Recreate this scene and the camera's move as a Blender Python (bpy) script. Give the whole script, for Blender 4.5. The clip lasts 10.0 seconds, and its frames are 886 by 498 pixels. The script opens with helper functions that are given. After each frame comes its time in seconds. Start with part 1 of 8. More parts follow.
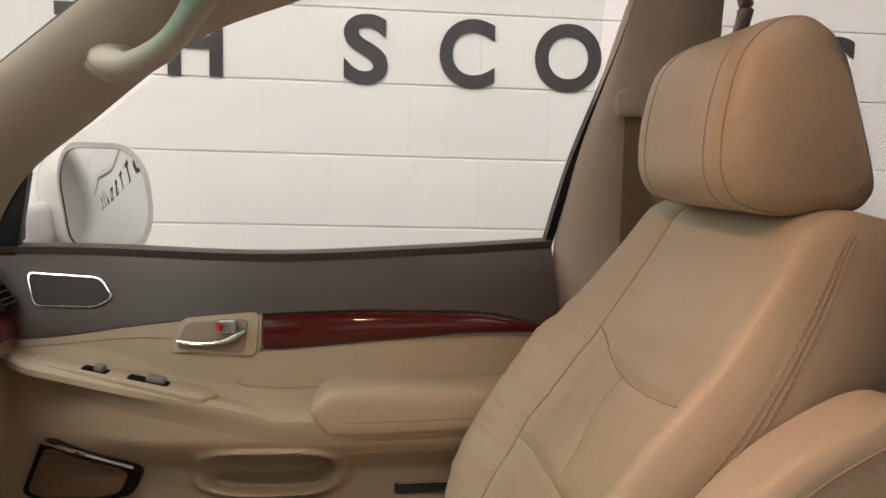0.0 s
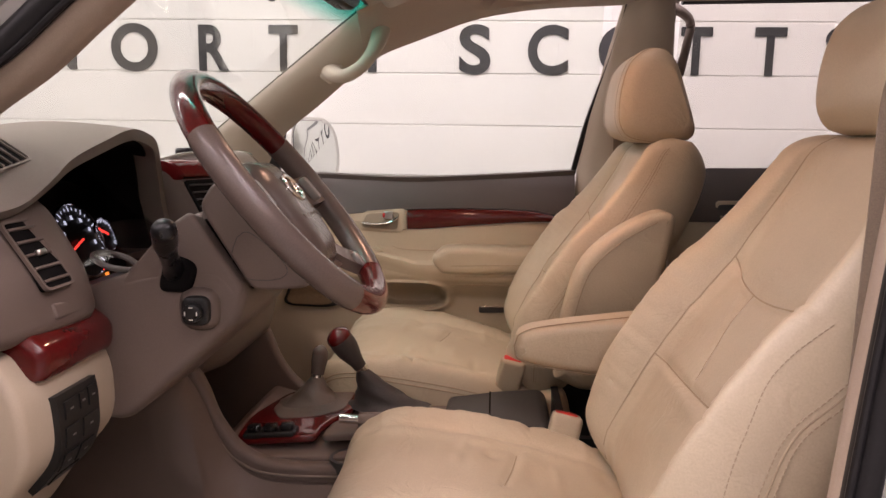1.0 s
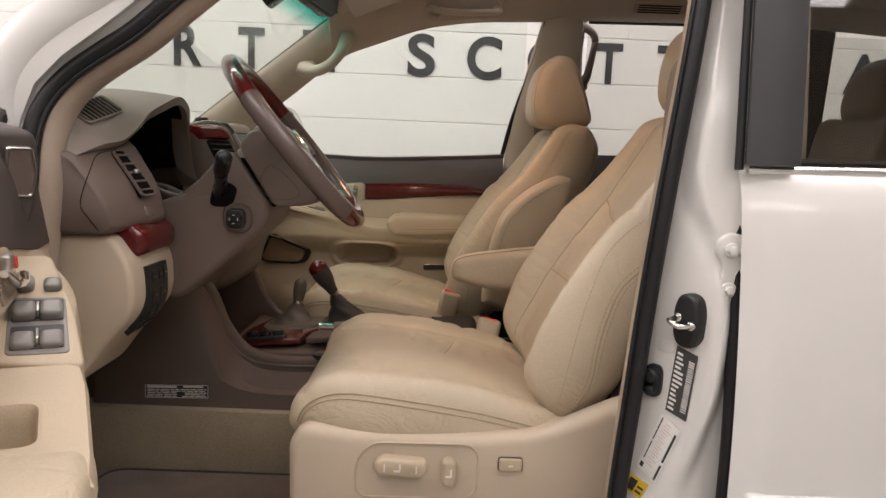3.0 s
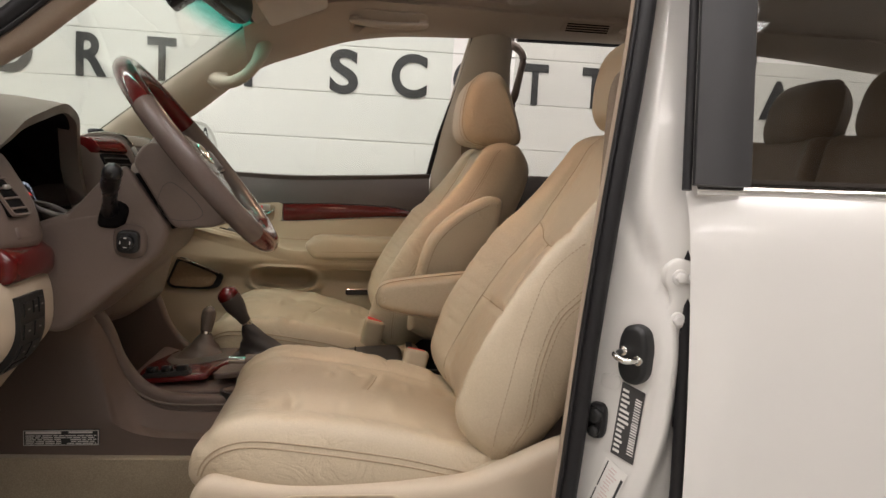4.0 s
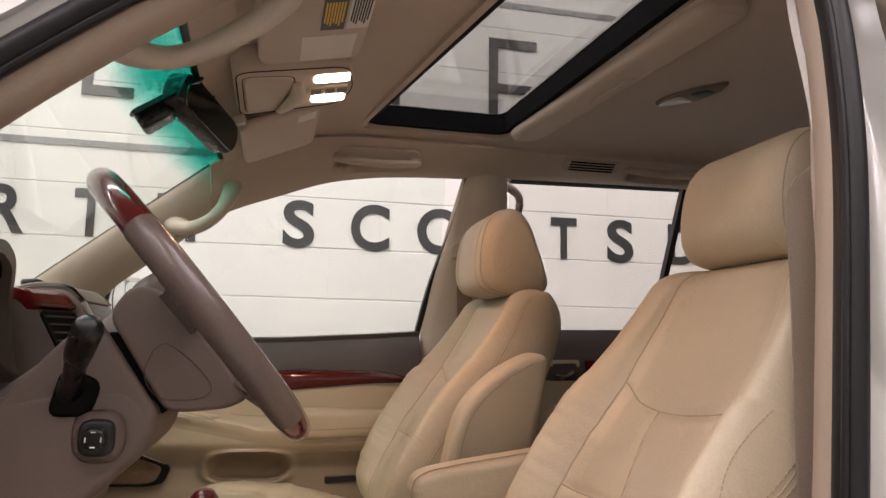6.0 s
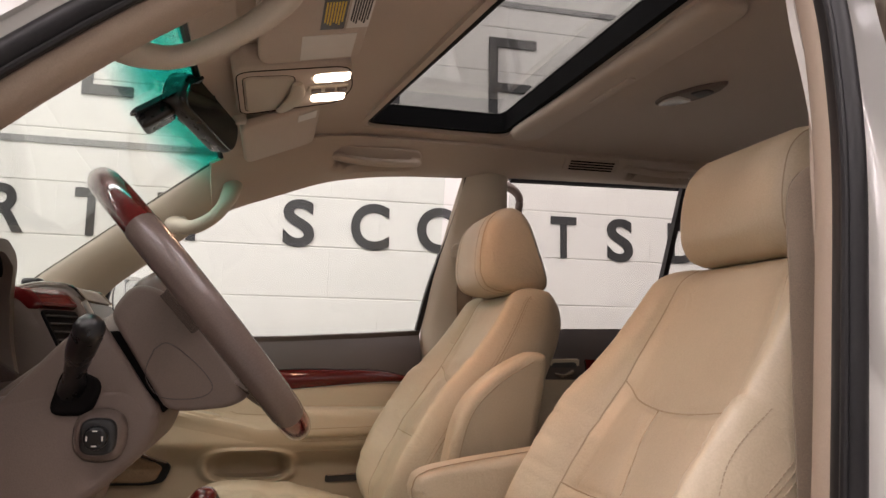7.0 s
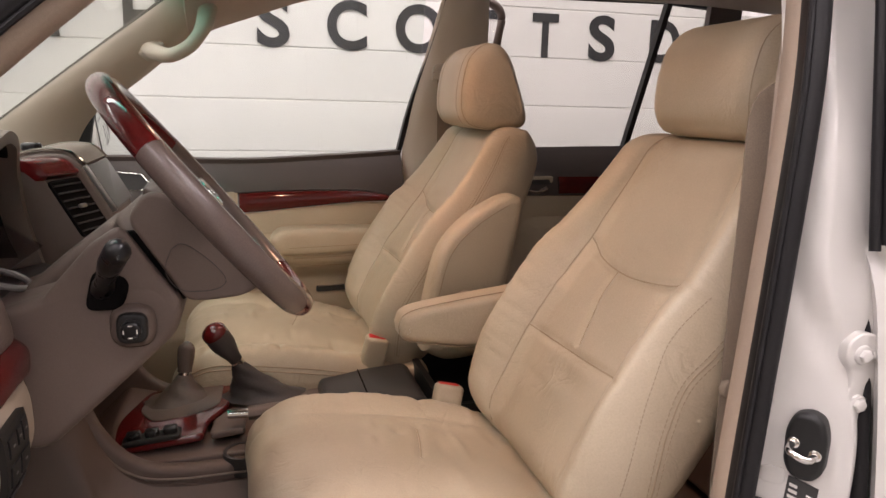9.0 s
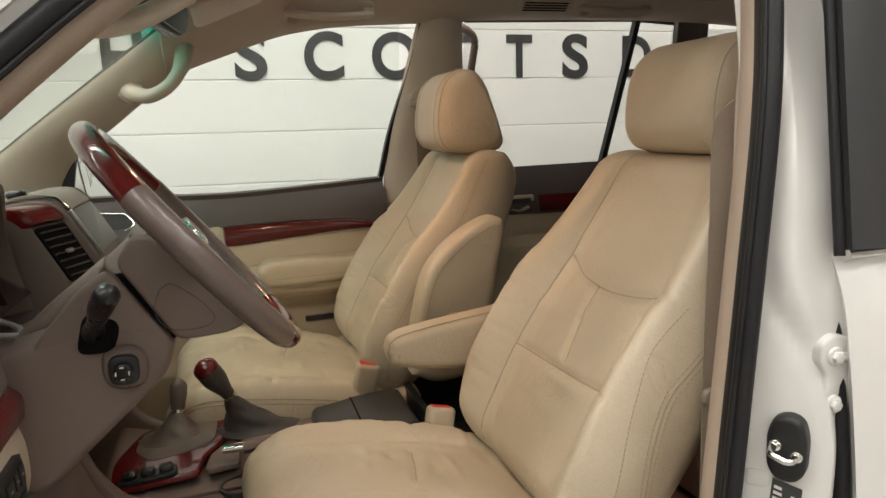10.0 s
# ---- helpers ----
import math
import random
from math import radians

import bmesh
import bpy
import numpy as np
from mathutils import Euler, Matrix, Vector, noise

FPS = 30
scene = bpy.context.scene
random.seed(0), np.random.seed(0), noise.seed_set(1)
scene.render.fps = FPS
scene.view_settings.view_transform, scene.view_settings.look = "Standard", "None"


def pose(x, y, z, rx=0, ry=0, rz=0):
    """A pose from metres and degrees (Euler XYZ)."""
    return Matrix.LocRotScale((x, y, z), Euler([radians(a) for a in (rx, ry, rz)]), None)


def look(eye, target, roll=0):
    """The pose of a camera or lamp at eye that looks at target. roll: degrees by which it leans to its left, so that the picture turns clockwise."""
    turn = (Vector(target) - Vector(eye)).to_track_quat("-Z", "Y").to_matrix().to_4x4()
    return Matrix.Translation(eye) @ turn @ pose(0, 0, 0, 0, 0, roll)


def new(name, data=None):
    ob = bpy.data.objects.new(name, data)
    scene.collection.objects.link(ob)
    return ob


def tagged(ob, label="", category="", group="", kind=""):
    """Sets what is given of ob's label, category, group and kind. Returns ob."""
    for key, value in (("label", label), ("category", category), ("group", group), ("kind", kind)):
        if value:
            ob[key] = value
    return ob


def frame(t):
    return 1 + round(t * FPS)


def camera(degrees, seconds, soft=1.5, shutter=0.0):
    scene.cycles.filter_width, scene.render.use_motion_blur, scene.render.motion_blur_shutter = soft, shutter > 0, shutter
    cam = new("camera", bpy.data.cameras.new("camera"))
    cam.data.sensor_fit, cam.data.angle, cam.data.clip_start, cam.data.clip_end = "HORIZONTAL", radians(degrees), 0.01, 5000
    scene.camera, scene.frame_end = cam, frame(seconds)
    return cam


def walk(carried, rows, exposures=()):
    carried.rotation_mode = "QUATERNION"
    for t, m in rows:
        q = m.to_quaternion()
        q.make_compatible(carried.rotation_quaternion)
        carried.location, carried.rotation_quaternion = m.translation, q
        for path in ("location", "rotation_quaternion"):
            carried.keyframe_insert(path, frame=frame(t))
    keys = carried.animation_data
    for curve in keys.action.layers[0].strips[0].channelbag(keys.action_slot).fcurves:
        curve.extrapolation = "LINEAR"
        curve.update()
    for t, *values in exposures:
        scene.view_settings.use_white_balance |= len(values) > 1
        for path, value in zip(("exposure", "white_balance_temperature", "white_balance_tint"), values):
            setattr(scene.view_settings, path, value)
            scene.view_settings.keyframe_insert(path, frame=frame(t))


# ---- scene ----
cam = camera(62.5, 10.0)
PATH = [
    (0, (-0.023, -0.486, 1.372), (0.184, 1.49, 1.143), 1.6),
    (0.2, (-0.019, -0.664, 1.402), (0.083, 1.311, 1.103), 1.1),
    (0.5, (0.004, -0.919, 1.35), (0.004, 1.069, 1.131), 1.0),
    (0.7, (0.047, -1.092, 1.337), (-0.024, 0.892, 1.09), 0.9),
    (1, (0.062, -1.365, 1.328), (-0.077, 0.609, 1.035), 0.9),
    (1.3, (0.07, -1.619, 1.28), (-0.055, 0.354, 0.982), 0.4),
    (1.5, (0.059, -1.732, 1.27), (-0.035, 0.241, 0.955), 0.8),
    (2, (0.062, -1.815, 1.244), (-0.004, 0.161, 0.94), 1.1),
    (2.5, (0.063, -1.813, 1.256), (0.028, 0.168, 0.982), 1.5),
    (3.8, (0.04, -1.752, 1.244), (0.217, 0.227, 1.018), 3.2),
    (4, (0.059, -1.695, 1.246), (0.29, 0.282, 1.051), 3.0),
    (4.2, (0.06, -1.583, 1.254), (0.371, 0.388, 1.111), 2.9),
    (4.5, (-0.007, -1.429, 1.25), (0.353, 0.538, 1.213), 2.6),
    (4.7, (-0.071, -1.381, 1.238), (0.314, 0.581, 1.26), 2.4),
    (5, (-0.117, -1.356, 1.234), (0.297, 0.597, 1.347), 2.2),
    (5.5, (-0.121, -1.336, 1.222), (0.32, 0.604, 1.425), 1.6),
    (6, (-0.127, -1.339, 1.223), (0.322, 0.593, 1.478), 1.1),
    (7.5, (-0.128, -1.341, 1.223), (0.322, 0.592, 1.469), 1.1),
    (8, (-0.129, -1.338, 1.227), (0.334, 0.6, 1.394), 1.9),
    (8.2, (-0.13, -1.331, 1.254), (0.353, 0.609, 1.316), 2.5),
    (8.3, (-0.129, -1.334, 1.274), (0.363, 0.604, 1.258), 2.5),
    (8.5, (-0.136, -1.35, 1.315), (0.372, 0.576, 1.143), 2.6),
    (8.7, (-0.149, -1.369, 1.352), (0.37, 0.538, 1.05), 2.5),
    (9, (-0.16, -1.41, 1.383), (0.359, 0.483, 0.998), 1.4),
    (9.5, (-0.159, -1.433, 1.396), (0.364, 0.464, 1.037), -0.4),
    (10, (-0.158, -1.433, 1.394), (0.394, 0.46, 1.064), -1.5),
]
walk(cam, [(t, look(eye, target, roll)) for t, eye, target, roll in PATH],
     exposures=[(0.0, -0.20, 6560, 21), (0.7, 0.08, 6640, 32), (1.2, 0.06, 6640, 32), (1.7, -0.08, 6540, 26), (2.5, -0.20, 6480, 20), (4.2, -0.14, 6480, 15),
                (5.0, -0.06, 6520, 19), (6.0, -0.02, 6520, 23), (7.5, -0.02, 6520, 23), (8.4, -0.02, 6540, 25), (9.0, -0.01, 6480, 25), (9.5, 0.0, 6440, 14), (10.0, -0.02, 6420, 9)])

# ---- light ----
world = bpy.data.worlds.new("garage_air")
scene.world = world
world.use_nodes = True
world.node_tree.nodes["Background"].inputs["Color"].default_value = (1.0, 0.97, 0.92, 1)
world.node_tree.nodes["Background"].inputs["Strength"].default_value = 0.05


def area_lamp(name, at, size, watts, colour=(1.0, 0.97, 0.94), turn=(0, 0, 0), spread=180):
    data = bpy.data.lights.new(name, "AREA")
    data.shape, data.size, data.size_y = "RECTANGLE", size[0], size[1]
    data.energy, data.color, data.spread = watts, colour, radians(spread)
    ob = new(name, data)
    ob.matrix_world = pose(*at, *turn)
    return ob


# unseen strips; those at x -7.8, x -4.6 and y -4.6 are added fill
STRIPS = [(x, y) for x in (-7.8, -4.6, -1.4, 1.8) for y in (0.35, -1.2, -2.45, -4.6)]
for sx, sy in STRIPS:
    area_lamp("strip_lamp", (sx, sy, 3.83), (2.4, 0.22), {0.35: 33, -1.2: 30, -2.45: 29, -4.6: 25}[sy])
# the two warm reading lamps over the mirror
area_lamp("reading_lamp", (-0.045, -0.085, 1.684), (0.055, 0.035), 1.15, (1.0, 0.54, 0.30), (-8, -24, 0), 140)
area_lamp("reading_lamp", (-0.05, 0.025, 1.684), (0.055, 0.035), 1.15, (1.0, 0.54, 0.30), (8, -24, 0), 140)


# ---- materials ----
def shader(name, base, rough=0.5, metal=0.0, grain=0.0, grain_size=400.0, stain=0.0, stain_size=6.0, bump=0.0, coat=0.0,
           glow=None, glow_strength=0.0, sheen=0.0, stretch=(1, 1, 1), stain_colour=None, per_piece=0.0, specular=0.5, coat_rough=0.04, crease=0.0, crease_size=22.0):
    """A procedural surface: base colour varied at two scales, fine relief, optional clear coat."""
    mat = bpy.data.materials.new(name)
    mat.use_nodes = True
    nt = mat.node_tree
    n, link = nt.nodes, nt.links.new
    b = n["Principled BSDF"]
    b.inputs["Roughness"].default_value, b.inputs["Metallic"].default_value = rough, metal
    b.inputs["Coat Weight"].default_value, b.inputs["Coat Roughness"].default_value = coat, coat_rough
    b.inputs["Specular IOR Level"].default_value = specular
    b.inputs["Sheen Weight"].default_value = sheen
    b.inputs["Base Color"].default_value = (*base, 1)
    if glow:
        b.inputs["Emission Color"].default_value = (*glow, 1)
        b.inputs["Emission Strength"].default_value = glow_strength
    geo = n.new("ShaderNodeTexCoord")
    mapping = n.new("ShaderNodeMapping")
    mapping.inputs["Scale"].default_value = stretch
    link(geo.outputs["Object"], mapping.inputs["Vector"])
    where = mapping.outputs["Vector"]
    colour = None
    if stain:
        tex = n.new("ShaderNodeTexNoise")
        tex.inputs["Scale"].default_value, tex.inputs["Detail"].default_value = stain_size, 5
        link(where, tex.inputs["Vector"])
        ramp = n.new("ShaderNodeMapRange")
        ramp.inputs["From Min"].default_value, ramp.inputs["From Max"].default_value = 0.35, 0.7
        link(tex.outputs["Fac"], ramp.inputs["Value"])
        mix = n.new("ShaderNodeMix")
        mix.data_type = "RGBA"
        dark = stain_colour or [c * (1 - stain) for c in base]
        mix.inputs["A"].default_value, mix.inputs["B"].default_value = (*base, 1), (*dark, 1)
        link(ramp.outputs["Result"], mix.inputs["Factor"])
        colour = mix.outputs["Result"]
        rr = n.new("ShaderNodeMapRange")
        rr.inputs["To Min"].default_value, rr.inputs["To Max"].default_value = max(0.02, rough * 0.85), min(1.0, rough * 1.15)
        link(tex.outputs["Fac"], rr.inputs["Value"])
        link(rr.outputs["Result"], b.inputs["Roughness"])
    if grain or bump:
        fine = n.new("ShaderNodeTexNoise")
        fine.inputs["Scale"].default_value, fine.inputs["Detail"].default_value = grain_size, 3
        link(where, fine.inputs["Vector"])
        if grain:
            m2 = n.new("ShaderNodeMix")
            m2.data_type = "RGBA"
            m2.blend_type = "MULTIPLY"
            m2.inputs["Factor"].default_value = 1.0
            fr = n.new("ShaderNodeMapRange")
            fr.inputs["From Min"].default_value, fr.inputs["From Max"].default_value = 0.3, 0.7
            fr.inputs["To Min"].default_value, fr.inputs["To Max"].default_value = 1 - grain, 1 + grain
            link(fine.outputs["Fac"], fr.inputs["Value"])
            if colour:
                link(colour, m2.inputs["A"])
            else:
                m2.inputs["A"].default_value = (*base, 1)
            link(fr.outputs["Result"], m2.inputs["B"])
            colour = m2.outputs["Result"]
        if bump:
            bp = n.new("ShaderNodeBump")
            bp.inputs["Strength"].default_value, bp.inputs["Distance"].default_value = bump, 0.001
            link(fine.outputs["Fac"], bp.inputs["Height"])
            link(bp.outputs["Normal"], b.inputs["Normal"])
            if crease:
                # fine branching folds: thin ridges of a warped noise, strong only in worn patches
                fold, ridge, worn, amount, b2 = n.new("ShaderNodeTexNoise"), n.new("ShaderNodeMath"), n.new("ShaderNodeTexNoise"), n.new("ShaderNodeMapRange"), n.new("ShaderNodeBump")
                fold.inputs["Scale"].default_value, fold.inputs["Detail"].default_value, fold.inputs["Distortion"].default_value = crease_size, 4, 1.2
                worn.inputs["Scale"].default_value = 7
                ridge.operation = "SUBTRACT"
                ridge.inputs[1].default_value = 0.5
                far, thin, mul = n.new("ShaderNodeMath"), n.new("ShaderNodeMapRange"), n.new("ShaderNodeMath")
                far.operation, mul.operation = "ABSOLUTE", "MULTIPLY"
                thin.inputs["From Min"].default_value, thin.inputs["From Max"].default_value = 0.0, 0.11
                amount.inputs["From Min"].default_value, amount.inputs["From Max"].default_value = 0.44, 0.66
                link(where, fold.inputs["Vector"])
                link(where, worn.inputs["Vector"])
                link(fold.outputs["Fac"], ridge.inputs[0])
                link(ridge.outputs[0], far.inputs[0])
                link(far.outputs[0], thin.inputs["Value"])
                link(worn.outputs["Fac"], amount.inputs["Value"])
                link(thin.outputs["Result"], mul.inputs[0])
                link(amount.outputs["Result"], mul.inputs[1])
                b2.inputs["Strength"].default_value, b2.inputs["Distance"].default_value = crease, 0.0016
                link(mul.outputs[0], b2.inputs["Height"])
                link(bp.outputs["Normal"], b2.inputs["Normal"])
                link(b2.outputs["Normal"], b.inputs["Normal"])
    if per_piece:
        info = n.new("ShaderNodeObjectInfo")
        pr = n.new("ShaderNodeMapRange")
        pr.inputs["To Min"].default_value, pr.inputs["To Max"].default_value = 1 - per_piece, 1.0
        link(info.outputs["Random"], pr.inputs["Value"])
        m3 = n.new("ShaderNodeMix")
        m3.data_type, m3.blend_type = "RGBA", "MULTIPLY"
        m3.inputs["Factor"].default_value = 1.0
        if colour:
            link(colour, m3.inputs["A"])
        else:
            m3.inputs["A"].default_value = (*base, 1)
        link(pr.outputs["Result"], m3.inputs["B"])
        colour = m3.outputs["Result"]
    if colour:
        link(colour, b.inputs["Base Color"])
    return mat


def pane_shader(name, tint, gloss_rough=0.0, band=None):
    """Thin glass: tinted see-through with a Fresnel gloss; band: a coloured shade towards the upper edge (z low, z high, colour)."""
    mat = bpy.data.materials.new(name)
    mat.use_nodes = True
    nt = mat.node_tree
    n, link = nt.nodes, nt.links.new
    n.remove(n["Principled BSDF"])
    clear, gloss, fres, mix = (n.new("ShaderNode" + k) for k in ("BsdfTransparent", "BsdfGlossy", "LayerWeight", "MixShader"))
    power, scale = n.new("ShaderNodeMath"), n.new("ShaderNodeMath")
    power.operation, scale.operation = "POWER", "MULTIPLY_ADD"
    power.inputs[1].default_value, scale.inputs[1].default_value, scale.inputs[2].default_value = 4.5, 0.7, 0.025
    link(fres.outputs["Facing"], power.inputs[0])
    link(power.outputs[0], scale.inputs[0])
    clear.inputs["Color"].default_value = (*tint, 1)
    gloss.inputs["Roughness"].default_value = gloss_rough
    fres.inputs["Blend"].default_value = 0.5
    link(scale.outputs[0], mix.inputs["Fac"])
    link(clear.outputs[0], mix.inputs[1])
    link(gloss.outputs[0], mix.inputs[2])
    link(mix.outputs[0], n["Material Output"].inputs["Surface"])
    if band:
        low, high, shade = band
        geo, sep, ramp, cm = n.new("ShaderNodeTexCoord"), n.new("ShaderNodeSeparateXYZ"), n.new("ShaderNodeMapRange"), n.new("ShaderNodeMix")
        link(geo.outputs["Object"], sep.inputs["Vector"])
        link(sep.outputs["Z"], ramp.inputs["Value"])
        ramp.inputs["From Min"].default_value, ramp.inputs["From Max"].default_value = low, high
        ramp.interpolation_type = "SMOOTHSTEP"
        cm.data_type = "RGBA"
        cm.inputs["A"].default_value, cm.inputs["B"].default_value = (*tint, 1), (*shade, 1)
        link(ramp.outputs["Result"], cm.inputs["Factor"])
        link(cm.outputs["Result"], clear.inputs["Color"])
    return mat


def wood_shader(name):
    """Red-brown burl under clear lacquer."""
    mat = shader(name, (0.06, 0.006, 0.005), rough=0.25, coat=0.75, specular=0.15)
    nt = mat.node_tree
    n, link = nt.nodes, nt.links.new
    co, mp, wave, ramp = n.new("ShaderNodeTexCoord"), n.new("ShaderNodeMapping"), n.new("ShaderNodeTexNoise"), n.new("ShaderNodeValToRGB")
    mp.inputs["Scale"].default_value = (5, 22, 22)
    wave.inputs["Scale"].default_value, wave.inputs["Detail"].default_value, wave.inputs["Distortion"].default_value = 5, 6, 1.5
    link(co.outputs["Object"], mp.inputs["Vector"])
    link(mp.outputs["Vector"], wave.inputs["Vector"])
    link(wave.outputs["Fac"], ramp.inputs["Fac"])
    ramp.color_ramp.elements[0].position, ramp.color_ramp.elements[0].color = 0.30, (0.085, 0.0046, 0.0048, 1)
    ramp.color_ramp.elements[1].position, ramp.color_ramp.elements[1].color = 0.75, (0.112, 0.0062, 0.0062, 1)
    link(ramp.outputs["Color"], n["Principled BSDF"].inputs["Base Color"])
    return mat


LEATHER = shader("leather_beige", (0.550, 0.455, 0.326), 0.40, grain=0.05, grain_size=420, stain=0.14, stain_size=5, bump=0.30, crease=0.45, crease_size=20.0)
LEATHER_DARK = shader("leather_seam", (0.38, 0.295, 0.20), 0.7)
THREAD = shader("sewing_thread", (0.40, 0.31, 0.215), 0.7)
CREAM = shader("plastic_cream", (0.53, 0.435, 0.325), 0.48, grain=0.04, grain_size=900, stain=0.05, bump=0.2)
VINYL = shader("vinyl_cream", (0.50, 0.405, 0.285), 0.5, grain=0.06, grain_size=700, stain=0.06, bump=0.4)
TAUPE = shader("plastic_taupe", (0.142, 0.104, 0.085), 0.5, grain=0.07, grain_size=900, stain=0.08, bump=0.35)
TAUPE_LIGHT = shader("dash_top_taupe", (0.212, 0.174, 0.144), 0.55, grain=0.06, grain_size=800, stain=0.06, bump=0.35)
TAUPE_DARK = shader("door_top_taupe", (0.072, 0.056, 0.049), 0.5, grain=0.07, grain_size=900, stain=0.08, bump=0.3)
WHEEL_HIDE = shader("wheel_leather", (0.130, 0.096, 0.082), 0.24, grain=0.08, grain_size=600, stain=0.1, stain_size=12, bump=0.14)
LINER = shader("headliner_cloth", (0.52, 0.430, 0.355), 0.95, grain=0.10, grain_size=700, stain=0.06, stain_size=3, bump=0.35, sheen=0.2)
SIDE_TRIM = shader("side_trim_beige", (0.40, 0.315, 0.245), 0.6, grain=0.06, grain_size=700, stain=0.06, stain_size=4, bump=0.3)
PILLAR = shader("pillar_trim", (0.53, 0.465, 0.378), 0.6, grain=0.05, grain_size=700, stain=0.04, bump=0.25)
RUBBER = shader("black_rubber", (0.013, 0.012, 0.013), 0.45, grain=0.1, grain_size=300, bump=0.1, specular=0.3)
FRAME_BLACK = shader("sunroof_black", (0.004, 0.004, 0.005), 0.7, grain=0.05, grain_size=800, specular=0.12)
BLACK = shader("black_plastic", (0.010, 0.010, 0.010), 0.45, grain=0.1, grain_size=800, bump=0.15)
GLOSS_BLACK = shader("gloss_black_plastic", (0.006, 0.006, 0.007), 0.28, stain=0.1, stain_size=60)
# near-black for joints, and for shade in holes and gaps put into the colour
GAP_SHADE = shader("gap_shade", (0.006, 0.005, 0.005), 0.9, specular=0.1)
APPLIQUE = shader("pillar_film", (0.036, 0.035, 0.036), 0.42, grain=0.05, grain_size=900)
CHARCOAL = shader("charcoal_plastic", (0.040, 0.038, 0.037), 0.45, grain=0.08, grain_size=900, bump=0.2)
GREY = shader("grey_switch", (0.20, 0.185, 0.17), 0.35, grain=0.03, grain_size=900)
SILVER = shader("satin_metal", (0.62, 0.60, 0.57), 0.28, 1.0, grain=0.03, grain_size=900)
CHROME = shader("chrome", (0.82, 0.80, 0.77), 0.10, 1.0, stain=0.05, stain_size=40)
WHITE = shader("pearl_white_paint", (0.66, 0.64, 0.605), 0.30, grain=0.02, grain_size=2500, stain=0.02, coat=0.8, coat_rough=0.13)
MIRROR = shader("mirror_glass", (0.86, 0.88, 0.87), 0.02, 1.0)
DARK_MIRROR = shader("dimmed_mirror", (0.10, 0.12, 0.115), 0.16, 1.0)
BURL = wood_shader("red_burl")
CARPET = shader("beige_carpet", (0.42, 0.345, 0.235), 1.0, grain=0.16, grain_size=350, stain=0.15, stain_size=8, bump=1.0, sheen=0.3)
FLOORMAT = shader("brown_carpet", (0.20, 0.15, 0.12), 1.0, grain=0.35, grain_size=350, stain=0.25, stain_size=12, bump=1.0, sheen=0.3)
FLOORMAT_PILE = shader("mat_pile", (0.15, 0.105, 0.08), 1.0, grain=0.4, grain_size=420, stain=0.3, stain_size=14, bump=1.0, sheen=0.3)
TAUPE_LEATHER = shader("taupe_boot_leather", (0.105, 0.078, 0.064), 0.5, grain=0.08, grain_size=300, bump=0.5)
BOOT = shader("boot_leather", (0.055, 0.046, 0.042), 0.55, grain=0.1, grain_size=300, bump=0.5)
PAPER = shader("label_paper", (0.72, 0.70, 0.66), 0.6, stain=0.05, stain_size=30)
PRINT = shader("label_print", (0.03, 0.03, 0.03), 0.6)
YELLOW = shader("label_yellow", (0.72, 0.48, 0.03), 0.5)
RED = shader("red_button", (0.62, 0.035, 0.03), 0.4, grain=0.05, grain_size=500)
BELT = shader("seat_belt_webbing", (0.25, 0.195, 0.145), 0.8, grain=0.15, grain_size=900, bump=0.5)
# beige seat leather darkened: the rear cabin's shade is put into the colour
REAR_HIDE_SHADED = shader("rear_leather_shaded", (0.21, 0.155, 0.105), 0.5, grain=0.05, grain_size=420, stain=0.1, stain_size=5, bump=0.3)
BLOCK = shader("painted_block", (0.80, 0.79, 0.755), 0.55, grain=0.035, grain_size=160, stain=0.035, stain_size=3, bump=0.9, per_piece=0.03)
MORTAR = shader("painted_joint", (0.77, 0.76, 0.725), 0.8, grain=0.05, grain_size=120, bump=0.5)
LETTER = shader("charcoal_letter", (0.032, 0.032, 0.034), 0.5, stain=0.1, stain_size=10)
LOGO = shader("grey_letter", (0.06, 0.06, 0.062), 0.5, stain=0.1, stain_size=10)
STRIPE = shader("grey_stripe", (0.27, 0.27, 0.27), 0.5, stain=0.1, stain_size=10)
CONCRETE = shader("concrete", (0.44, 0.43, 0.405), 0.45, grain=0.15, grain_size=60, stain=0.2, stain_size=1.5, bump=0.4)
PLASTER = shader("white_plaster", (0.72, 0.70, 0.66), 0.8, grain=0.04, grain_size=80, stain=0.05, stain_size=1.0, bump=0.3)
TUBE_GLOW = shader("light_diffuser", (0.9, 0.9, 0.88), 0.5, glow=(1.0, 0.97, 0.92), glow_strength=12)
LAMP_GLOW = shader("reading_lens", (0.9, 0.85, 0.75), 0.4, glow=(1.0, 0.83, 0.60), glow_strength=9)
LAMP_LENS = shader("lamp_lens", (0.62, 0.60, 0.56), 0.2, coat=0.6, grain=0.1, grain_size=300, bump=0.4)
DIAL_GLOW = shader("dial_glow", (0.02, 0.02, 0.02), 0.4, glow=(0.75, 0.85, 1.0), glow_strength=1.3)
NEEDLE_GLOW = shader("needle_glow", (0.05, 0.0, 0.0), 0.4, glow=(1.0, 0.05, 0.03), glow_strength=3.0)
AMBER_GLOW = shader("amber_glow", (0.05, 0.02, 0.0), 0.4, glow=(1.0, 0.30, 0.04), glow_strength=1.2)
ICON = shader("icon_paint", (0.75, 0.72, 0.66), 0.5)
GLASS = pane_shader("window_glass", (0.93, 0.96, 0.94))
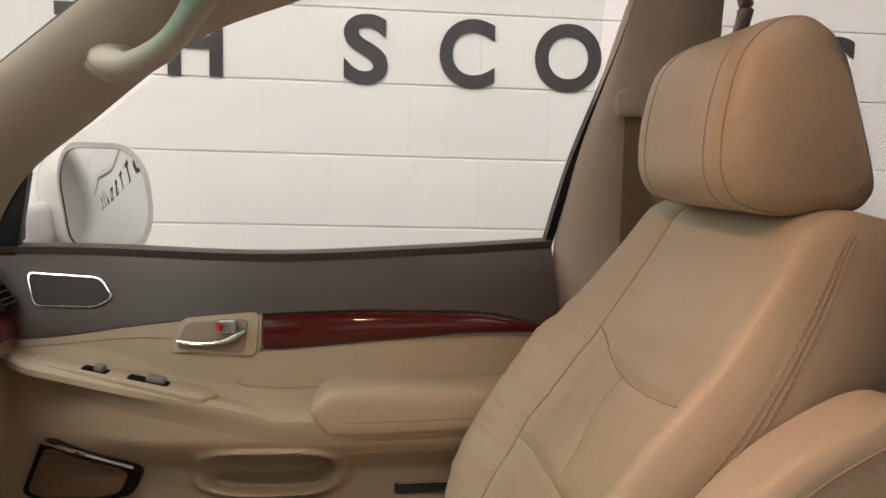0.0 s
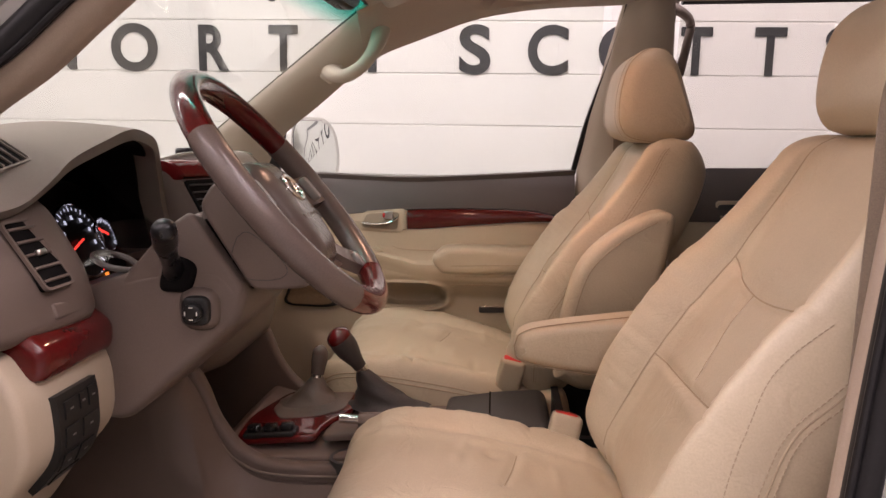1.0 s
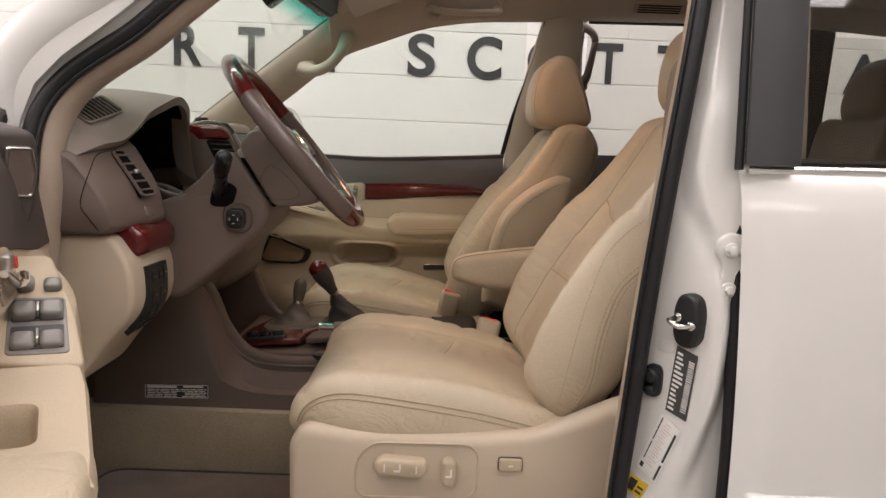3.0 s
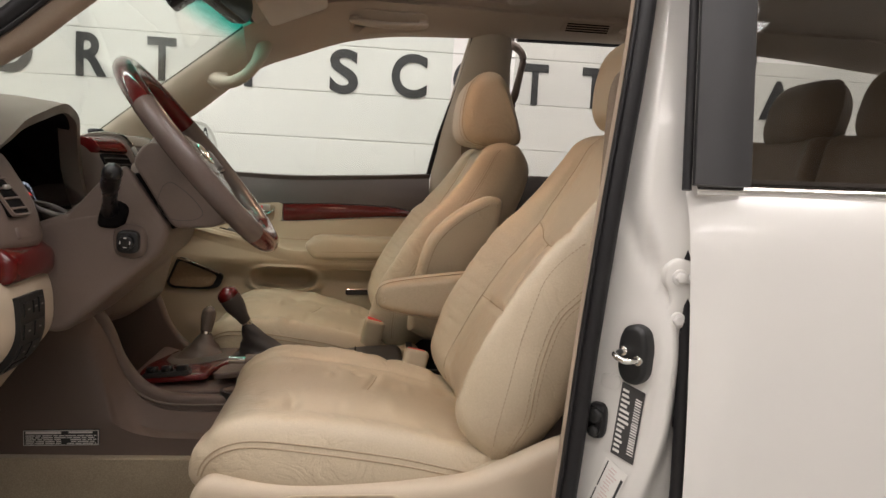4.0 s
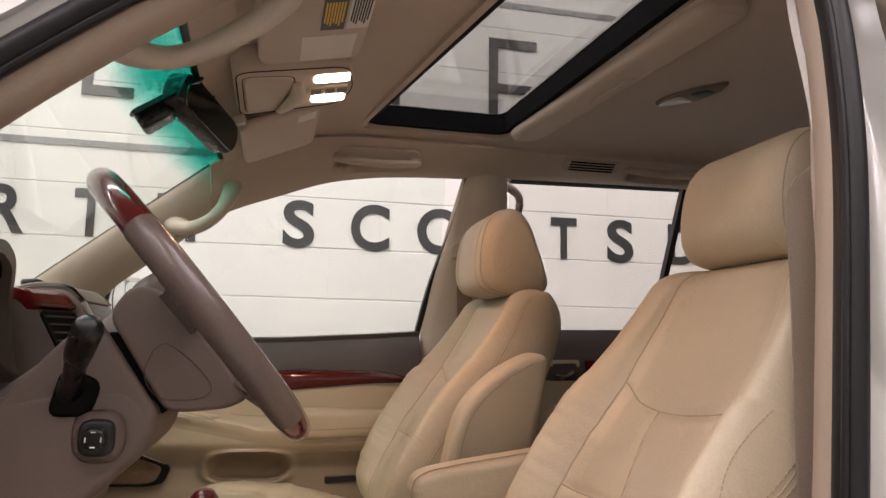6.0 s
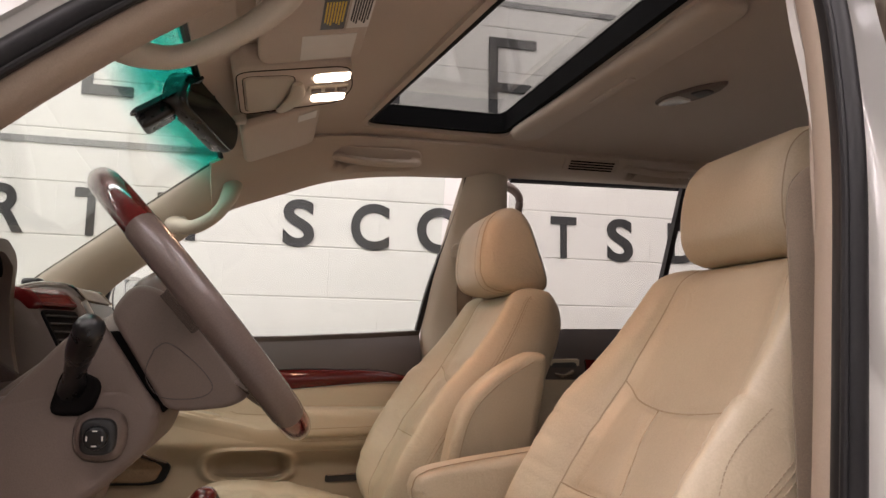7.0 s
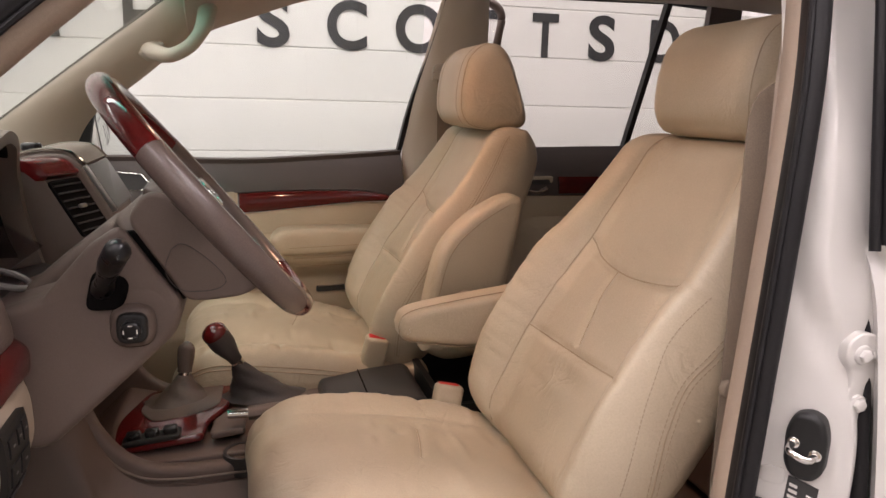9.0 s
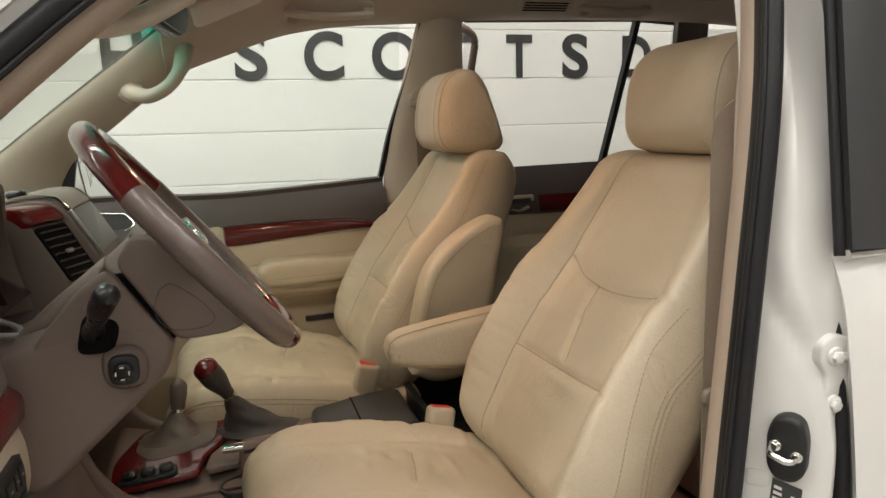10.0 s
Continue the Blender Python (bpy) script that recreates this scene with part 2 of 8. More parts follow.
SCREEN = pane_shader("windscreen_glass", (0.90, 0.94, 0.91), band=(1.600, 1.652, (0.01, 0.58, 0.50)))
ROOF_GLASS = pane_shader("sunroof_glass", (0.60, 0.61, 0.60))
PRIVACY = pane_shader("privacy_glass", (0.84, 0.84, 0.83))
PRIVACY_FAR = pane_shader("rear_door_glass", (0.88, 0.885, 0.87))
PANEL = shader("dark_brown_panel", (0.045, 0.034, 0.027), 0.38, grain=0.05, grain_size=600)
CLEAR = pane_shader("gauge_cover", (0.8, 0.8, 0.8))


# ---- tools ----
def part(name, bm, material, parent=None, label="", m=None, sharp=38, double=False):
    """Links a bmesh as one smooth-shaded mesh object, under a thing or a part."""
    bmesh.ops.recalc_face_normals(bm, faces=bm.faces[:])
    me = bpy.data.meshes.new(name)
    bm.to_mesh(me)
    bm.free()
    me.polygons.foreach_set("use_smooth", [True] * len(me.polygons))
    me.set_sharp_from_angle(angle=radians(sharp))
    me.materials.append(material)
    ob = new(name, me)
    if m is not None:
        ob.matrix_basis = m
    if parent is not None:
        ob.parent = parent
    if label:
        ob["label"] = label
    return ob


def thing(name, label, category, at=(0, 0, 0), group="", kind="", m=None):
    ob = new(name)
    ob.empty_display_size = 0.05
    ob.matrix_basis = m if m is not None else pose(*at)
    return tagged(ob, label, category, group, kind)


def spline(points, n):
    """Catmull-Rom through the points, n samples."""
    p = [Vector(q) for q in points]
    p = [2 * p[0] - p[1]] + p + [2 * p[-1] - p[-2]]
    out = []
    for k in range(n):
        s = k / (n - 1) * (len(p) - 3)
        i = min(int(s), len(p) - 4)
        f = s - i
        a, b, c, d = p[i : i + 4]
        out.append(0.5 * ((2 * b) + (c - a) * f + (2 * a - 5 * b + 4 * c - d) * f * f + (3 * b - a - 3 * c + d) * f**3))
    return out


def lerp_table(table, s):
    """Value from rows (s, value), carried smoothly from row to row without overshoot."""
    if s <= table[0][0]:
        return table[0][1]
    if s >= table[-1][0]:
        return table[-1][1]
    k = 0
    while table[k + 1][0] < s:
        k += 1
    slope = [(q[1] - p[1]) / (q[0] - p[0]) for p, q in zip(table, table[1:])]

    def tangent(i):
        if i == 0:
            return slope[0]
        if i == len(table) - 1:
            return slope[-1]
        a, b = slope[i - 1], slope[i]
        return 0.0 if a * b <= 0 else 2 * a * b / (a + b)

    (xa, va), (xb, vb) = table[k], table[k + 1]
    h = xb - xa
    f = (s - xa) / h
    return ((1 + 2 * f) * va + f * h * tangent(k)) * (1 - f) ** 2 + (vb * (3 - 2 * f) - (1 - f) * h * tangent(k + 1)) * f * f


def step(a, b, x):
    f = min(1.0, max(0.0, (x - a) / (b - a)))
    return f * f * (3 - 2 * f)


def loft(rings, closed=True, caps=True, bm=None):
    bm = bm or bmesh.new()
    rows = [[bm.verts.new(v) for v in ring] for ring in rings]
    n = len(rows[0])
    for a, b in zip(rows, rows[1:]):
        for i in range(n if closed else n - 1):
            j = (i + 1) % n
            bm.faces.new((a[i], a[j], b[j], b[i]))
    if caps and closed:
        bm.faces.new(rows[0][::-1])
        bm.faces.new(rows[-1])
    return bm


def sweep(points, section, up=(0, 0, 1), closed=False, bm=None, scale=None):
    """A section (list of (side, up) offsets) carried along points."""
    pts = [Vector(p) for p in points]
    up = Vector(up)
    rings = []
    for i, p in enumerate(pts):
        if closed:
            t = pts[(i + 1) % len(pts)] - pts[i - 1]
        else:
            t = pts[min(i + 1, len(pts) - 1)] - pts[max(i - 1, 0)]
        t.normalize()
        side = t.cross(up)
        side.normalize()
        over = side.cross(t)
        k = scale[i] if scale else 1.0
        rings.append([p + side * (a * k) + over * (b * k) for a, b in section])
    if closed:
        rings.append(rings[0])
        bm = loft(rings, True, False, bm)
        bmesh.ops.remove_doubles(bm, verts=bm.verts[:], dist=1e-6)
        return bm
    return loft(rings, True, True, bm)


def circle(r, n=12, r2=None):
    return [(r * math.cos(2 * math.pi * k / n), (r2 or r) * math.sin(2 * math.pi * k / n)) for k in range(n)]


def tube(points, r, n=10, closed=False, up=(0, 0, 1), bm=None, r2=None, scale=None):
    return sweep(points, circle(r, n, r2), up, closed, bm, scale)


def rounded(poly, r, n=4):
    """A polygon with its corners rounded; r: one radius, or one a corner."""
    out = []
    count = len(poly)
    for i, p in enumerate(poly):
        q = Vector(p[:2])
        a, c = Vector(poly[i - 1][:2]), Vector(poly[(i + 1) % count][:2])
        rr = r[i] if isinstance(r, (list, tuple)) else r
        da, dc = (a - q), (c - q)
        rr = min(rr, da.length * 0.48, dc.length * 0.48)
        if rr < 1e-5:
            out.append(tuple(q))
            continue
        s, e = q + da.normalized() * rr, q + dc.normalized() * rr
        for k in range(n + 1):
            f = k / n
            out.append(tuple((1 - f) ** 2 * s + 2 * f * (1 - f) * q + f * f * e))
    return out


def place2(a, b, c, axis):
    return {"x": Vector((c, a, b)), "y": Vector((a, c, b)), "z": Vector((a, b, c))}[axis]


def prism(poly, lo, hi, axis="y", bevel=0.0, seg=3, bm=None):
    """A polygon in the plane across the axis, extruded from lo to hi, with rounded rims (an inset profile at both ends)."""
    area = sum(p[0] * q[1] - q[0] * p[1] for p, q in zip(poly, poly[1:] + poly[:1]))
    if area < 0:
        poly = poly[::-1]
    rings = []

    def inset(d):
        if d == 0:
            return poly
        out = []
        n = len(poly)
        for i in range(n):
            a, b, c = Vector(poly[i - 1]), Vector(poly[i]), Vector(poly[(i + 1) % n])
            t = (c - b).normalized() + (b - a).normalized()
            if t.length < 1e-6:
                t = c - b
            t.normalize()
            nrm = Vector((-t.y, t.x))
            out.append(tuple(b + nrm * d))
        return out

    if bevel:
        steps = [(bevel * (1 - math.sin(k / seg * math.pi / 2)), bevel * (1 - math.cos(k / seg * math.pi / 2))) for k in range(seg + 1)]
        s = 1 if hi > lo else -1
        for ins, dep in [(bevel * (1 - math.sin(k / seg * math.pi / 2)), bevel * (1 - math.cos(k / seg * math.pi / 2))) for k in range(seg + 1)]:
            rings.append([place2(a, b, lo + s * dep, axis) for a, b in inset(ins)])
        for ins, dep in reversed(steps):
            rings.append([place2(a, b, hi - s * dep, axis) for a, b in inset(ins)])
    else:
        rings = [[place2(a, b, c, axis) for a, b in poly] for c in (lo, hi)]
    return loft(rings, True, True, bm)


def rect(w, h, r=0.0, n=4, at=(0, 0)):
    p = [(at[0] - w / 2, at[1] - h / 2), (at[0] + w / 2, at[1] - h / 2), (at[0] + w / 2, at[1] + h / 2), (at[0] - w / 2, at[1] + h / 2)]
    return rounded(p, r, n) if r else p


def block(w, d, h, bevel=0.004, r=None, at=(0, 0, 0), bm=None):
    """A box w x d x h round at, all edges rounded."""
    bm = prism(rect(w, d, r or bevel, 4, at[:2]), at[2] - h / 2, at[2] + h / 2, "z", bevel, 3, bm)
    return bm


def shell(fn, nu, nv, thick, bm=None):
    """A curved sheet fn(u, v) for u, v in 0..1, with a thickness (away from its normal) and closed rims."""
    bm = bm or bmesh.new()
    p = [[Vector(fn(i / nu, j / nv)) for j in range(nv + 1)] for i in range(nu + 1)]

    def normal(i, j):
        a = p[min(i + 1, nu)][j] - p[max(i - 1, 0)][j]
        b = p[i][min(j + 1, nv)] - p[i][max(j - 1, 0)]
        c = a.cross(b)
        return c.normalized() if c.length > 1e-12 else Vector((0, 0, 1))

    top = [[bm.verts.new(p[i][j]) for j in range(nv + 1)] for i in range(nu + 1)]
    low = [[bm.verts.new(p[i][j] - normal(i, j) * thick) for j in range(nv + 1)] for i in range(nu + 1)]
    for i in range(nu):
        for j in range(nv):
            bm.faces.new((top[i][j], top[i + 1][j], top[i + 1][j + 1], top[i][j + 1]))
            bm.faces.new((low[i][j], low[i][j + 1], low[i + 1][j + 1], low[i + 1][j]))
    rim = [(i, 0) for i in range(nu)] + [(nu, j) for j in range(nv)] + [(i, nv) for i in range(nu, 0, -1)] + [(0, j) for j in range(nv, 0, -1)]
    for (a, b), (c, d) in zip(rim, rim[1:] + rim[:1]):
        bm.faces.new((top[a][b], low[a][b], low[c][d], top[c][d]))
    return bm


def ring_frame(outer, inner, lo, hi, axis="y", bm=None, bevel=0.0):
    """A flat frame between two polygons with the same number of corners."""
    rings = [[place2(a, b, lo, axis) for a, b in inner], [place2(a, b, lo, axis) for a, b in outer],
             [place2(a, b, hi, axis) for a, b in outer], [place2(a, b, hi, axis) for a, b in inner]]
    if bevel:
        mid = [((a + c) / 2, (b + d) / 2) for (a, b), (c, d) in zip(outer, inner)]
        rings = [rings[0], rings[1], [place2(a, b, hi - (hi - lo) * 0.3, axis) for a, b in outer], [place2(a, b, hi, axis) for a, b in mid], [place2(a, b, hi - (hi - lo) * 0.3, axis) for a, b in inner]]
    rings.append(rings[0])
    bm = loft(rings, True, False, bm)
    bmesh.ops.remove_doubles(bm, verts=bm.verts[:], dist=1e-6)
    return bm


def move(bm, m):
    bmesh.ops.transform(bm, matrix=m, verts=bm.verts[:])
    return bm


def basis(at, x, y, z):
    """The pose whose axes are x, y and z, at a place."""
    m = Matrix((Vector(x).normalized(), Vector(y).normalized(), Vector(z).normalized())).transposed().to_4x4()
    return Matrix.Translation(at) @ m


def join(*bms):
    first = bms[0]
    for other in bms[1:]:
        me = bpy.data.meshes.new("join")
        other.to_mesh(me)
        other.free()
        first.from_mesh(me)
        bpy.data.meshes.remove(me)
    return first


# ---- the garage ----
WALL_Y = 1.67
floor_ob = part("floor", prism(rect(19, 9.2, at=(-2.5, -2.6)), -0.1, 0.0, "z"), CONCRETE)
tagged(floor_ob, "smooth grey concrete garage floor", "floor", kind="structure")
ceiling_ob = part("ceiling", prism(rect(19, 9.2, at=(-2.5, -2.6)), 4.1, 4.2, "z"), PLASTER)
tagged(ceiling_ob, "plain white garage ceiling", "ceiling", kind="structure")
for name, poly, lo, hi, axis in (("wall_south", [(-12, 0), (7, 0), (7, 4.1), (-12, 4.1)], -7.2, -7.0, "y"),
                                 ("wall_west", [(-7, 0), (2.1, 0), (2.1, 4.1), (-7, 4.1)], -12.2, -12.0, "x"),
                                 ("wall_east", [(-7, 0), (2.1, 0), (2.1, 4.1), (-7, 4.1)], 7.0, 7.2, "x")):
    tagged(part(name, prism(poly, lo, hi, axis), PLASTER), "plain off-white painted garage wall", "wall", kind="structure")

# the block wall behind the car: a joint-coloured core, with every block on it
COURSE, LONG, JOINT0 = 0.2075, 0.415, 1.599
wall_n = part("wall_north", prism([(-12, 0), (7, 0), (7, 4.1), (-12, 4.1)], WALL_Y + 0.004, WALL_Y + 0.2, "y"), MORTAR)
tagged(wall_n, "white-painted concrete block wall with flush joints", "wall", kind="structure")


def strip_light(x, y):
    f = thing("ceiling_light", "unseen long white fluorescent strip light under the ceiling, placed to light the car", "ceiling light", (x, y, 4.1), group="garage strip lights")
    part("housing", prism(rect(2.5, 0.30, 0.02), -0.12, 0.0, "z", 0.008), WHITE, f)
    for k in (-1, 1):
        part("tube", tube([(-1.15, k * 0.07, -0.15), (1.15, k * 0.07, -0.15)], 0.018, 10, up=(0, 0, 1)), TUBE_GLOW, f, "glowing white fluorescent tube")


# every strip gets a housing, the added fill rows too
for sx, sy in STRIPS:
    strip_light(sx, sy)


# ---- writing on the wall ----
def letter_mesh(ch, width, height, depth, bold):
    cu = bpy.data.curves.new("letter", "FONT")
    cu.body, cu.extrude, cu.offset, cu.resolution_u = ch, 0.02, bold, 6
    ob = new("letter_source", cu)
    me = bpy.data.meshes.new_from_object(ob.evaluated_get(bpy.context.evaluated_depsgraph_get()))
    bpy.data.objects.remove(ob)
    bpy.data.curves.remove(cu)
    co = np.empty(len(me.vertices) * 3)
    me.vertices.foreach_get("co", co)
    co = co.reshape(-1, 3)
    lo, hi = co.min(0), co.max(0)
    co = (co - (lo + hi) / 2) / (hi - lo)
    out = np.stack([co[:, 0] * width, -co[:, 2] * depth, co[:, 1] * height], 1)
    me.vertices.foreach_set("co", out.ravel())
    me.update()
    me.materials.append(LETTER)
    return me


sign = thing("wall_sign", "dark charcoal capital letters mounted on the white block wall", "sign", (0, WALL_Y, 1.6))
WORDS = [("N", -1.80, 0.165), ("O", -1.465, 0.20), ("R", -1.125, 0.128), ("T", -0.832, 0.122), ("H", -0.52, 0.150),
         ("S", -0.045, 0.128), ("C", 0.248, 0.162), ("O", 0.548, 0.20), ("T", 0.828, 0.122), ("T", 1.112, 0.122), ("S", 1.385, 0.128),
         ("D", 1.70, 0.150), ("A", 2.02, 0.175), ("L", 2.32, 0.105), ("E", 2.59, 0.112)]
for ch, lx, lw in WORDS:
    tall = 0.198 if ch in "SCO" else 0.186
    ob = new("letter", letter_mesh(ch, lw, tall, 0.005, 0.027))
    ob.location, ob.parent = (lx + 0.010, -0.003, 0.094), sign
logo = thing("wall_logo", "large thin grey strokes of an emblem high on the wall", "logo", (0, WALL_Y, 2.2))
for x0, z0, x1, z1 in ((-0.89, -0.04, -0.852, 0.385), (-0.852, -0.04, -0.70, 0.0), (0.328, -0.045, 0.366, 0.385), (0.767, -0.045, 0.807, 0.385),
                       (0.807, 0.343, 0.99, 0.385), (0.807, 0.135, 0.965, 0.175), (0.807, -0.045, 0.99, -0.003)):
    part("stroke", prism([(x0, z0), (x1, z0), (x1, z1), (x0, z1)], -0.012, -0.001, "y"), LOGO, logo)
for z0 in (1.952, 2.737):
    rail = part("wall_stripe", prism([(-2.6, z0), (3.4, z0), (3.4, z0 + 0.026), (-2.6, z0 + 0.026)], WALL_Y - 0.006, WALL_Y - 0.001, "y"), STRIPE)
    tagged(rail, "thin grey horizontal stripe on the white wall", "stripe")


# ---- the car: shell, roof, pillars, glass ----
car = thing("car_body", "pearl white off-road estate car with its driver's door open", "car", (0, 0, 0))
LOOP = [(0.335, -0.78, 0.60), (0.342, -0.782, 0.77), (0.352, -0.782, 0.90), (0.364, -0.780, 1.05), (0.383, -0.772, 1.22), (0.406, -0.757, 1.39), (0.422, -0.736, 1.50),
        (0.434, -0.712, 1.59), (0.434, -0.690, 1.655), (0.400, -0.668, 1.697), (0.30, -0.656, 1.712), (0.05, -0.655, 1.688), (-0.12, -0.655, 1.628), (-0.25, -0.660, 1.545), (-0.342, -0.672, 1.468), (-0.403, -0.677, 1.414), (-0.453, -0.683, 1.378), (-0.493, -0.692, 1.345), (-0.517, -0.703, 1.313), (-0.529, -0.718, 1.278), (-0.532, -0.732, 1.236), (-0.530, -0.746, 1.18),
        (-0.538, -0.760, 1.06), (-0.550, -0.775, 0.88), (-0.545, -0.78, 0.68), (-0.48, -0.78, 0.575), (-0.30, -0.78, 0.555), (0.20, -0.78, 0.555), (0.31, -0.78, 0.565)]


def loop_points(points, n):
    p = points[-2:] + points + points[:3]
    s = spline(p, (len(p) - 1) * n + 1)
    return s[2 * n : -3 * n + (0 if n else 0)][: len(points) * n]


OPENING = loop_points(LOOP, 6)
part("door_seal", sweep(OPENING, [(0.0135 * math.cos(radians(a)) - 0.001, 0.0175 * math.sin(radians(a)) - 0.003) for a in range(0, 360, 20)], (0, 1, 0), True), RUBBER, car, "black rubber door seal")
part("seal_lip", sweep(OPENING, [(0.0035 * math.cos(radians(a)) + 0.0125, 0.004 * math.sin(radians(a)) - 0.012) for a in range(0, 360, 45)], (0, 1, 0), True), RUBBER, car, "thin rubber lip on the seal")
part("opening_trim", sweep(OPENING[48:], [(0.006, 0.000), (0.014, -0.002), (0.023, 0.003), (0.029, 0.014), (0.031, 0.032), (0.027, 0.048), (0.004, 0.052), (0.004, 0.010)], (0, 1, 0)), SIDE_TRIM, car, "beige trim inside the door opening")
part("opening_trim", sweep(OPENING[:50], [(0.000, -0.002), (0.008, 0.002), (0.011, 0.010), (0.011, 0.020), (0.006, 0.034), (-0.004, 0.046), (-0.020, 0.050), (-0.020, 0.020)], (0, 1, 0)), SIDE_TRIM, car, "narrow beige trim on the door pillar")
part("door_frame", sweep(OPENING[46:], [(-0.004, -0.004), (-0.004, 0.03), (-0.10, 0.03), (-0.112, 0.002), (-0.109, -0.014), (-0.098, -0.026), (-0.080, -0.033), (-0.060, -0.034), (-0.044, -0.029), (-0.030, -0.017), (-0.016, -0.007)], (0, 1, 0)), WHITE, car, "pearl white painted body frame round the door opening")


# driver-side B-pillar face between the seal and the rear door
def seal_x(z):
    return lerp_table([(0.5, 0.33), (0.77, 0.342), (0.90, 0.352), (1.05, 0.364), (1.22, 0.383), (1.39, 0.402), (1.55, 0.424), (1.8, 0.43)], z)


def pillar_y(x, z):
    """Depth of the painted pillar face: it slants outwards to a pressed ridge, then falls back to the hinge recess."""
    x0 = seal_x(z) + 0.006
    ridge = max(x0 + 0.012, lerp_table([(0.50, 0.345), (0.60, 0.357), (0.70, 0.385), (0.77, 0.408), (0.85, 0.435), (0.95, 0.456), (1.03, 0.460), (1.07, 0.457), (1.11, 0.446), (1.16, 0.424), (1.20, 0.408), (1.26, 0.400), (1.4, 0.41)], z))
    level = lerp_table([(0.9, -0.806), (1.15, -0.806), (1.28, -0.788), (1.6, -0.788)], z)
    slant = lambda q: -0.764 - 0.80 * max(0.0, q - x0 - 0.008)
    f = step(0.0, 0.026, x - ridge)
    y = slant(min(x, ridge)) * (1 - f) + level * f
    soft = 0.004 * math.exp(-(((x - ridge) / 0.009) ** 2))
    return y + soft + 0.10 * step(1.25, 1.66, z)


def b_face(u, v):
    z = 0.50 + 1.16 * u
    x0, x1 = seal_x(z) + 0.004, 0.516
    x = x0 + (x1 - x0) * v
    return (x, pillar_y(x, z), z)


def on_pillar(x, z, slope=0.80):
    """A frame on the pillar face: local x along it, local -y straight out of it."""
    u = Vector((1, -slope, 0)).normalized()
    return basis((x, pillar_y(x, z), z), u, (-u.y, u.x, 0), (0, 0, 1))


part("b_pillar", shell(b_face, 90, 70, -0.010), WHITE, car, "white painted door pillar with a pressed step")
hinge = part("hinge_plate", prism(rounded([(0.446, 1.072), (0.452, 1.058), (0.468, 1.050), (0.484, 1.062), (0.492, 1.078), (0.515, 1.078), (0.515, 1.136), (0.494, 1.142), (0.484, 1.156), (0.462, 1.160), (0.447, 1.148), (0.446, 1.128), (0.456, 1.116), (0.457, 1.100), (0.449, 1.088)], 0.008), -0.816, -0.790, "y", 0.003), WHITE, car, "white painted rear-door hinge plate")
part("hinge_arm", tube(spline([(0.476, -0.815, 1.134), (0.492, -0.817, 1.130), (0.520, -0.812, 1.126)], 10), 0.006, 10), WHITE, hinge)
for z, x in ((1.135, 0.466), (1.080, 0.467)):
    part("hinge_bolt", move(join(prism(circle(0.0072, 6), -0.824, -0.812, "y", 0.002), prism(circle(0.0108, 18), -0.819, -0.808, "y", 0.002)), pose(x, 0, z)), WHITE, hinge, "white painted hinge bolt")
sm = on_pillar(0.423, 1.032, 1.35)
lp = part("striker_plate", move(prism(rounded([(-0.020, -0.024), (-0.010, -0.039), (0.011, -0.039), (0.021, -0.026), (0.022, 0.012), (0.016, 0.033), (0.003, 0.040), (-0.013, 0.036), (-0.021, 0.016)], 0.012, 5), -0.015, 0.030, "y", 0.007, 4), sm), BLACK, car, "black plastic striker cover")
part("striker", move(tube(spline([(-0.010, -0.010, 0.004), (-0.011, -0.031, 0.003), (-0.007, -0.038, 0.001), (0.004, -0.038, -0.003), (0.011, -0.032, -0.004), (0.012, -0.010, -0.005)], 24), 0.0040, 10), sm), CHROME, lp, "steel striker loop")
for q in ((-0.010, 0.004), (0.012, -0.005)):
    part("striker_washer", move(prism([(a + q[0], b + q[1]) for a, b in circle(0.0065, 16)], -0.018, -0.012, "y", 0.001), sm), CHROME, lp)
wm = on_pillar(0.386, 0.936)
sw = part("door_switch", move(prism(rounded([(-0.012, -0.024), (0.012, -0.024), (0.014, 0.0), (0.012, 0.024), (-0.012, 0.024), (-0.014, 0.0)], 0.011, 5), -0.012, 0.02, "y", 0.006), wm), RUBBER, car, "black rubber courtesy-light switch")
for dz, r in ((0.009, 0.0105), (-0.012, 0.0075)):
    part("switch_button", move(prism([(a, b + dz) for a, b in circle(r, 16)], -0.020, -0.008, "y", 0.004), wm), BLACK, sw)
part("pressed_mark", move(prism(rect(0.026, 0.020, 0.007, 5), -0.0016, 0.006, "y", 0.0014), on_pillar(0.398, 0.990)), WHITE, car)
part("bump_stop", move(prism(circle(0.026, 20), -0.81, -0.78, "y", 0.01), pose(0.484, 0, 0.958)), RUBBER, car, "black rubber bump stop")


def sticker(name, quad, material, depth, bars, bar_mat, label):
    """A sticker on the pillar: quad = corner, along, up vectors; bars as fractions (u0, v0, u1, v1)."""
    o, a, b = (Vector(q) for q in quad)
    nrm = a.cross(b).normalized()
    if nrm.y > 0:
        nrm = -nrm

    def plate(u0, v0, u1, v1, d):
        bm = bmesh.new()
        c = [o + a * u + b * v for u, v in ((u0, v0), (u1, v0), (u1, v1), (u0, v1))]
        return loft([[q for q in c], [q + nrm * d for q in c]], True, True, bm)

    base = part(name, plate(0, 0, 1, 1, depth), material, car, label)
    bm = None
    for u0, v0, u1, v1 in bars:
        p = plate(u0, v0, u1, v1, depth + 0.0006)
        bm = join(bm, p) if bm else p
    part("print", bm, bar_mat, base)


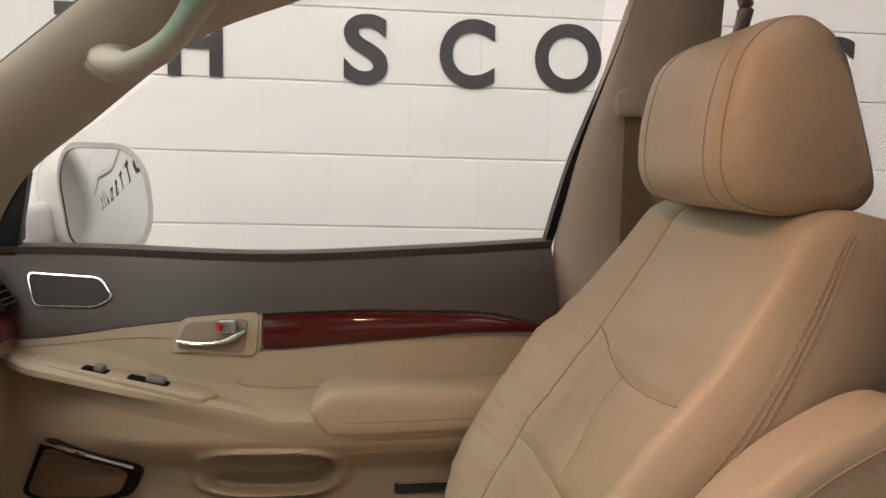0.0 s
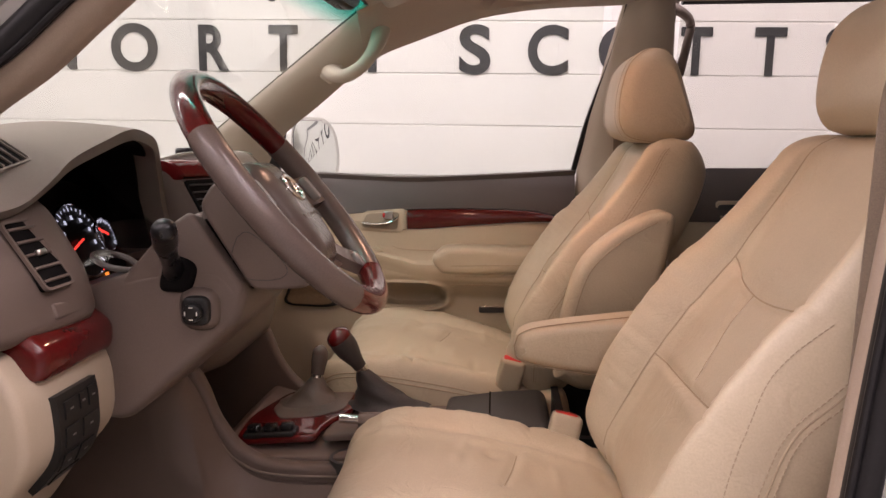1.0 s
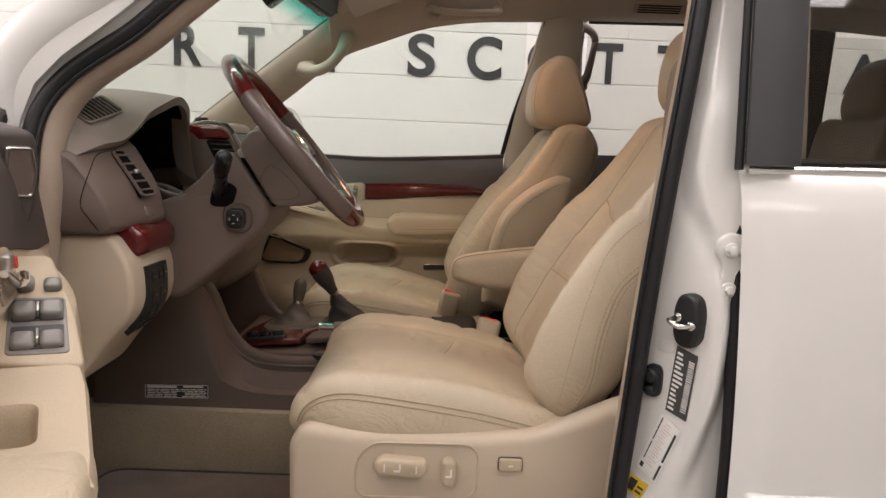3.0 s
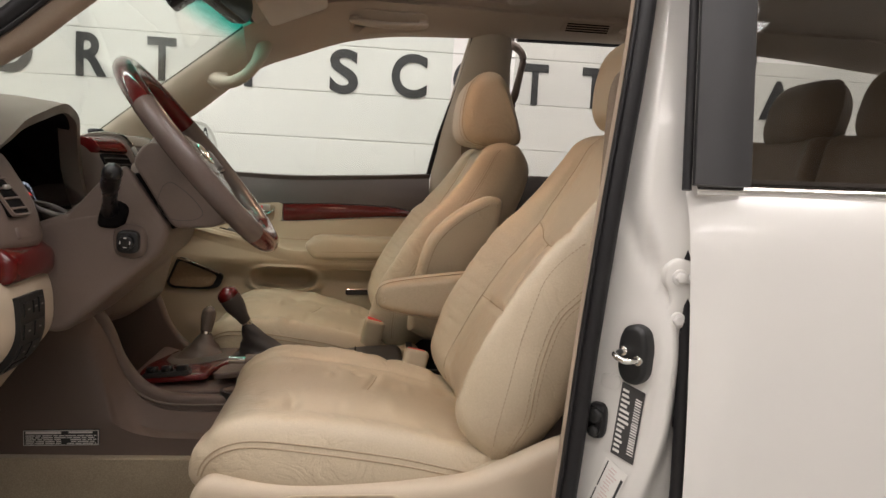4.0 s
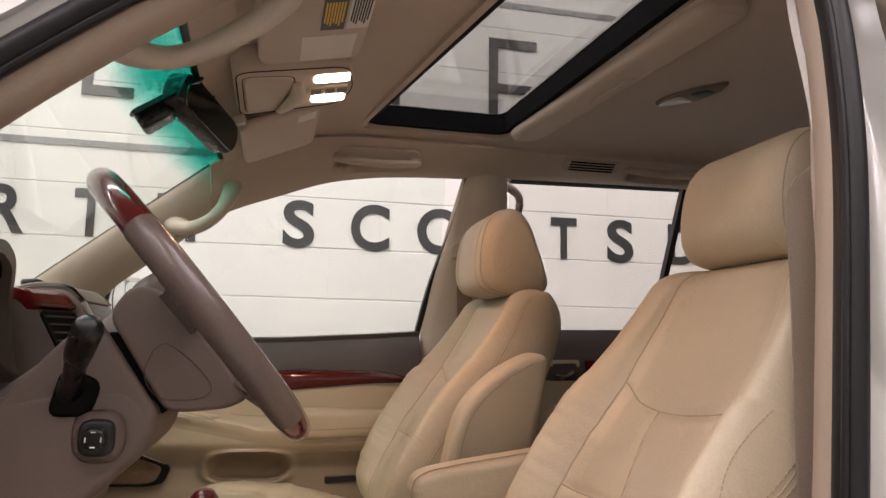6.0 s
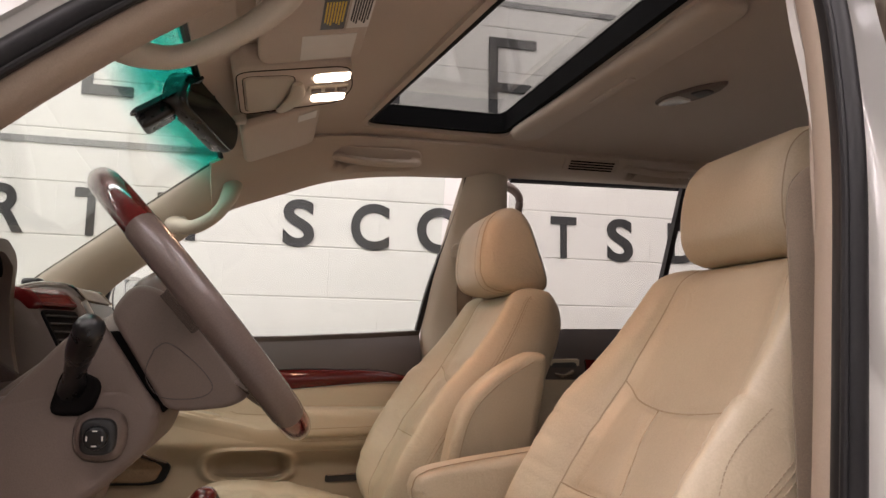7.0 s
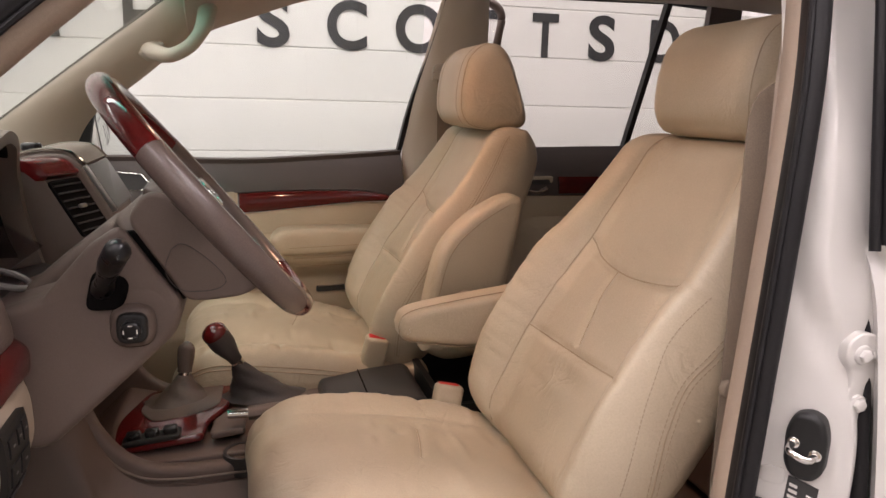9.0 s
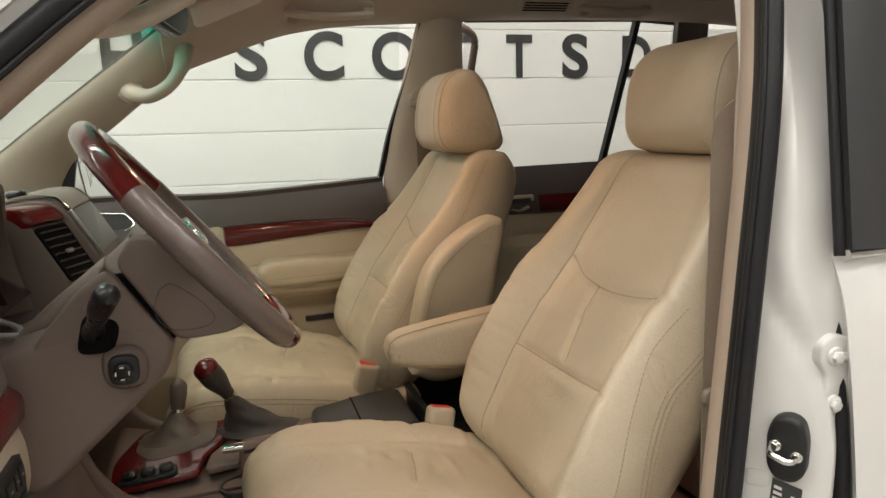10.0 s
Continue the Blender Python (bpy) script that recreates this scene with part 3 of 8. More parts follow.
rng = random.Random(4)
rows_a = []
for k in range(13):
    rows_a.append((0.08, 0.05 + k * 0.07, 0.30 + rng.random() * 0.25, 0.085 + k * 0.07))
for k in range(22):
    rows_a.append((0.66, 0.10 + k * 0.036, 0.92, 0.10 + k * 0.036 + 0.012 + 0.010 * rng.random()))
def slab(x, z, dx, dz):
    """An origin and a side vector that lie on the slanting pillar face."""
    return (x, pillar_y(x, z) - 0.0012, z), (dx, pillar_y(x + dx, z + dz) - pillar_y(x, z), dz)


o, a = slab(0.401, 0.897, 0.024, -0.010)
b = slab(0.401, 0.897, 0.009, 0.096)[1]
sticker("weight_label", (o, a, b), CHARCOAL, 0.001, rows_a, PAPER, "dark label with pale unreadable print")
rows_b = [(0.12, 0.20, 0.17, 0.52), (0.12, 0.56, 0.17, 0.97), (0.86, 0.02, 0.96, 0.30), (0.86, 0.36, 0.96, 0.88), (0.10, 0.05, 0.26, 0.13)]
o, a = slab(0.371, 0.804, 0.023, -0.018)
b = slab(0.371, 0.804, 0.026, 0.086)[1]
sticker("tyre_label", (o, a, b), PAPER, 0.001, rows_b, PRINT, "white tyre label with black border strips and faint print")
faint = shader("faint_print", (0.62, 0.50, 0.47), 0.6)
rng2 = random.Random(7)
sticker("tyre_print", (tuple(Vector(o) + Vector((0, -0.0008, 0))), a, b), PAPER, 0.0006, [(0.28 + 0.06 * (k % 2), 0.16 + 0.05 * k, 0.55 + 0.2 * rng2.random(), 0.175 + 0.05 * k) for k in range(16)], faint, "white label field with faint print")
o, a = slab(0.356, 0.764, 0.022, -0.010)
b = slab(0.356, 0.764, 0.009, 0.025)[1]
sticker("warning_label", (o, a, b), YELLOW, 0.001, [(0.1, 0.15, 0.5, 0.85), (0.58, 0.2, 0.9, 0.32), (0.58, 0.5, 0.9, 0.62)], PRINT, "yellow warning label with black marks")

# roof: liner with the sunroof opening, skin above it
SX0, SX1, SY0, SY1 = 0.065, 0.505, -0.44, 0.44


def edge_shift(x, y):
    """The opening's front and rear edges run slightly askew across the roof."""
    front = lerp_table([(-0.55, 0.165), (-0.257, 0.142), (-0.04, 0.110), (0.274, 0.051), (0.44, 0.012), (0.55, 0.0)], y)
    rear = lerp_table([(-0.55, -0.008), (0.0, -0.030), (0.44, -0.055)], y)
    if x < SX0:
        return x + front * max(0.0, (x + 0.27) / (SX0 + 0.27))
    if x < SX1:
        return x + front + (rear - front) * (x - SX0) / (SX1 - SX0)
    return x + rear * max(0.0, 1 - (x - SX1) / 0.6)


def liner_z(x, y):
    z = 1.772 - 0.055 * (abs(y + 0.02) / 0.56) ** 6
    if x < 0.1:
        z -= 0.085 * ((0.1 - x) / 0.36) ** 2
    if x > 1.5:
        z -= 0.05 * ((x - 1.5) / 0.5) ** 2
    return z


def roof_sheet(zf, thick, xs, ys):
    bm = bmesh.new()
    v = {}

    def vert(i, j, lvl):
        if (i, j, lvl) not in v:
            v[i, j, lvl] = bm.verts.new((edge_shift(xs[i], ys[j]), ys[j], zf(xs[i], ys[j]) + lvl * thick))
        return v[i, j, lvl]

    def solid(i, j):
        if not (0 <= i < len(xs) - 1 and 0 <= j < len(ys) - 1):
            return False
        cx, cy = (xs[i] + xs[i + 1]) / 2, (ys[j] + ys[j + 1]) / 2
        return not (SX0 < cx < SX1 and SY0 < cy < SY1)

    for i in range(len(xs) - 1):
        for j in range(len(ys) - 1):
            if not solid(i, j):
                continue
            for lvl in (0, 1):
                bm.faces.new([vert(*c, lvl) for c in ((i, j), (i + 1, j), (i + 1, j + 1), (i, j + 1))])
            for (di, dj), a, b in (((-1, 0), (i, j), (i, j + 1)), ((1, 0), (i + 1, j), (i + 1, j + 1)), ((0, -1), (i, j), (i + 1, j)), ((0, 1), (i, j + 1), (i + 1, j + 1))):
                if not solid(i + di, j + dj):
                    bm.faces.new((vert(*a, 0), vert(*b, 0), vert(*b, 1), vert(*a, 1)))
    return bm


XS = [-0.27 + k * (SX0 + 0.27) / 14 for k in range(14)] + [SX0 + k * (SX1 - SX0) / 12 for k in range(12)] + [SX1 + k * (2.0 - SX1) / 26 for k in range(27)]
YS = [-0.545 + k * (SY0 + 0.545) / 5 for k in range(5)] + [SY0 + k * (SY1 - SY0) / 18 for k in range(18)] + [SY1 + k * (0.505 - SY1) / 5 for k in range(6)]
part("headliner", roof_sheet(liner_z, 0.010, XS, YS), LINER, car, "beige cloth roof lining")
part("roof_skin", roof_sheet(lambda x, y: liner_z(x, y) + 0.055, 0.012, XS, YS), WHITE, car, "pearl white roof")
opening = lambda d, r: rounded([(edge_shift(SX0, SY0) - d, SY0 - d), (edge_shift(SX1 - 1e-6, SY0) + d, SY0 - d), (edge_shift(SX1 - 1e-6, SY1) + d, SY1 + d), (edge_shift(SX0, SY1) - d, SY1 + d)], r, 6)
rim = [opening(d, 0.035) for d in (0.004, -0.014)]
sunroof = part("sunroof", ring_frame(rim[0], rim[1], 1.766, 1.816, "z"), FRAME_BLACK, car, "black frame of the sunroof")
part("sunroof_glass", prism(opening(0.0, 0.03), 1.810, 1.815, "z"), ROOF_GLASS, sunroof, "tinted sunroof glass")
lip = [opening(d, 0.045) for d in (0.016, 0.002)]
part("sunroof_lip", ring_frame(lip[0], lip[1], 1.800, 1.7585, "z"), LINER, sunroof)
shade = part("sunshade", move(prism(rect(0.088, 0.80, 0.040, 8), -0.018, 0.014, "z", 0.015, 6), pose(0.514, 0.0, 1.757, 0, -6, 4.6)), LINER, car, "beige sunshade edge with a finger recess")
part("finger_recess", move(prism(rect(0.020, 0.16, 0.009, 6), -0.003, 0.003, "z", 0.002), pose(0.530, -0.01, 1.7400, 0, -6, 4.6)), LINER, shade)


# window frame rail along the roof edge, both sides
def rail_low(x, s):
    z = lerp_table([(-0.30, 1.53), (-0.249, 1.560), (-0.15, 1.597), (0.023, 1.655), (0.174, 1.677), (0.37, 1.688), (0.53, 1.700), (1.10, 1.708), (1.9, 1.66)], x)
    y = lerp_table([(-0.30, 0.612), (-0.1, 0.592), (0.2, 0.585), (0.6, 0.60), (2.0, 0.60)], x)
    return Vector((x, y if s > 0 else -y - 0.055, z))


def roof_rail(s):
    def fn(u, v):
        x = -0.29 + 2.25 * u
        a, b = rail_low(x, s), Vector((x, 0.47 if s > 0 else -0.51, liner_z(x, 0.47 if s > 0 else -0.51) - 0.002))
        q = a.lerp(b, v)
        bulge = math.sin(math.pi * v) * 0.018
        dip = 0.0
        for cx in (0.117, 0.950):
            r = ((x - cx) / 0.108) ** 4 + ((v - 0.50) / 0.26) ** 4
            dip = max(dip, 0.034 * step(1.25, 0.75, r))
        return q + Vector((0, -s * bulge * 0.6, -bulge * 0.7 * (1 - v))) + Vector((0, s * 0.80, 0.60)) * dip

    return shell(fn, 240, 36, -0.012 * s)


part("roof_side_trim", roof_rail(1), LINER, car, "beige roof edge trim")
part("roof_side_trim", roof_rail(-1), LINER, car, "beige roof edge trim")


# windscreen and its header
def screen_fn(u, v):
    x = -0.96 + (0.96 - 0.262) * u
    z = 1.145 + (1.668 - 1.145) * u
    half = 0.69 + (0.53 - 0.69) * u
    y = -0.03 + half * (2 * v - 1)
    bow = 0.09 * (1 - (2 * v - 1) ** 2)
    return (x - bow * (1 - 0.85 * u), y, z + 0.02 * (1 - (2 * v - 1) ** 2))


part("windscreen", shell(screen_fn, 24, 24, 0.004), SCREEN, car, "clear windscreen with a green shade band")


def header_fn(u, v):
    y = -0.545 + 1.05 * v
    bow = 0.012 * (1 - ((y + 0.02) / 0.53) ** 2)
    x0, z0 = -0.258 - bow, 1.656 + 0.02 * (1 - ((y + 0.02) / 0.53) ** 2)
    x1 = -0.205
    return Vector((x0, y, z0)).lerp(Vector((x1, y, liner_z(x1, y) - 0.001)), u)


part("header_trim", shell(header_fn, 6, 24, 0.012), LINER, car, "beige trim above the windscreen")
part("header_seal", tube([header_fn(0.0, k / 30) + Vector((-0.003, 0, 0.002)) for k in range(31)], 0.0085, 8), RUBBER, car, "black rubber edge of the windscreen")


# A-pillars
def a_pillar(s, nv=14):
    off = 0.0 if s > 0 else -0.055
    wind = spline([(-0.93, 0.655, 1.165), (-0.704, 0.60, 1.335), (-0.50, 0.555, 1.487), (-0.262, 0.505, 1.662)], 40)
    door = spline([(-0.615, 0.685, 1.195), (-0.545, 0.668, 1.335), (-0.42, 0.632, 1.435), (-0.27, 0.606, 1.555)] if s > 0 else [(-0.60, 0.660, 1.20), (-0.50, 0.618, 1.352), (-0.40, 0.604, 1.425), (-0.25, 0.588, 1.555)], 40)

    def fn(u, v):
        i = min(int(u * 39), 38)
        f = u * 39 - i
        a, b = wind[i].lerp(wind[i + 1], f), door[i].lerp(door[i + 1], f)
        q = a.lerp(b, v)
        q = q + Vector((0.35, -0.8, 0.1)) * ((0.040 if s > 0 else 0.012) * math.sin(math.pi * v) ** 0.7 * (1 - 0.3 * u))
        return (q.x, s * q.y + off, q.z)

    return shell(fn, 39, nv, 0.012 * s)


ap = part("a_pillar_trim", a_pillar(1), PILLAR, car, "light beige windscreen pillar trim")
part("pillar_edge_seal", tube([Vector((q[0] - 0.006, q[1] + 0.004, q[2] + 0.002)) for q in spline([(-0.93, 0.655, 1.165), (-0.704, 0.60, 1.335), (-0.50, 0.555, 1.487), (-0.262, 0.505, 1.662)], 30)], 0.006, 8), RUBBER, ap, "black rubber glass edge")
part("a_pillar_trim", a_pillar(-1), PILLAR, car, "light beige windscreen pillar trim")
part("sail_panel", prism([(-0.66, 1.20), (-0.555, 1.20), (-0.53, 1.345), (-0.56, 1.335)], 0.672, 0.69, "y", 0.003), BLACK, car, "black corner panel behind the mirror")


def grab_handle(name, pts, r, parent_mat, label, mounts=True):
    g = thing(name, label, "grab handle", pts[0])
    o = Vector(pts[0])
    path = [p - o for p in spline(pts, 26)]
    part("grip", tube(path, r, 12, scale=[1.25 - 0.35 * math.sin(math.pi * k / 25) for k in range(26)], r2=r * 0.8), parent_mat, g)
    for q in (path[0], path[-1]):
        part("mount", move(block(0.045, 0.030, 0.060, 0.012, 0.014), pose(*q, 0, 35, 0)), parent_mat, g)


grab_handle("grab_handle", [(-0.372, 0.560, 1.502), (-0.352, 0.515, 1.490), (-0.318, 0.485, 1.486), (-0.275, 0.475, 1.510), (-0.245, 0.485, 1.555), (-0.236, 0.530, 1.605), (-0.246, 0.575, 1.630)], 0.0225, PILLAR, "beige grab handle on the windscreen pillar")
grab_handle("grab_handle", [(-0.305, -0.625, 1.510), (-0.275, -0.578, 1.508), (-0.235, -0.548, 1.520), (-0.18, -0.545, 1.552), (-0.135, -0.562, 1.585), (-0.112, -0.605, 1.615)], 0.0170, PILLAR, "beige grab handle on the windscreen pillar")


# driver-side pillar: white outer skin in front of the door, inner trim behind the seal
def a_skin(u, v):
    i = u * 11
    k = min(int(i), 10)
    edge = [(-0.555, -0.740, 1.235), (-0.525, -0.725, 1.335), (-0.42, -0.705, 1.430), (-0.27, -0.68, 1.560), (-0.12, -0.665, 1.655), (0.05, -0.645, 1.712)]
    wind = [(-1.02, -0.715, 1.155), (-0.80, -0.665, 1.29), (-0.56, -0.62, 1.468), (-0.30, -0.585, 1.66), (-0.05, -0.56, 1.745)]
    a, b = spline(edge, 12), spline(wind, 12)
    p, q = a[k].lerp(a[k + 1], i - k), b[k].lerp(b[k + 1], i - k)
    r = p.lerp(q, v)
    bulge = math.sin(math.pi * v) * 0.030
    return r + Vector((-0.3, -1.0, 0.5)) * bulge


part("a_pillar_skin", shell(a_skin, 22, 14, 0.012), WHITE, car, "pearl white windscreen pillar")


def b_inner(u, v):
    z = 0.60 + 1.10 * u
    x0 = seal_x(z) + 0.020
    y0 = lerp_table([(0.6, -0.735), (1.2, -0.730), (1.45, -0.70), (1.70, -0.645)], z)
    return (x0 + (0.60 - x0) * v, y0 + 0.035 * math.sin(math.pi * min(1, v * 1.3)) ** 0.7, z)


part("b_pillar_trim", shell(b_inner, 40, 14, -0.012), SIDE_TRIM, car, "beige door pillar trim")


# passenger-side B-pillar, rear posts
def b_trim(u, v):
    z = 0.62 + 1.09 * u
    x0 = lerp_table([(0.6, 0.275), (1.24, 0.294), (1.47, 0.336), (1.70, 0.392)], z)
    x1 = lerp_table([(0.6, 0.58), (1.25, 0.530), (1.71, 0.492)], z)
    y = lerp_table([(0.6, 0.70), (1.24, 0.705), (1.47, 0.655), (1.70, 0.600)], z)
    bulge = 0.035 * math.sin(math.pi * v) ** 0.6
    return (x0 + (x1 - x0) * v, y - bulge, z)


bp = part("b_pillar_trim", shell(b_trim, 40, 16, 0.014), PILLAR, car, "beige door pillar trim")
part("belt_anchor", move(join(prism(circle(0.022, 20), -0.012, 0.01, "y", 0.005), move(block(0.05, 0.014, 0.022, 0.005), pose(0.0, -0.012, -0.012))), pose(0.372, 0.612, 1.475)), PILLAR, bp, "beige belt height adjuster")
part("belt_webbing", sweep([(0.388, 0.612, 1.462), (0.398, 0.63, 1.2), (0.408, 0.645, 0.75)], [(-0.022, -0.001), (0.022, -0.001), (0.022, 0.001), (-0.022, 0.001)], (0, 1, 0)), BELT, bp, "beige seat belt webbing")
grab_handle("grab_handle", [(0.498, 0.655, 1.688), (0.528, 0.638, 1.670), (0.549, 0.630, 1.650), (0.554, 0.627, 1.625), (0.548, 0.627, 1.590), (0.540, 0.628, 1.545), (0.532, 0.631, 1.512), (0.512, 0.650, 1.478)], 0.0150, TAUPE, "taupe pillar grab handle by the rear door")
# both pillar trims are taupe: the unlit rear's darkness put into the colour
for x0, z0, x1, z1, w, mat, lab in ((1.080, 1.72, 0.998, 1.24, 0.016, RUBBER, "black divider post in the rear door window"), (1.270, 1.72, 1.290, 1.24, 0.11, TAUPE_DARK, "dark rear pillar trim"), (1.98, 1.68, 1.90, 1.24, 0.14, TAUPE, "dark rear corner pillar trim")):
    for s in (1, -1):
        part("rear_post", sweep([(x0, 0.615 if s > 0 else -0.67, z0), (x1, 0.70 if s > 0 else -0.755, z1)], [(-w / 2, -0.012), (w / 2, -0.012), (w / 2, 0.012), (-w / 2, 0.012)], (0, 1, 0)), mat, car, lab)
# lower inner sides and the tail; taupe sides help keep the rear dim
part("rear_side_trim", prism([(1.20, 0.55), (2.05, 0.55), (2.05, 1.27), (1.20, 1.26)], 0.66, 0.72, "y", 0.01), TAUPE, car, "taupe load-bay side trim")
part("rear_side_trim", prism([(1.20, 0.55), (2.05, 0.55), (2.05, 1.27), (1.20, 1.26)], -0.775, -0.715, "y", 0.01), TAUPE, car, "taupe load-bay side trim")
part("tailgate", prism([(-0.775, 0.55), (0.72, 0.55), (0.72, 1.25), (-0.775, 1.25)], 2.02, 2.08, "x", 0.01), TAUPE, car, "taupe tailgate trim")
part("cargo_floor", prism([(0.55, -0.77), (2.05, -0.77), (2.05, 0.72), (0.55, 0.72)], 0.52, 0.56, "z"), FLOORMAT, car, "brown carpet behind the front seats")


def glass_pane(name, fn, mat, parent, label, nu=10, nv=10):
    g = part(name, shell(fn, nu, nv, 0.004), mat, parent, label)
    g.visible_shadow = mat is PRIVACY
    return g


def side_glass(x0, x1, z0, z1, s):
    def fn(u, v):
        z = z0 + (z1 - z0) * v
        f = (z - 1.24) / 0.46
        y = 0.735 - 0.10 * f if s > 0 else -(0.79 - 0.10 * f)
        return (x0 + (x1 - x0) * u, y, z)

    return fn


glass_pane("rear_quarter_glass", side_glass(1.22, 1.95, 1.25, 1.68, 1), PRIVACY_FAR, car, "load-bay side window")
glass_pane("rear_quarter_glass", side_glass(1.27, 1.95, 1.25, 1.68, -1), PRIVACY, car, "load-bay side window")


# outer skins
def skin(s, x0, x1, z0, z1, nx=30, nz=14):
    def fn(u, v):
        x, z = x0 + (x1 - x0) * u, z0 + (z1 - z0) * v
        y = 0.80 + 0.035 * math.sin(math.pi * min(1, max(0, (z - 0.45) / 0.85))) - 0.10 * max(0, (-0.9 - x) / 0.8) ** 2 - 0.08 * max(0, (x - 1.6) / 0.6) ** 2
        return (x, s * y, z)

    return shell(fn, nx, nz, 0.02 * s)


part("front_wing", skin(-1, -1.65, -0.64, 0.55, 1.17), WHITE, car, "pearl white front wing")
part("front_wing", skin(1, -1.65, -0.64, 0.55, 1.17), WHITE, car, "pearl white front wing")
part("rear_wing", skin(-1, 1.36, 2.20, 0.50, 1.24), WHITE, car, "pearl white rear wing")
part("rear_wing", skin(1, 1.36, 2.20, 0.50, 1.24), WHITE, car, "pearl white rear wing")
part("bonnet", shell(lambda u, v: (-1.75 + 0.86 * u, -0.78 + 1.56 * v, 1.06 + 0.13 * u ** 0.7 + 0.05 * (1 - (2 * v - 1) ** 4) - 0.05 * (1 - u) ** 3), 24, 24, 0.02), WHITE, car, "pearl white bonnet")
part("front_panel", prism([(-0.78, 0.45), (0.78, 0.45), (0.76, 1.05), (-0.76, 1.05)], -1.82, -1.74, "x", 0.03), WHITE, car, "pearl white front end")
part("rear_panel", prism([(-0.80, 0.45), (0.80, 0.45), (0.78, 1.25), (0.62, 1.78), (-0.62, 1.78), (-0.78, 1.25)], 2.14, 2.22, "x", 0.03), WHITE, car, "pearl white rear end")
for s in (-1, 1):
    part("sill", prism([(-0.64, 0.42), (1.36, 0.42), (1.36, 0.55), (-0.64, 0.55)], s * 0.70, s * 0.835, "y", 0.012), WHITE, car, "pearl white door sill")
part("underbody", prism([(-1.7, -0.68), (2.1, -0.68), (2.1, 0.68), (-1.7, 0.68)], 0.40, 0.50, "z", 0.02), BLACK, car, "black underbody")
for wx in (-1.22, 1.57):
    for s in (-1, 1):
        w = part("wheel", move(prism(circle(0.365, 40), -0.12, 0.12, "y", 0.04), pose(wx, s * 0.71, 0.365)), RUBBER, car, "black tyre on an alloy wheel")
        part("rim", move(prism(circle(0.23, 32), -0.124, 0.124, "y", 0.01), pose(wx, s * 0.71, 0.365)), SILVER, w)


# ---- seats ----
def pad(spine, width, thick, bolster, nu=72, ns=110, edge=0.16, cap=(0.05, 0.05), dents=None, taper=0.02, back_round=0.5):
    """A cushion. spine: (x, z) of the middle of its face; width(s), thick(s): half width and thickness; bolster(y / half, s): how far the
    face stands out; dents(y, s): depth of seams and folds. Returns the bmesh and a function face(y, s) to lay seams on it."""
    pts = spline([(x, 0, z) for x, z in spine], 160)
    gone = [0.0]
    for a, b in zip(pts, pts[1:]):
        gone.append(gone[-1] + (b - a).length)
    total = gone[-1]

    def at(s):
        d = min(max(s, 0.0), 1.0) * total
        lo = 0
        for k in range(len(gone) - 1):
            if gone[k + 1] >= d:
                lo = k
                break
        f = (d - gone[lo]) / max(1e-9, gone[lo + 1] - gone[lo])
        p = pts[lo].lerp(pts[lo + 1], f)
        t = (pts[min(lo + 2, 159)] - pts[max(lo - 1, 0)]).normalized()
        return p, Vector((-t.z, 0, t.x))

    def squeeze(s):
        d = s * total
        c = 1.0
        if d < cap[0]:
            c = math.sqrt(max(0.0, 1 - ((cap[0] - d) / cap[0]) ** 2))
        if total - d < cap[1]:
            c = min(c, math.sqrt(max(0.0, 1 - ((cap[1] - total + d) / cap[1]) ** 2)))
        return c

    def depth(q, s, y):
        """Height of the face over the spine at q in -1..1."""
        e = max(0.0, (abs(q) - 1 + edge) / edge)
        drop = 1 - math.sqrt(max(0.0, 1 - e * e))
        d = bolster(q, s)
        if dents:
            d -= dents(y, s) * (1 - drop)
        return d, drop

    def face(y, s, lift=0.0):
        p, n = at(s)
        c = squeeze(s)
        w = width(s) - taper * (1 - c)
        q = max(-1, min(1, y / w))
        d, drop = depth(q, s, y)
        t = thick(s)
        h = -t / 2 + (t / 2 + d) * c * (1 - drop) + lift
        return Vector((p.x, y, p.z)) + n * h

    def side(k, s, turn, lift=0.0004):
        """A point on the rounded edge: k = +1 or -1 for the side, turn in degrees from the face towards the side."""
        p, n = at(s)
        c = squeeze(s)
        w = width(s) - taper * (1 - c)
        a = radians(turn)
        y = w * (1 - edge + edge * math.sin(a))
        h = -thick(s) / 2 + (thick(s) / 2 + bolster(y / w, s)) * c * math.cos(a)
        return Vector((p.x, k * (y + lift * math.sin(a)), p.z)) + n * (h + lift * math.cos(a))

    face.side = side
    rings = []
    for k in range(ns + 1):
        s = k / ns
        p, n = at(s)
        c = max(squeeze(s), 0.02)
        w, t = width(s) - taper * (1 - c), thick(s)
        ring = []
        for i in range(nu + 1):
            q = math.sin((i / nu * 2 - 1) * math.pi / 2 * 0.999) * 0.55 + (i / nu * 2 - 1) * 0.45
            y = q * w
            d, drop = depth(q, s, y)
            h = -t / 2 + (t / 2 + d) * c * (1 - drop)
            ring.append(Vector((p.x, y, p.z)) + n * h)
        nb = nu // 3
        for i in range(1, nb):
            q = 1 - 2 * i / nb
            e = max(0.0, (abs(q) - 1 + back_round) / back_round)
            h = -t / 2 - t / 2 * c * math.sqrt(max(0.0, 1 - e * e))
            ring.append(Vector((p.x, q * w, p.z)) + n * h)
        rings.append(ring)
    return loft(rings, True, True), face


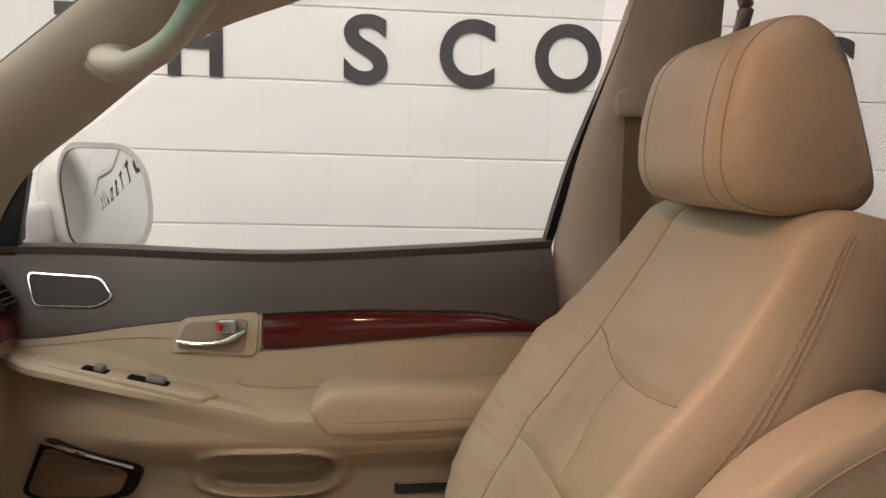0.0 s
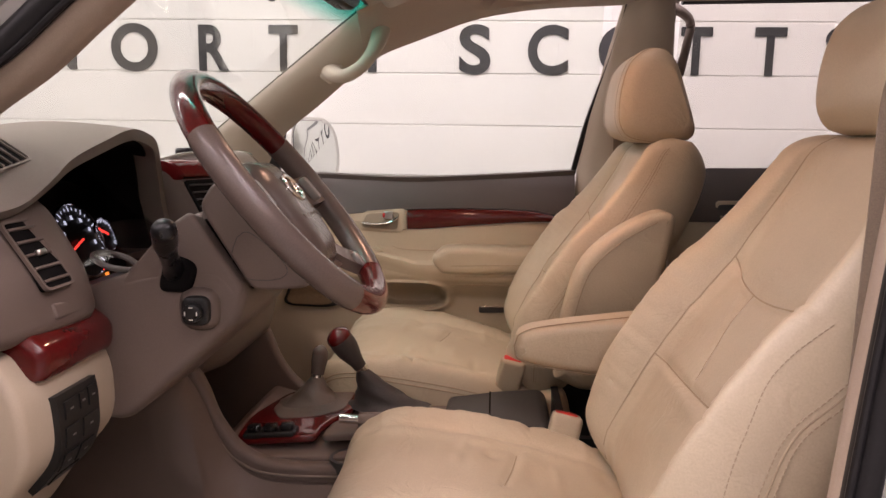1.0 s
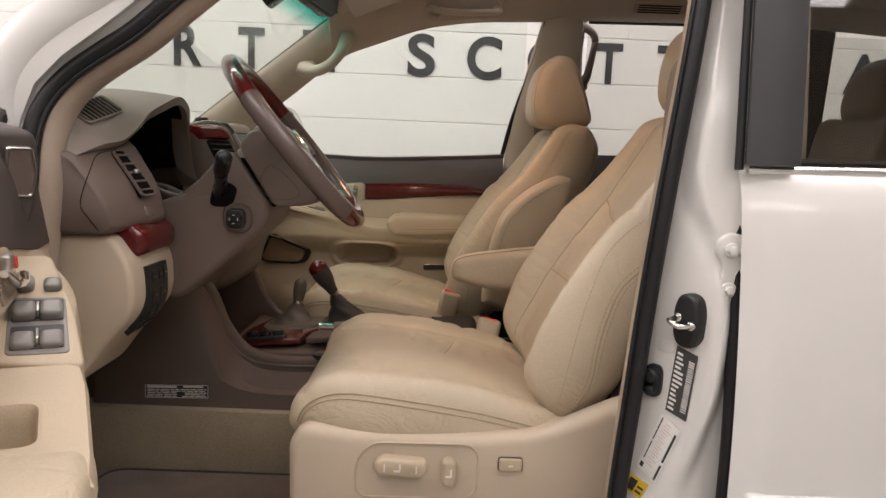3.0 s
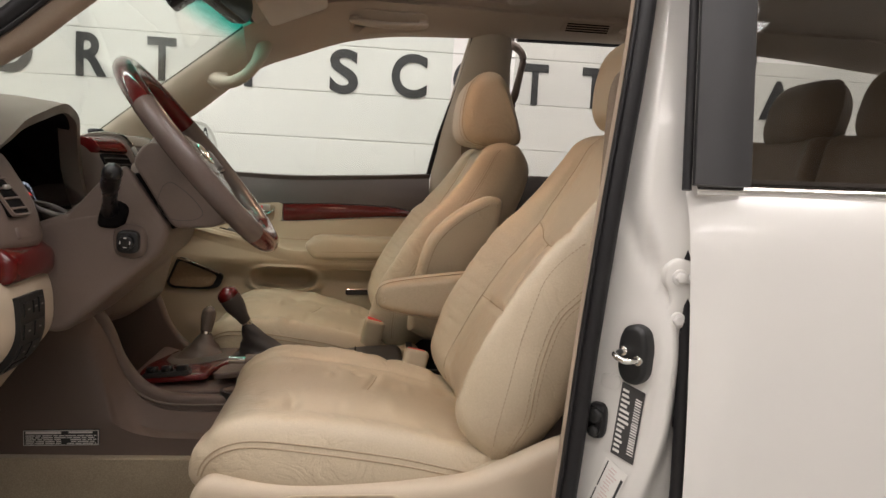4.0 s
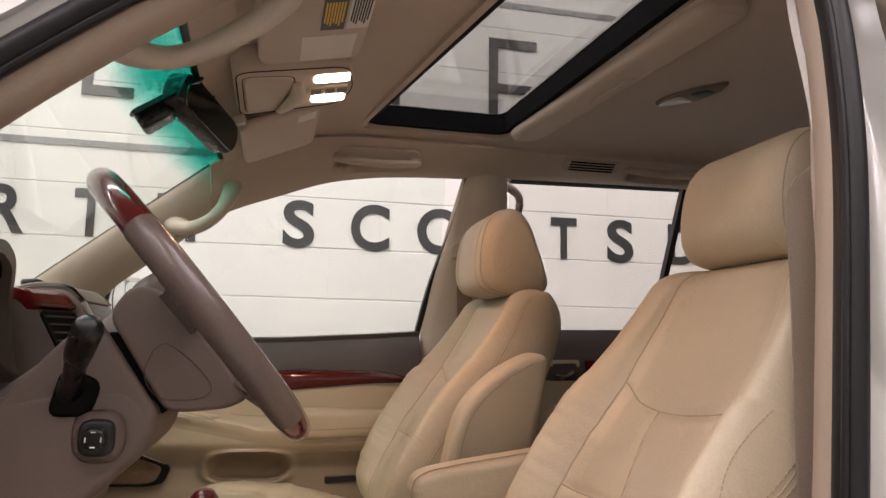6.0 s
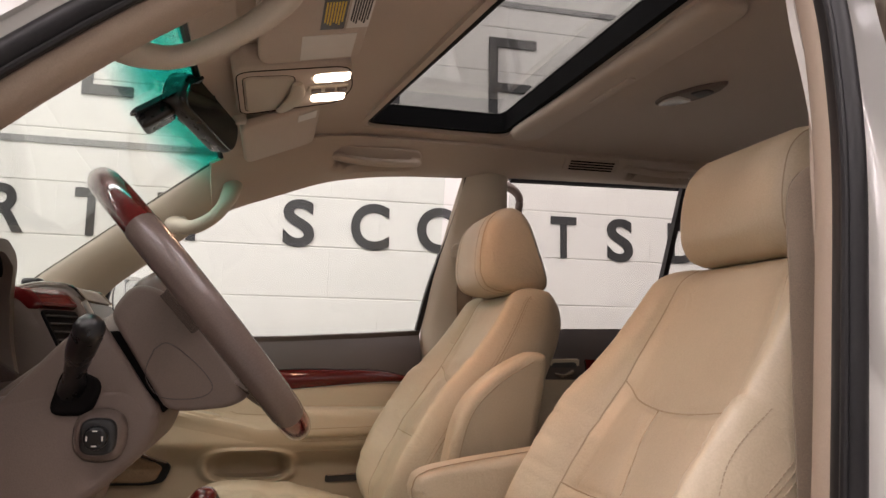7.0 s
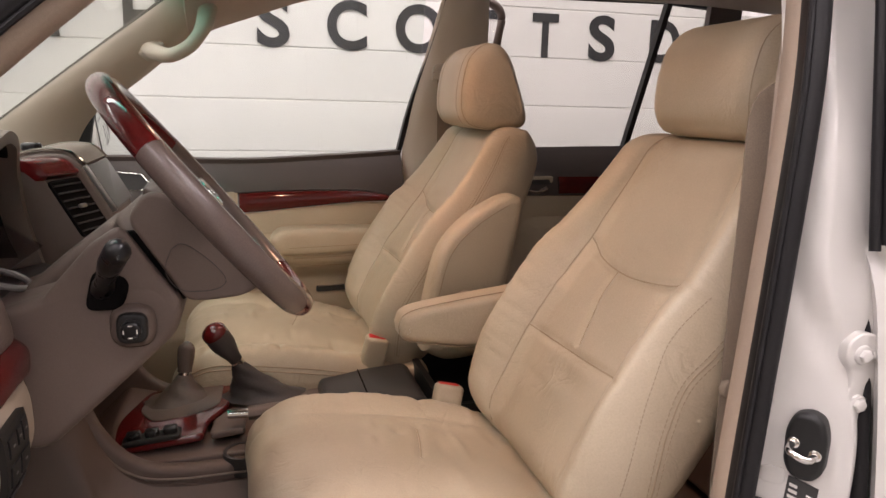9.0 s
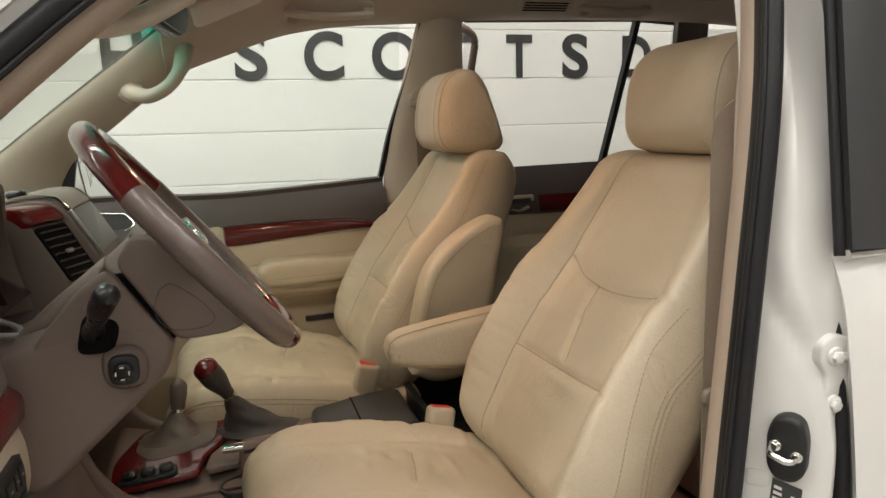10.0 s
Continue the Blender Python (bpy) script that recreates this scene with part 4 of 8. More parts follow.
def stitch(face, pts, r=0.0012, lift=0.0002, n=None):
    """A seam line laid on a cushion: pts as (y, s)."""
    n = n or 8 * len(pts)
    line = spline([(y, s, 0) for y, s in pts], n)
    return tube([face(q.x, q.y, lift) for q in line], r, 6, up=(0.3, 0.2, 1))


def dashes(points, r=0.00065, on=2, off=1):
    """Sewing thread along a dense line of points: short stitches with gaps."""
    bm = None
    for i in range(0, len(points) - on, on + off):
        p = tube(points[i : i + on + 1], r, 5, up=(0.3, 0.2, 1))
        bm = join(bm, p) if bm else p
    return bm


def near_line(y, s, a, b, k):
    """Distance from (y, s * k) to a segment."""
    p, a, b = Vector((y, s * k)), Vector((a[0], a[1] * k)), Vector((b[0], b[1] * k))
    ab = b - a
    f = min(1, max(0, (p - a).dot(ab) / max(1e-9, ab.length_squared)))
    return (p - a - ab * f).length


def seam_dents(lines, length, depth=0.0035, wide=0.006):
    segs = []
    for line in lines:
        q = spline([(y, s, 0) for y, s in line], 6 * len(line))
        segs += [((a.x, a.y), (b.x, b.y)) for a, b in zip(q, q[1:])]

    def fn(y, s):
        d = min((near_line(y, s, a, b, length) for a, b in segs if abs((a[1] + b[1]) / 2 - s) * length < 0.06 + abs(a[1] - b[1]) * length and abs((a[0] + b[0]) / 2 - y) < 0.06 + abs(a[0] - b[0])), default=1)
        return depth * math.exp(-((d / wide) ** 2)) if d < wide * 3 else 0.0

    return fn


def front_seat(at, driver):
    """A leather front seat; at: the middle of its track on the floor, x towards the rear."""
    lab = "beige leather driver's seat, creased and worn, armrest folded down" if driver else "beige leather passenger seat with its armrest folded up"
    seat = thing("front_seat", lab, "car seat", at, group="front seats")
    # backrest
    back = [(0.225, 0.235), (0.262, 0.305), (0.318, 0.400), (0.372, 0.480), (0.424, 0.556), (0.468, 0.645), (0.498, 0.715), (0.516, 0.757)]
    if not driver:
        back = [(x + 0.022, z) for x, z in back]
    bl = 0.62
    bw = lambda s: lerp_table([(0, 0.215), (0.25, 0.243), (0.5, 0.243), (0.75, 0.222), (0.93, 0.200), (1, 0.188)], s)
    bt = lambda s: lerp_table([(0, 0.12), (0.3, 0.13), (0.8, 0.135), (1, 0.12)], s)

    def bbol(q, s):
        amount = lerp_table([(0, 0.026), (0.25, 0.058), (0.5, 0.062), (0.75, 0.036), (1, 0.010)], s)
        belly = 0.010 * math.cos(q * 1.6) * math.sin(math.pi * min(1, s * 1.2))
        return amount * step(0.48, 0.88, abs(q)) + belly

    inner = [(0.142, 0.0), (0.150, 0.30), (0.148, 0.60), (0.138, 0.80), (0.120, 0.99)]
    usm = [(-0.146, 0.628), (-0.10, 0.592), (0.0, 0.572), (0.10, 0.592), (0.146, 0.632)]
    lsm = [(-0.150, 0.345), (0.0, 0.332), (0.150, 0.325)]
    mid = [(0.030, 0.572), (0.026, 0.50), (0.008, 0.41), (-0.004, 0.355)]
    lines = [inner, [(-y, s) for y, s in inner], usm, lsm, mid]
    dents = seam_dents(lines, bl, 0.0050, 0.0075)
    rr = random.Random(3 if driver else 8)
    folds = [(rr.uniform(-0.22, 0.22), rr.uniform(0.03, 0.7), rr.uniform(0.02, 0.06), rr.uniform(0.006, 0.020), rr.uniform(-0.0026, 0.0026)) for _ in range(60)]
    # sharper wear folds on the bolsters
    folds += [(k * rr.uniform(0.165, 0.205), rr.uniform(0.10, 0.62), rr.uniform(0.012, 0.030), rr.uniform(0.0022, 0.0050), rr.uniform(0.0008, 0.0022)) for k in (-1, 1) for _ in range(34)]

    def bd(y, s):
        d = dents(y, s)
        for fy, fs, a, b, h in folds:
            d += h * math.exp(-(((y - fy) / a) ** 2) - (((s - fs) * bl / b) ** 2))
        return d

    bm, face = pad(back, bw, bt, bbol, 84, 120, 0.13, (0.06, 0.055), bd)
    b = part("backrest", bm, LEATHER, seat)
    for line in (inner, [(-y, s) for y, s in inner], usm, lsm, mid):
        part("seam", stitch(face, line), LEATHER_DARK, b, "brown stitched seam")
    dbl = lambda s: lerp_table([(0.05, 89), (0.13, 86), (0.24, 73), (0.32, 65), (0.42, 59), (0.50, 63), (0.60, 66), (0.95, 60)], s)
    sgl = lambda s: lerp_table([(0.05, 74), (0.22, 58), (0.38, 41), (0.48, 32), (0.62, 40)], s)
    if not driver:
        dbl = lambda s: lerp_table([(0.05, 70), (0.25, 50), (0.95, 50)], s)
    for k in (1, -1):
        part("piping", tube([face.side(k, 0.05 + 0.90 * q / 70, dbl(0.05 + 0.90 * q / 70) + 3.5, -0.0006) for q in range(71)], 0.0012, 6), LEATHER_DARK, b, "brown tucked seam")
        for off in (0.0, 7.0):
            part("stitching", dashes([face.side(k, 0.05 + 0.90 * q / 220, min(90, dbl(0.05 + 0.90 * q / 220) + off)) for q in range(221)]), THREAD, b, "pale stitched seam")
        if driver:
            part("stitching", dashes([face.side(k, 0.05 + 0.55 * q / 150, sgl(0.05 + 0.55 * q / 150)) for q in range(151)]), THREAD, b, "pale stitched seam")
    # cushion
    run = [(0.36, 0.190), (0.26, 0.207), (0.12, 0.238), (-0.02, 0.260), (-0.10, 0.262), (-0.148, 0.241), (-0.168, 0.200), (-0.160, 0.150)]
    cl = 0.63
    cw = lambda s: lerp_table([(0, 0.215), (0.3, 0.245), (0.6, 0.256), (0.85, 0.245), (1, 0.23)], s)
    ct = lambda s: lerp_table([(0, 0.11), (0.5, 0.135), (0.8, 0.12), (1, 0.08)], s)

    def cbol(q, s):
        return 0.026 * step(0.5, 0.85, abs(q)) * lerp_table([(0, 0.4), (0.4, 1), (0.7, 0.8), (0.9, 0.2), (1, 0)], s) + 0.016 * math.cos(q * 1.5) * math.sin(math.pi * min(1, s * 1.1))

    cin = [(0.150, 0.0), (0.158, 0.3), (0.165, 0.6), (0.17, 0.78), (0.175, 0.9)]
    cross = [(0.125, 0.425), (0.07, 0.438), (0.012, 0.458)]
    side = [(cw(s) * 0.962, s) for s in (0.04, 0.14, 0.25, 0.38, 0.5, 0.62, 0.72, 0.80)]
    cdents = seam_dents([cin, [(-y, s) for y, s in cin], cross], cl)
    cf = [(rr.choice((-1, 1)) * rr.uniform(0.05, 0.24), rr.uniform(0.05, 0.85), rr.uniform(0.008, 0.05), rr.uniform(0.006, 0.022), rr.uniform(-0.0050, 0.0050)) for _ in range(90)]
    cf += [(k * rr.uniform(0.175, 0.235), rr.uniform(0.05, 0.9), rr.uniform(0.010, 0.024), rr.uniform(0.0025, 0.005), rr.uniform(0.0010, 0.0026)) for k in (-1, 1) for _ in range(34)]

    def cd(y, s):
        d = cdents(y, s)
        for fy, fs, a, c, h in cf:
            d += h * math.exp(-(((y - fy) / a) ** 2) - (((s - fs) * cl / c) ** 2))
        return d

    bm, cface = pad([(x, z) for x, z in run][::-1], lambda s: cw(1 - s), lambda s: ct(1 - s), lambda q, s: cbol(q, 1 - s), 84, 120, 0.14, (0.05, 0.05), lambda y, s: cd(y, 1 - s))
    c = part("cushion", bm, LEATHER, seat)
    flip = lambda line: [(y, 1 - s) for y, s in line]
    for line in (cross,):
        part("seam", stitch(cface, flip(line)), LEATHER_DARK, c, "brown stitched seam")
    for k in (1, -1):
        for off in (0.0, 0.006):
            part("piping", tube([cface.side(k, 0.09 + 0.87 * q / 60, 48 + off * 1150) for q in range(61)], 0.0013, 6), LEATHER_DARK, c, "double stitched piping")
    # skirt under the cushion
    part("skirt", prism(rounded([(-0.150, 0.05), (0.40, 0.05), (0.36, 0.235), (0.20, 0.205), (-0.155, 0.20)], 0.03), -0.238, 0.238, "y", 0.02), LEATHER, seat)
    # headrest: a rounded wedge
    prof = [(0.492, 0.733), (0.466, 0.744), (0.450, 0.772), (0.447, 0.808), (0.452, 0.855), (0.468, 0.905), (0.505, 0.938), (0.548, 0.940), (0.580, 0.910), (0.604, 0.850), (0.628, 0.780), (0.632, 0.748), (0.610, 0.732), (0.54, 0.727)]
    prof = [(0.455 + (x - 0.448) * 0.90, 0.736 + (z - 0.727) * 0.89) for x, z in prof]
    if driver:
        prof = [(0.488 + (x - 0.455) * 0.97, 0.734 + (z - 0.736) * 0.93) for x, z in prof]
    else:
        prof = [(0.455 + (x - 0.455) * 0.95, 0.730 + (z - 0.736) * 1.01) for x, z in prof]
    pc = spline([(x, 0, z) for x, z in prof + prof[:1]], 49)[:-1]
    mx, mz = (0.570, 0.812) if driver else (0.535, 0.830)
    rings = []
    for k in range(29):
        q = -1 + 2 * k / 28
        y = 0.130 * math.copysign(abs(q) ** 0.9, q)
        e = max(0, (abs(q) - 0.62) / 0.38)
        sc = 0.18 + 0.82 * math.sqrt(max(0.0, 1 - e**2.6)) if abs(q) < 1 else 0.18
        rings.append([Vector((mx + (p.x - mx) * (sc * 0.25 + 0.75 if p.x > mx else sc * 0.55 + 0.45) * (1 if abs(q) < 1 else 0.97), y, mz + (p.z - mz) * (0.35 * sc + 0.65))) for p in pc])
    h = part("headrest", loft(rings, True, True), LEATHER, seat)
    for q in ((-0.118, 0.118) if driver else (-0.078, -0.108, 0.078, 0.108)):
        e = max(0, ((abs(q) / 0.130) ** (1 / 0.9) - 0.62) / 0.38)
        sc = 0.18 + 0.82 * math.sqrt(max(0.0, 1 - e**2.6))
        part("seam", tube([Vector((mx + (p.x - mx) * (sc * 0.25 + 0.75 if p.x > mx else sc * 0.55 + 0.45), q, mz + (p.z - mz) * (0.35 * sc + 0.65))) for p in pc], 0.0009, 6, True, (0, 1, 0)), LEATHER_DARK, h, "brown stitched seam")
    for y in (-0.055, 0.055):
        part("headrest_post", tube([(mx + 0.01, y, 0.68), (mx + 0.012, y, 0.765)], 0.006, 10, up=(0, 1, 0)), SILVER, seat, "steel headrest post")
    # armrest on the inboard side
    k = 1 if driver else -1
    ya = k * 0.285
    a = thing_part("armrest", seat)
    if driver:
        prof = [(0.100, 0.385), (0.112, 0.408), (0.16, 0.422), (0.30, 0.442), (0.40, 0.452), (0.42, 0.36), (0.36, 0.335), (0.25, 0.338), (0.15, 0.350), (0.108, 0.362)]
    else:
        prof = [(0.328, 0.285), (0.331, 0.350), (0.340, 0.410), (0.366, 0.500), (0.419, 0.560), (0.485, 0.600), (0.520, 0.606), (0.537, 0.588), (0.527, 0.525), (0.506, 0.420), (0.475, 0.290), (0.39, 0.262)]
    pa = [(p.x, p.z) for p in spline([(x, 0, z) for x, z in prof + prof[:1]], 61)[:-1]]
    part("armrest_pad", prism(pa, ya - 0.034, ya + 0.034, "y", 0.018, 5), LEATHER, a)
    if driver:
        part("seam", tube([Vector((x, ya - 0.024, z)) for x, z in pa], 0.0009, 6, True, (0, 1, 0)), LEATHER_DARK, a, "brown stitched seam")
    else:
        part("seam", tube(spline([(0.352, ya - 0.0342, 0.345), (0.361, ya - 0.0342, 0.410), (0.386, ya - 0.0342, 0.492), (0.440, ya - 0.0342, 0.549), (0.503, ya - 0.0342, 0.588)], 40), 0.0009, 6), LEATHER_DARK, a, "brown stitched seam")
    if not driver:
        part("pivot_cap", move(prism(circle(0.022, 24), ya - 0.037, ya - 0.028, "y", 0.004), pose(0.415, 0, 0.392)), CREAM, a, "round beige pivot cap")
    # base and track
    part("seat_base", prism(rounded([(-0.12, -0.053), (0.33, -0.053), (0.36, 0.09), (-0.14, 0.09)], 0.02), -0.20, 0.20, "y", 0.01), BLACK, seat, "black seat frame")
    o = -1 if driver else 1
    shield = rounded([(-0.160, 0.045), (-0.163, 0.180), (-0.140, 0.212), (-0.03, 0.198), (0.12, 0.200), (0.235, 0.211), (0.293, 0.238), (0.36, 0.270), (0.425, 0.285), (0.44, 0.24), (0.42, 0.08), (0.36, 0.012), (-0.10, 0.012)], [0.05, 0.03, 0.03, 0.05, 0.05, 0.06, 0.05, 0.05, 0.02, 0.03, 0.04, 0.04, 0.05], 5)
    sh = part("side_shield", prism(shield, o * 0.225, o * 0.268, "y", 0.018, 4), CREAM, seat, "cream plastic seat side cover")
    if driver:
        UP = 0.060
        lift = lambda poly: [(x, z + UP) for x, z in poly]
        rec = rounded(lift([(-0.045, 0.036), (0.125, 0.036), (0.142, 0.053), (0.142, 0.116), (0.128, 0.131), (-0.03, 0.129), (-0.056, 0.10), (-0.056, 0.05)]), 0.02)
        part("switch_recess", ring_frame(rec, [((x - 0.043) * 0.965 + 0.043, (z - 0.145) * 0.94 + 0.145) for x, z in rec], o * 0.267, o * 0.2705, "y", bevel=0.001), VINYL, sh)
        part("cushion_switch", prism(rounded(lift([(-0.020, 0.082), (0.050, 0.078), (0.062, 0.090), (0.058, 0.107), (-0.012, 0.112), (-0.026, 0.100)]), 0.012), o * 0.266, o * 0.292, "y", 0.007), VINYL, sh, "cream seat adjusting switch")
        part("backrest_switch", prism(rounded(lift([(0.082, 0.068), (0.100, 0.064), (0.108, 0.078), (0.106, 0.104), (0.096, 0.112), (0.083, 0.108)]), 0.010), o * 0.266, o * 0.292, "y", 0.007), VINYL, sh, "cream seat adjusting switch")
        lum = part("lumbar_switch", prism(rounded(lift([(0.172, 0.088), (0.212, 0.088), (0.212, 0.112), (0.172, 0.112)]), 0.006), o * 0.266, o * 0.2705, "y", 0.001), TAUPE_DARK, sh)
        part("lumbar_rocker", prism(rounded(lift([(0.1733, 0.0893), (0.2107, 0.0893), (0.2107, 0.1107), (0.1733, 0.1107)]), 0.005), o * 0.269, o * 0.275, "y", 0.003), VINYL, lum, "cream lumbar switch")
        for x0, z0, w, hh, dep in ((0.008, 0.090, 0.010, 0.003, 0.2925), (0.016, 0.093, 0.003, 0.010, 0.2925), (-0.008, 0.090, 0.002, 0.012, 0.2925), (0.042, 0.088, 0.002, 0.012, 0.2925), (0.089, 0.084, 0.010, 0.003, 0.2925), (0.096, 0.087, 0.003, 0.010, 0.2925), (0.188, 0.098, 0.008, 0.002, 0.2755)):
            part("icon", prism(rect(w, hh, at=(x0 + w / 2, z0 + UP + hh / 2)), o * (dep - 0.002), o * dep, "y"), ICON, sh)
    # buckle
    bk = thing_part("buckle", seat)
    m = pose(0.172 if driver else 0.235, k * (0.222 if driver else 0.200), 0.188 if driver else 0.198, -8 * k, 12, 0)
    part("buckle_stalk", move(block(0.052, 0.034, 0.15, 0.009, 0.012, (0, 0, 0.02)), m), VINYL, bk, "beige belt buckle")
    part("buckle_button", move(block(0.038, 0.020, 0.010, 0.003, 0.005, (-0.002, 0, 0.0910)), m), RED, bk, "red release button")
    return seat


def thing_part(name, parent):
    """A part that carries pieces of its own."""
    ob = new(name)
    ob.empty_display_size = 0.03
    ob.parent = parent
    return ob


front_seat((0.0, -0.433, 0.605), True)
front_seat((-0.145, 0.297, 0.600), False)


def rear_bench():
    seat = thing("rear_seat", "leather rear bench with three headrests, coloured dark for the cabin's shade", "car seat", (1.02, -0.03, 0.60))
    for y in (-0.44, 0.0, 0.44):
        w = 0.215
        bm, face = pad([(0.12, 0.22), (0.20, 0.42), (0.30, 0.83)], lambda s: w, lambda s: 0.14, lambda q, s: 0.02 * step(0.5, 0.9, abs(q)), 30, 36, 0.2)
        part("backrest", move(bm, pose(0, y, 0)), REAR_HIDE_SHADED, seat)
        bm, face = pad([(-0.32, 0.22), (-0.30, 0.30), (-0.1, 0.30), (0.16, 0.26)], lambda s: w, lambda s: 0.14, lambda q, s: 0.02 * step(0.5, 0.9, abs(q)), 30, 36, 0.2)
        part("cushion", move(bm, pose(0, y, 0)), REAR_HIDE_SHADED, seat)
        bm, face = pad([(0.28, 0.79), (0.31, 0.90), (0.33, 1.00)], lambda s: 0.16, lambda s: 0.13, lambda q, s: 0.012 * math.cos(q * 1.5), 30, 30, 0.55, (0.08, 0.10), None, 0.06)
        part("headrest", move(bm, pose(0, y, 0)), REAR_HIDE_SHADED, seat)
    part("seat_base", prism(rounded([(-0.28, 0), (0.3, 0), (0.3, 0.2), (-0.28, 0.2)], 0.02), -0.62, 0.62, "y", 0.01), TAUPE, seat)


rear_bench()


# ---- doors ----
GRILLE = shader("tweeter_mesh", (0.022, 0.019, 0.018), 0.6, grain=0.3, grain_size=900, bump=0.5)
# cream trim darkened: the flat cup plate carries its recess shade as colour
CUP_SHADED = shader("cream_cup_shaded", (0.30, 0.235, 0.165), 0.5, grain=0.05, grain_size=800, bump=0.2)
# Door coordinates: X from the hinge to the rear, Y into the car from the outer skin, Z up.
def door_inner(x, z, driver=False):
    """Depth of the trim's face."""
    y = lerp_table([(0.60, 0.205), (0.80, 0.225), (0.95, 0.232), (1.03, 0.226), (1.12, 0.208), (1.20, 0.165), (1.245, 0.135)], z)
    if driver:
        y = lerp_table([(0.60, 0.205), (0.80, 0.225), (0.95, 0.232), (1.03, 0.228), (1.12, 0.215), (1.20, 0.200), (1.245, 0.178), (1.262, 0.160)], z)
    # armrest shelf
    top = lerp_table([(0.0, 1.085), (0.16, 1.078), (0.33, 1.03), (0.5, 1.02), (0.86, 1.03)], x)
    if driver:
        top = lerp_table([(0.0, 1.100), (0.15, 1.098), (0.30, 1.076), (0.375, 1.052), (0.43, 1.028), (0.465, 1.010), (0.50, 0.962), (0.63, 0.962), (0.66, 1.004), (0.86, 1.010)], x)
    arm = step(top + 0.012, top - 0.016, z) * step(0.90, 0.975, z)
    y += 0.058 * arm * step(0.02, 0.30, x) * (1 - step(0.84, 0.90, x))
    # pocket over the speaker, with its raised rim
    q = abs((x - 0.435) / 0.098) ** 3 + abs((z - 0.908) / 0.040) ** 3
    y += 0.010 * math.exp(-((q - 1.25) / 0.5) ** 2) - 0.050 * step(1.1, 0.35, q)
    # lower map pocket bulge
    y += 0.022 * step(0.80, 0.74, z) * step(0.12, 0.2, x) * (1 - step(0.8, 0.86, x))
    return y


BELT_Z = lambda x: lerp_table([(0.0, 1.218), (0.12, 1.220), (0.40, 1.214), (0.70, 1.228), (0.90, 1.242)], x)
LINE_A = lambda x: lerp_table([(0.0, 1.098), (0.10, 1.103), (0.26, 1.124), (0.42, 1.139), (0.60, 1.146), (0.74, 1.145), (0.82, 1.135), (0.875, 1.117)], x)
LINE_B = lambda x: lerp_table([(0.0, 1.088), (0.10, 1.093), (0.26, 1.105), (0.42, 1.086), (0.60, 1.100), (0.78, 1.113), (0.88, 1.114)], x)


